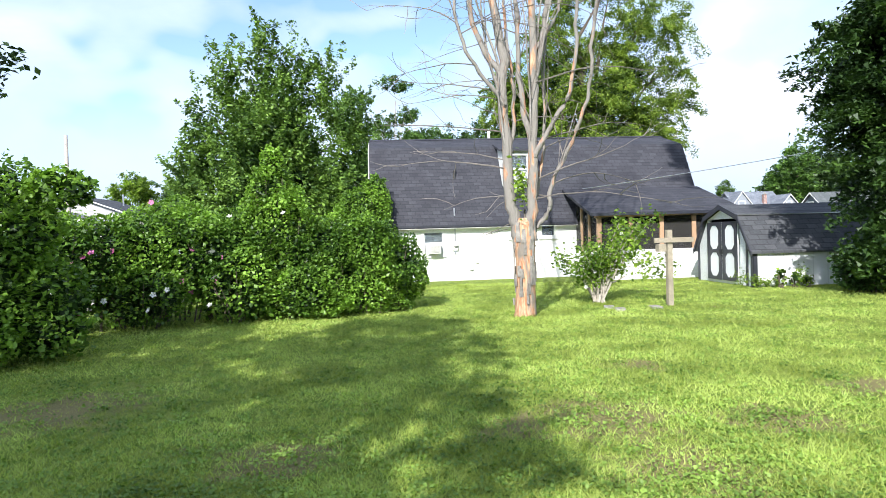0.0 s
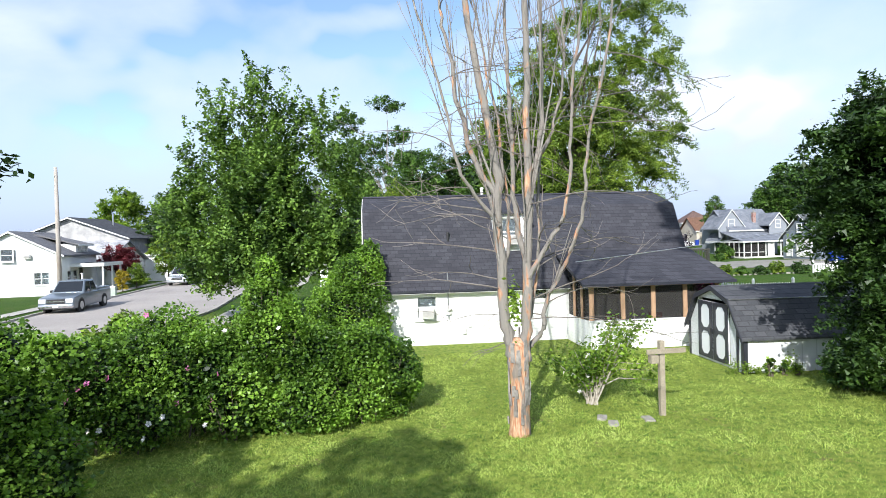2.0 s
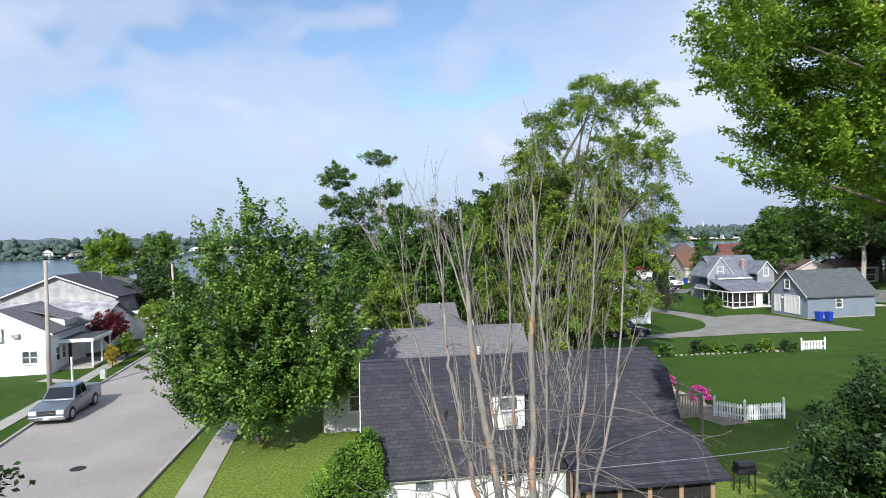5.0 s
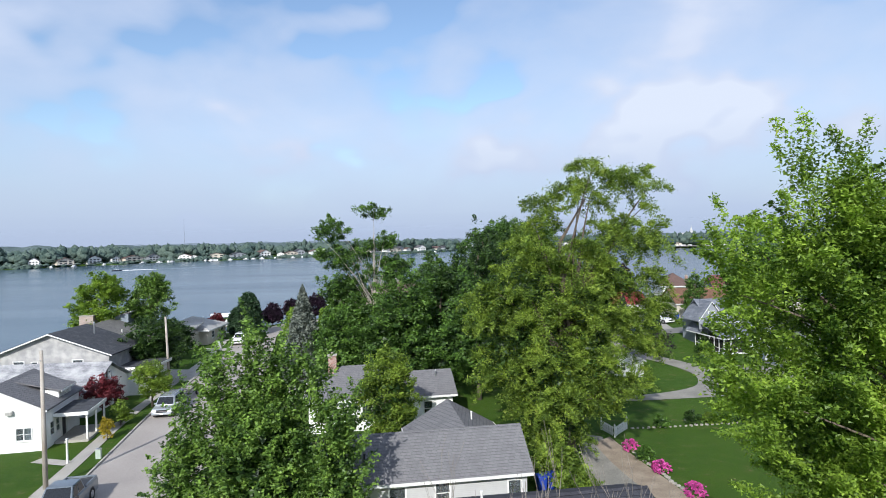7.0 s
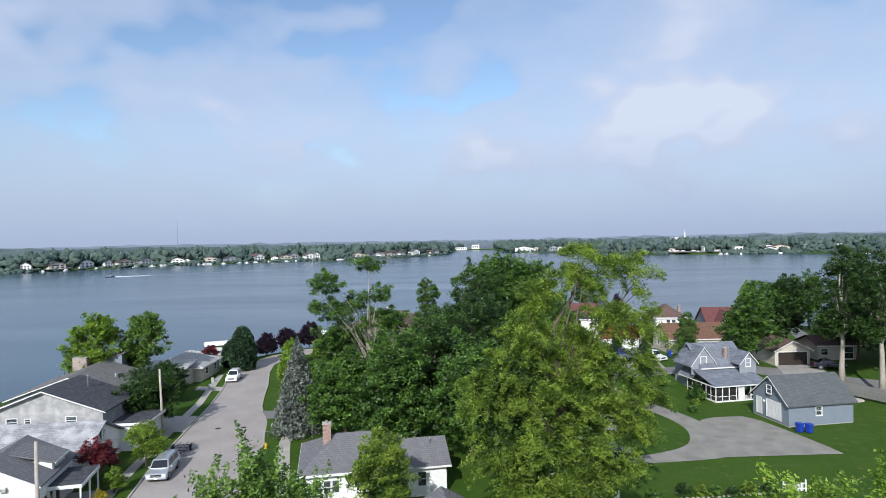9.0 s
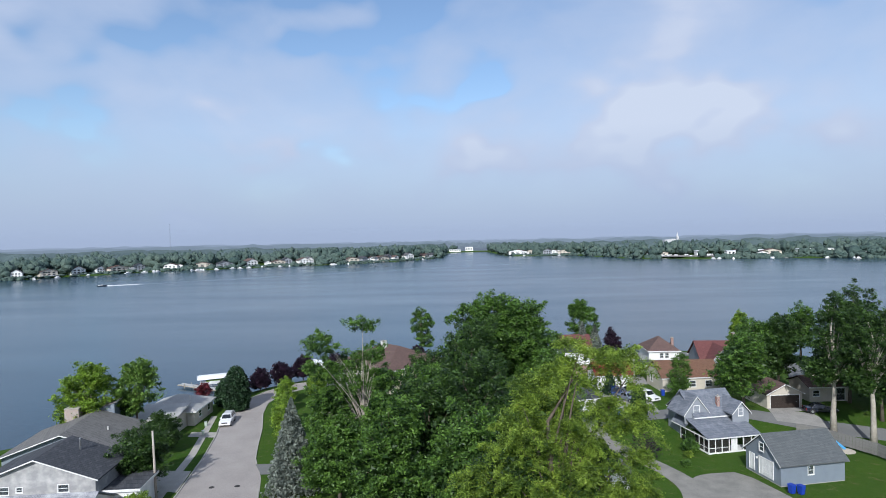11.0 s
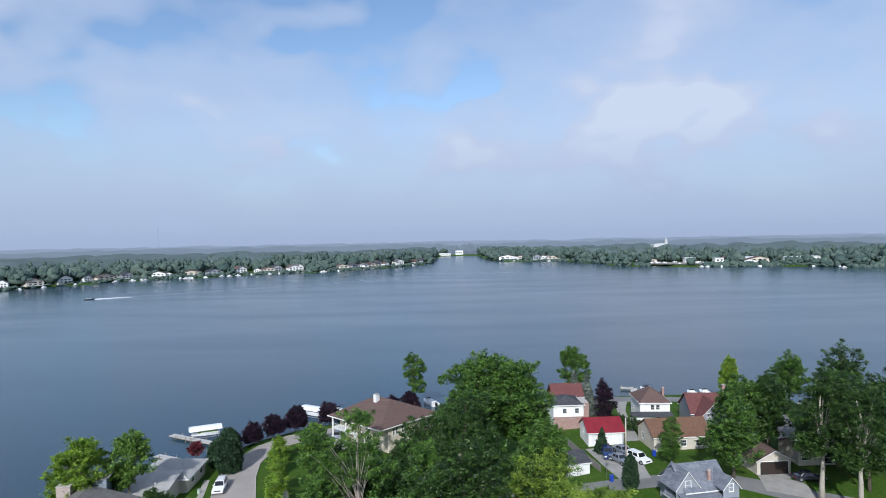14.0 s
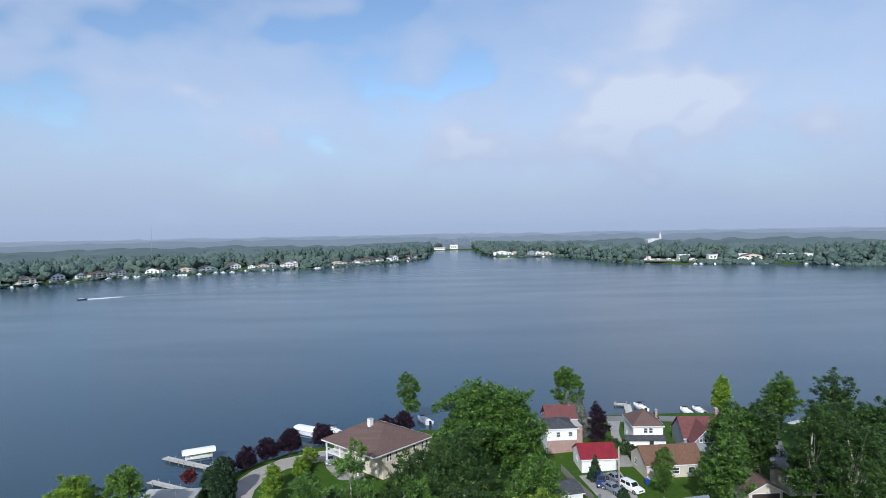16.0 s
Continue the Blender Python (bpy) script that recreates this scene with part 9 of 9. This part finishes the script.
for i in range(230):      # churned foam and spray behind the boat, then two long lines of ripples
    far = max(0, i - 50) * 1.9
    ax, ay = -270 + 0.783 * (i * 0.5 + far), 480.5 + 0.622 * (i * 0.5 + far)
    for sy in (-1, 1):
        off = sy * (0.5 + 0.05 * i)
        r, ln, h = (1.1 * random.uniform(0.5, 1.2), 0.5, random.uniform(0.15, 0.7) * (1 - i / 60)) if i < 50 else (0.9 * random.uniform(0.5, 1.1), 1.35, 0.04)
        u, v = Vector((0.783, 0.622, 0)) * ln, Vector((-0.622, 0.783, 0)) * r
        c = Vector((ax - 0.622 * off, ay + 0.783 * off, -0.98))
        top = c + Vector((0, 0, h))
        (wk if i < 50 else rip).add([c - u - v, c + u - v, c + u + v, c - u + v, top], [(0, 1, 4), (1, 2, 4), (2, 3, 4), (3, 0, 4)])
tagged(part("wake_ripple", rip, plain("wake_ripple", (0.17, 0.23, 0.30), 0.35)), "long pale ripples of the speedboat wake", "ripples", kind="stuff")
tagged(part("wake_foam", wk, CANVAS), "white foam of the speedboat wake", "foam", kind="stuff")


# ---------------------------------------------------------------- the far shore
def far_woods():
    """Round crowns of several lobes, close together along the shore and thinning into the canopy behind."""
    rng = np.random.default_rng(77)
    ico = bmesh.new()
    bmesh.ops.create_icosphere(ico, subdivisions=1, radius=1.0)
    ball = np.array([v.co[:] for v in ico.verts])
    faces = np.array([[v.index for v in f.verts] for f in ico.faces])
    ico.free()
    verts, tris, at = [], [], 0
    for i in range(1900):
        x = rng.uniform(-760, 980)
        back = rng.random() ** 1.6 * 330 + 1
        y = along(FAR_SHORE, x) + back
        if -16 < x < 88 and back < 60:
            continue
        if 272 < x < 420 and 4 < back < 90 and rng.random() < 0.9:      # open ground with a car park
            continue
        if 396 < x < 486 and 20 < back < 150 and rng.random() < 0.75:
            continue
        if 196 < x < 272 and 8 < back < 60 and rng.random() < 0.6:
            continue
        if back < 26 and (any(abs(x - h[0]) < 8 for h in FAR_HOUSES) or rng.random() < 0.25):
            continue
        h, r = rng.uniform(12, 21), rng.uniform(7.5, 12.5)
        if back < 12:
            h, r = h * 0.62, r * 0.7
        z0 = ground_height(x, y)
        for k in range(6):
            a, e = rng.uniform(0, 6.28), rng.uniform(0.28, 0.86)
            q = r * (0.74 if k == 0 else 0.62 * (1.3 - e))
            c = np.array((x + (k > 0) * r * 0.55 * math.cos(a), y + (k > 0) * r * 0.55 * math.sin(a), z0 + h * (0.42 if k == 0 else e - 0.06)))
            lump = 1 + 0.19 * rng.normal(size=len(ball))
            verts.append(c + ball * lump[:, None] * np.array((q, q, h * (0.46 if k == 0 else 0.24))))
            tris.append(faces + at)
            at += len(ball)
    for i in range(1500):      # low growth at the water's edge
        x = rng.uniform(-560, 620)
        y = along(FAR_SHORE, x) + rng.uniform(-2, 7)
        if 272 < x < 330 or -16 < x < 88:
            continue
        q, h = rng.uniform(2.2, 4.5), rng.uniform(1.6, 4.2) * (0.45 if any(abs(x - f[0]) < 7 for f in FAR_HOUSES) else 1.0)
        verts.append(np.array((x, y, ground_height(x, y) + h * 0.35)) + ball * (1 + 0.13 * rng.normal(size=len(ball)))[:, None] * np.array((q, q, h)))
        tris.append(faces + at)
        at += len(ball)
    me = bpy.data.meshes.new("woods")
    me.from_pydata(np.concatenate(verts).tolist(), [], np.concatenate(tris).tolist())
    tagged(part("woods", me, HAZED_WOOD, smooth=True), "band of green woods along the far shore", "woods", kind="stuff")
    # canopy of the country behind, rolling to the horizon
    s = Shape()
    xs, ys = np.linspace(-2000, 2200, 330), list(np.geomspace(4, 2700, 66))
    for q in ys:
        for x in xs:
            y = along(FAR_SHORE, x) + 170 + q
            lift = 12.0 + 10 * noise.noise((x / 33, y / 60, 3)) + 8 * noise.noise((x / 150, y / 220, 1))
            s.v.append((x, y, ground_height(x, y) + lift * step(q / 30)))
    w = len(xs)
    s.f = [(j * w + i, j * w + i + 1, (j + 1) * w + i + 1, (j + 1) * w + i) for j in range(len(ys) - 1) for i in range(w - 1)]
    tagged(part("far_canopy", s, HAZED_CANOPY, smooth=True), "rolling green canopy of distant woodland", "woods", kind="stuff")


# houses of the far shore: along the water and back from it
FAR_HOUSES = [(-424, 10), (-409, 12), (-402, 26), (-398, 10), (-390, 16), (-378, 12), (-366, 14), (-340, 12), (-331, 14), (-306, 10), (-285, 12), (-259, 9), (-243, 14), (-228, 9), (-219, 12), (-198, 10), (-192, 14), (-140, 9), (-124, 9), (-117, 16),
              (-110, 9), (-102, 10), (-94, 16), (-84, 9), (-66, 8), (-42, 6), (-33, 5), (112, 9), (124, 9), (133, 12), (160, 8), (170, 9), (178, 10), (187, 9)]


def haze_glow_sheets():
    """Glowing sheets for the milky distance in which the land is lost, a mile and more off; they thin out upwards."""
    m, t, p = fresh("haze_glow")
    # the haze is painted in as a see-through emission on the sheets
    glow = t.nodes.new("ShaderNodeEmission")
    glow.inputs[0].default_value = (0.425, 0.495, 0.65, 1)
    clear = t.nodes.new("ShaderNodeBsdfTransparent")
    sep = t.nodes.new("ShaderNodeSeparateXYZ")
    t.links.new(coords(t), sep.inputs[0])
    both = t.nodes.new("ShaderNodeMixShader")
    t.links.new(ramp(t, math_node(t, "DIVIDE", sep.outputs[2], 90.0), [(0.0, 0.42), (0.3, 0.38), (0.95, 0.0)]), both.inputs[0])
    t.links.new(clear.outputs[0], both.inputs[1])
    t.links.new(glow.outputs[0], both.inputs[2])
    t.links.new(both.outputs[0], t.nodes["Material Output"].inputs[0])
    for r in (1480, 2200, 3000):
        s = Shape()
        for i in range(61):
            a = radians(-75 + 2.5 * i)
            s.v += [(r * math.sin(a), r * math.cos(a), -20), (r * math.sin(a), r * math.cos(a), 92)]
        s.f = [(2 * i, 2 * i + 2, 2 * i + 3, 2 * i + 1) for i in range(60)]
        tagged(part("backdrop", s, m), "glowing pale blue sheet imitating haze over the far horizon", "backdrop", kind="structure")


haze_glow_sheets()

far_woods()


def lake_cottage():
    """A small house of the far shore, built once and then set along the water."""
    out = []
    for wall, roof, lab in ((WHITE_SIDING, GREY_SHINGLE, "white two-storey house on the far shore"), (CREAM_SIDING, BROWN_SHINGLE, "cream house with a brown roof on the far shore"), (GREY_SIDING, CHARCOAL, "grey house on the far shore"), (WHITE_SIDING, BROWN_SHINGLE, "white gabled house on the far shore")):
        root = thing("far_house", 0, -400, 0, 0, lab, "house", "far shore houses")
        part("wall", Shape().box(-5, 5, 0, 8, -1, 5.5).prism([(-5, 5.5), (5, 5.5), (0, 8.6)], 0, 8), wall, root)
        s = Shape()
        slab(s, [(-5.6, 8.5, 5.3), (-5.6, -0.6, 5.3)], [(0, 8.5, 8.9), (0, -0.6, 8.9)], 0.3)
        slab(s, [(5.6, -0.6, 5.3), (5.6, 8.5, 5.3)], [(0, -0.6, 8.9), (0, 8.5, 8.9)], 0.3)
        part("roof", s, roof, root)
        for u in (-3.6, -0.8, 2.0):
            for z in (0.8, 3.4):
                part("window", Shape().box(u, u + 1.5, -0.08, 0.02, z, z + 1.4), CAR_GLASS, root)
        part("deck", Shape().box(-5, 5, -2.5, -0.1, 0.2, 0.45), WHITE_PAINT, root)
        out.append(root)
    return out


kinds = lake_cottage()
rng = random.Random(5)
spots = FAR_HOUSES + [(215 + 11 * i, rng.uniform(60, 120)) for i in range(8)] + [(300 + 16 * i, rng.uniform(95, 150)) for i in range(8)] + [(462, 12), (470, 16), (398, 40), (420, 60)]
for i, (x, back) in enumerate(spots):
    y = along(FAR_SHORE, x) + back
    slope = math.degrees(math.atan2(along(FAR_SHORE, x + 5) - along(FAR_SHORE, x - 5), 10))
    src = kinds[i % 4]
    k = rng.uniform(0.95, 1.35)
    m = Matrix.Translation((x, y, ground_height(x, y) + 0.2)) @ Matrix.Rotation(radians(slope + rng.uniform(-12, 12)), 4, "Z") @ Matrix.Diagonal((k * rng.uniform(0.8, 1.5), k, k * rng.uniform(0.6, 0.95), 1))
    if i < 4:
        src.matrix_basis = m
    else:
        copy_thing(src, m)
for x, y, w, d, h, lab in ((430, 838, 52, 18, 6, "long white flat-roofed hall on the far shore"), (468, 800, 44, 18, 7, "long white flat-roofed hall on the far shore"), (340, 850, 14, 10, 6, "white flat-roofed hall on the far shore"), (380, 845, 16, 10, 5, "white flat-roofed hall on the far shore"),
                           (262, 905, 20, 10, 5, "white flat-roofed hall on the far shore"), (528, 1320, 34, 16, 10, "white hall far behind the woods"), (38, 1461, 18, 10, 9, "white pavilion at the end of the bay"), (4, 1440, 26, 8, 4, "low white boathouse at the end of the bay")):
    root = thing("far_hall", x, y, ground_height(x, y), 0, lab, "building")
    part("wall", Shape().box(-w / 2, w / 2, 0, d, -1, h), WHITE_SIDING, root)
    part("roof", Shape().box(-w / 2 - 0.5, w / 2 + 0.5, -0.5, d + 0.5, h, h + 0.6), CANVAS, root)
    for u in np.arange(-w / 2 + 2, w / 2 - 3, 5):
        part("window", Shape().box(u, u + 2.6, -0.1, 0.0, h * 0.35, h * 0.75), CAR_GLASS, root)
ch = thing("domed_church", 476, 1320, ground_height(476, 1320) + 10, 0, "distant white building with a tall domed spire", "church")
# grey siding paints the dulling of haze onto the white building
part("nave", Shape().box(-26, 12, 0, 24, -8, 5).prism([(-26, 5), (12, 5), (-7, 8)], 0, 24), PALE_SIDING, ch)
part("tower", Shape().box(-2.2, 2.2, -3, 2, -8, 13), PALE_SIDING, ch)
part("spire", Shape().tube([(0, -0.5, 13), (0, -0.5, 15), (0, -0.5, 18), (0, -0.5, 23)], [2.6, 2.0, 0.9, 0.1], 8), PALE_SIDING, ch)
mast = thing("radio_mast", -530, 1150, ground_height(-530, 1150), 0, "distant slender white radio mast", "mast")
part("shaft", Shape().tube([(0, 0, 0), (0, 0, 66)], [0.35, 0.25], 6), METAL, mast)
park = Shape()
for i in range(16):
    for j in range(7):
        x, y = 274 + 9 * i, 8 + 11 * j + along(FAR_SHORE, 274 + 9 * i)
        park.add([(x, y, ground_height(x, y) + 0.3), (x + 9, y, ground_height(x + 9, y) + 0.3), (x + 9, y + 11, ground_height(x + 9, y + 11) + 0.3), (x, y + 11, ground_height(x, y + 11) + 0.3)], [(0, 1, 2, 3)])
tagged(part("far_yard", park, GRAVEL), "open pale gravel yard on the far shore", "yard", kind="structure")
for i in range(22):      # cars and carts standing on the yard
    x = 280 + 6.2 * i + rng.uniform(-2, 2)
    y = along(FAR_SHORE, x) + rng.uniform(14, 70)
    pc = thing("parked_van", x, y, ground_height(x, y) + 0.3, rng.uniform(-20, 110), "small pale van parked on the far yard", "car", "far vans")
    part("body", Shape().soft_box(-1.0, 1.0, -2.6, 2.6, 0.35, 1.9, 0.25), (BOAT_WHITE, CANVAS, GREY_PLASTIC)[i % 3], pc)
    part("wheel", Shape().disc((-0.9, -1.6, 0.36), (1, 0, 0), 0.36, 0.2, 10), RUBBER, pc)
    part("wheel", Shape().disc((-0.9, 1.6, 0.36), (1, 0, 0), 0.36, 0.2, 10), RUBBER, pc)
for i in range(34):
    x = rng.choice([rng.uniform(-420, -40), rng.uniform(-420, -250), rng.uniform(110, 480)])
    y = along(FAR_SHORE, x) - rng.uniform(6, 14)
    fb = thing("moored_boat", x, y, -1.05, rng.uniform(0, 360), "white boat moored along the far shore", "boat", "far boats")
    hull(fb, rng.uniform(5, 9), 2.6, BOAT_WHITE)
    part("cabin", Shape().soft_box(-0.9, 0.9, -1.5, 1.0, 0.8, 2.0, 0.2), BOAT_WHITE, fb)
for i in range(16):
    x = rng.choice([rng.uniform(-420, -60), rng.uniform(120, 480)])
    y = along(FAR_SHORE, x)
    fd = thing("far_dock", x, y + 4, -0.6, rng.uniform(-8, 8), "pale dock on the far shore", "dock", "far docks")
    part("deck", Shape().box(-0.9, 0.9, -16, 0, 0, 0.2), PALE_DOCK, fd)
    for v in (-15, -10, -5):
        part("pile", Shape().tube([(1, v, -2), (1, v, 0.8)], [0.15, 0.15], 6), GREY_WOOD, fd)


# ---------------------------------------------------------------- small things of the yards
def hung_line(name, a, b, sag, r, label):
    a, b = Vector(a), Vector(b)
    pts = [a.lerp(b, k / 16) - Vector((0, 0, sag * 4 * (k / 16) * (1 - k / 16))) for k in range(17)]
    root = thing(name, 0, 0, 0, 0, label, "cable")
    part("strand", Shape().tube(pts, [r] * 17, 5), BLACK_PLASTIC if r < 0.01 else METAL, root)


hung_line("service_cable", (4.5, 22.95, 2.95), (13.6, 22.45, 4.15), 0.06, 0.012, "thin pale cable hung from the house to the trees")
for x, y, h in ((8.05, 19.75, 0.42), (8.42, 19.78, 0.3), (8.7, 19.8, 0.2), (9.6, 19.85, 0.5)):
    rng = np.random.default_rng(int(x * 100))
    root = thing("weed_shoot", x, y, 0, 0, "small leafy weed at the foot of the shed wall", "weed", "weeds")
    s = Shape()
    for k in range(4):
        a = k * 1.57 + x
        s.tube([(0, 0, -0.02), (0.05 * math.cos(a), 0.04 * math.sin(a), h * 0.5), (0.12 * math.cos(a), 0.08 * math.sin(a), h * 0.95)], [0.006, 0.005, 0.003], 4, close=False)
    part("stalk", s, LEAF_LIME, root, kind="stuff")
    pts = rng.normal(size=(110, 3)) * (0.09, 0.06, h * 0.28) + (0, 0, h * 0.6)
    part("foliage", leaf_mesh("foliage", pts[pts[:, 2] > 0.03], 0.045, rng), LEAF_LIME, root, kind="stuff")


def play_slide(x, y, turn):
    root = thing("play_slide", x, y, land(x, y), turn, "pale blue plastic garden slide on the lawn", "toy")
    blue = plain("pale_blue_plastic", (0.10, 0.36, 0.62), 0.45)
    part("chute", Shape().hexa([(-0.3, -1.5, 0.05), (0.3, -1.5, 0.05), (0.3, 0.2, 1.1), (-0.3, 0.2, 1.1)], [(-0.3, -1.5, 0.14), (0.3, -1.5, 0.14), (0.3, 0.2, 1.19), (-0.3, 0.2, 1.19)]), blue, root)
    for sx in (-0.33, 0.33):
        part("side_rail", Shape().hexa([(sx - 0.03, -1.5, 0.05), (sx + 0.03, -1.5, 0.05), (sx + 0.03, 0.3, 1.1), (sx - 0.03, 0.3, 1.1)], [(sx - 0.03, -1.5, 0.3), (sx + 0.03, -1.5, 0.3), (sx + 0.03, 0.3, 1.5), (sx - 0.03, 0.3, 1.5)]), blue, root)
        part("leg", Shape().tube([(sx, 0.75, -0.02), (sx, 0.3, 1.1)], [0.05, 0.05], 8), blue, root)
    for z in (0.3, 0.6, 0.9):
        part("rung", Shape().tube([(-0.33, 0.75 - 0.4 * z, z), (0.33, 0.75 - 0.4 * z, z)], [0.035, 0.035], 8), blue, root)
    return root


play_slide(53.8, 88.7, 40).scale = (0.65, 0.65, 0.65)
sand = thing("sand_patch", 53.9, 87.6, land(53.9, 87.6) + 0.02, 0, "pale patch of sand below the slide", "sand")
part("sand", Shape().tube([(0, 0, 0), (0, 0, 0.05)], [1.5, 1.35], 18), plain("pale_sand", (0.50, 0.45, 0.36), 0.9), sand)
tyre = thing("old_tyre", 52.4, 90.2, land(52.4, 90.2), 0, "black rubber tyre lying by the fence", "tyre")
ring = [(0.34 * math.cos(a), 0.34 * math.sin(a), 0.12) for a in np.linspace(0, 6.2832, 25)]
part("rubber", Shape().tube(ring, [0.12] * 25, 8, close=False), RUBBER, tyre)


# ---------------------------------------------------------------- grass of the near lawn
def grass_blades(n, seed):
    """Single blades in loose tufts, sparse over the worn spots."""
    rng = np.random.default_rng(seed)
    d = 3.2 + 17.0 * rng.random(n) ** 1.5
    a = rng.uniform(-0.78, 0.70, n)
    x, y = 1.7 + d * np.tan(a) * 0.96, 3.2 + d
    patch = np.sin(x * 0.9 + 1.3 * np.sin(y * 0.7)) * np.cos(y * 0.8 + np.sin(x * 0.6)) * 0.5 + 0.5
    fine = np.sin(x * 6.3 + 2 * np.sin(y * 3.7)) * np.cos(y * 5.9 + np.sin(x * 4.3)) * 0.5 + 0.5
    tuft = np.sin(x * 19 + 3 * np.sin(y * 7.0)) * np.cos(y * 17 + 2 * np.sin(x * 9.0)) * 0.5 + 0.5
    worn = np.zeros(n)
    for sx, sy, r in BARE:
        worn = np.maximum(worn, np.clip(1.25 - np.hypot(x - sx, y - sy) / r, 0, 1))
    keep = (x > -7) & (x < 14.5) & (y < 24.3) & (rng.random(n) < (0.25 + 0.3 * patch + 0.25 * fine + 0.35 * tuft) * (1 - 0.85 * worn))
    x, y, d, patch, fine, tuft = x[keep], y[keep], d[keep], patch[keep], fine[keep], tuft[keep]
    k = len(x)
    h = rng.uniform(0.012, 0.05, k) * (0.5 + 0.4 * patch + 0.4 * fine + 0.4 * tuft) * np.where(rng.random(k) < 0.02, 2.0, 1.0)
    w = 0.0022 + 0.0005 * d
    t, lean = rng.random(k) * 6.2832, rng.uniform(0.3, 1.8, k) * h
    b = rng.random(k) * 6.2832
    v = np.zeros((k, 3, 3), np.float32)
    v[:, 0] = np.stack([x - w * np.cos(t), y - w * np.sin(t), np.zeros(k) - 0.005], 1)
    v[:, 1] = np.stack([x + w * np.cos(t), y + w * np.sin(t), np.zeros(k) - 0.005], 1)
    v[:, 2] = np.stack([x + lean * np.cos(b), y + lean * np.sin(b), h], 1)
    me = bpy.data.meshes.new("grass")
    me.vertices.add(3 * k)
    me.vertices.foreach_set("co", v.ravel())
    me.loops.add(3 * k)
    me.loops.foreach_set("vertex_index", np.arange(3 * k, dtype=np.int32))
    me.polygons.add(k)
    me.polygons.foreach_set("loop_start", np.arange(0, 3 * k, 3, dtype=np.int32))
    me.update(calc_edges=True)
    tagged(part("grass", me, BLADE), "short dry-patched bright green lawn grass", "grass", kind="stuff")


def clover(clumps, seed):
    """Low round-leaved weeds in clumps among the grass."""
    rng = np.random.default_rng(seed)
    d = 3.4 + 13.0 * rng.random(clumps) ** 1.4
    a = rng.uniform(-0.76, 0.68, clumps)
    cx, cy, cr = 1.7 + d * np.tan(a) * 0.96, 3.2 + d, rng.uniform(0.05, 0.22, clumps)
    per = 26
    q = rng.normal(size=(clumps, per, 2)) * cr[:, None, None] * 0.6
    pts = np.stack([cx[:, None] + q[..., 0], cy[:, None] + q[..., 1], rng.uniform(0.012, 0.045, (clumps, per))], 2).reshape(-1, 3)
    pts = pts[(pts[:, 0] > -7) & (pts[:, 0] < 14.5)]
    tagged(part("clover", leaf_mesh("clover", pts, 0.024, rng, 1.6, 1.1), CLOVER), "low clumps of clover and plantain in the lawn", "weeds", kind="stuff")


clover(2000, 12)
grass_blades(370000, 9)
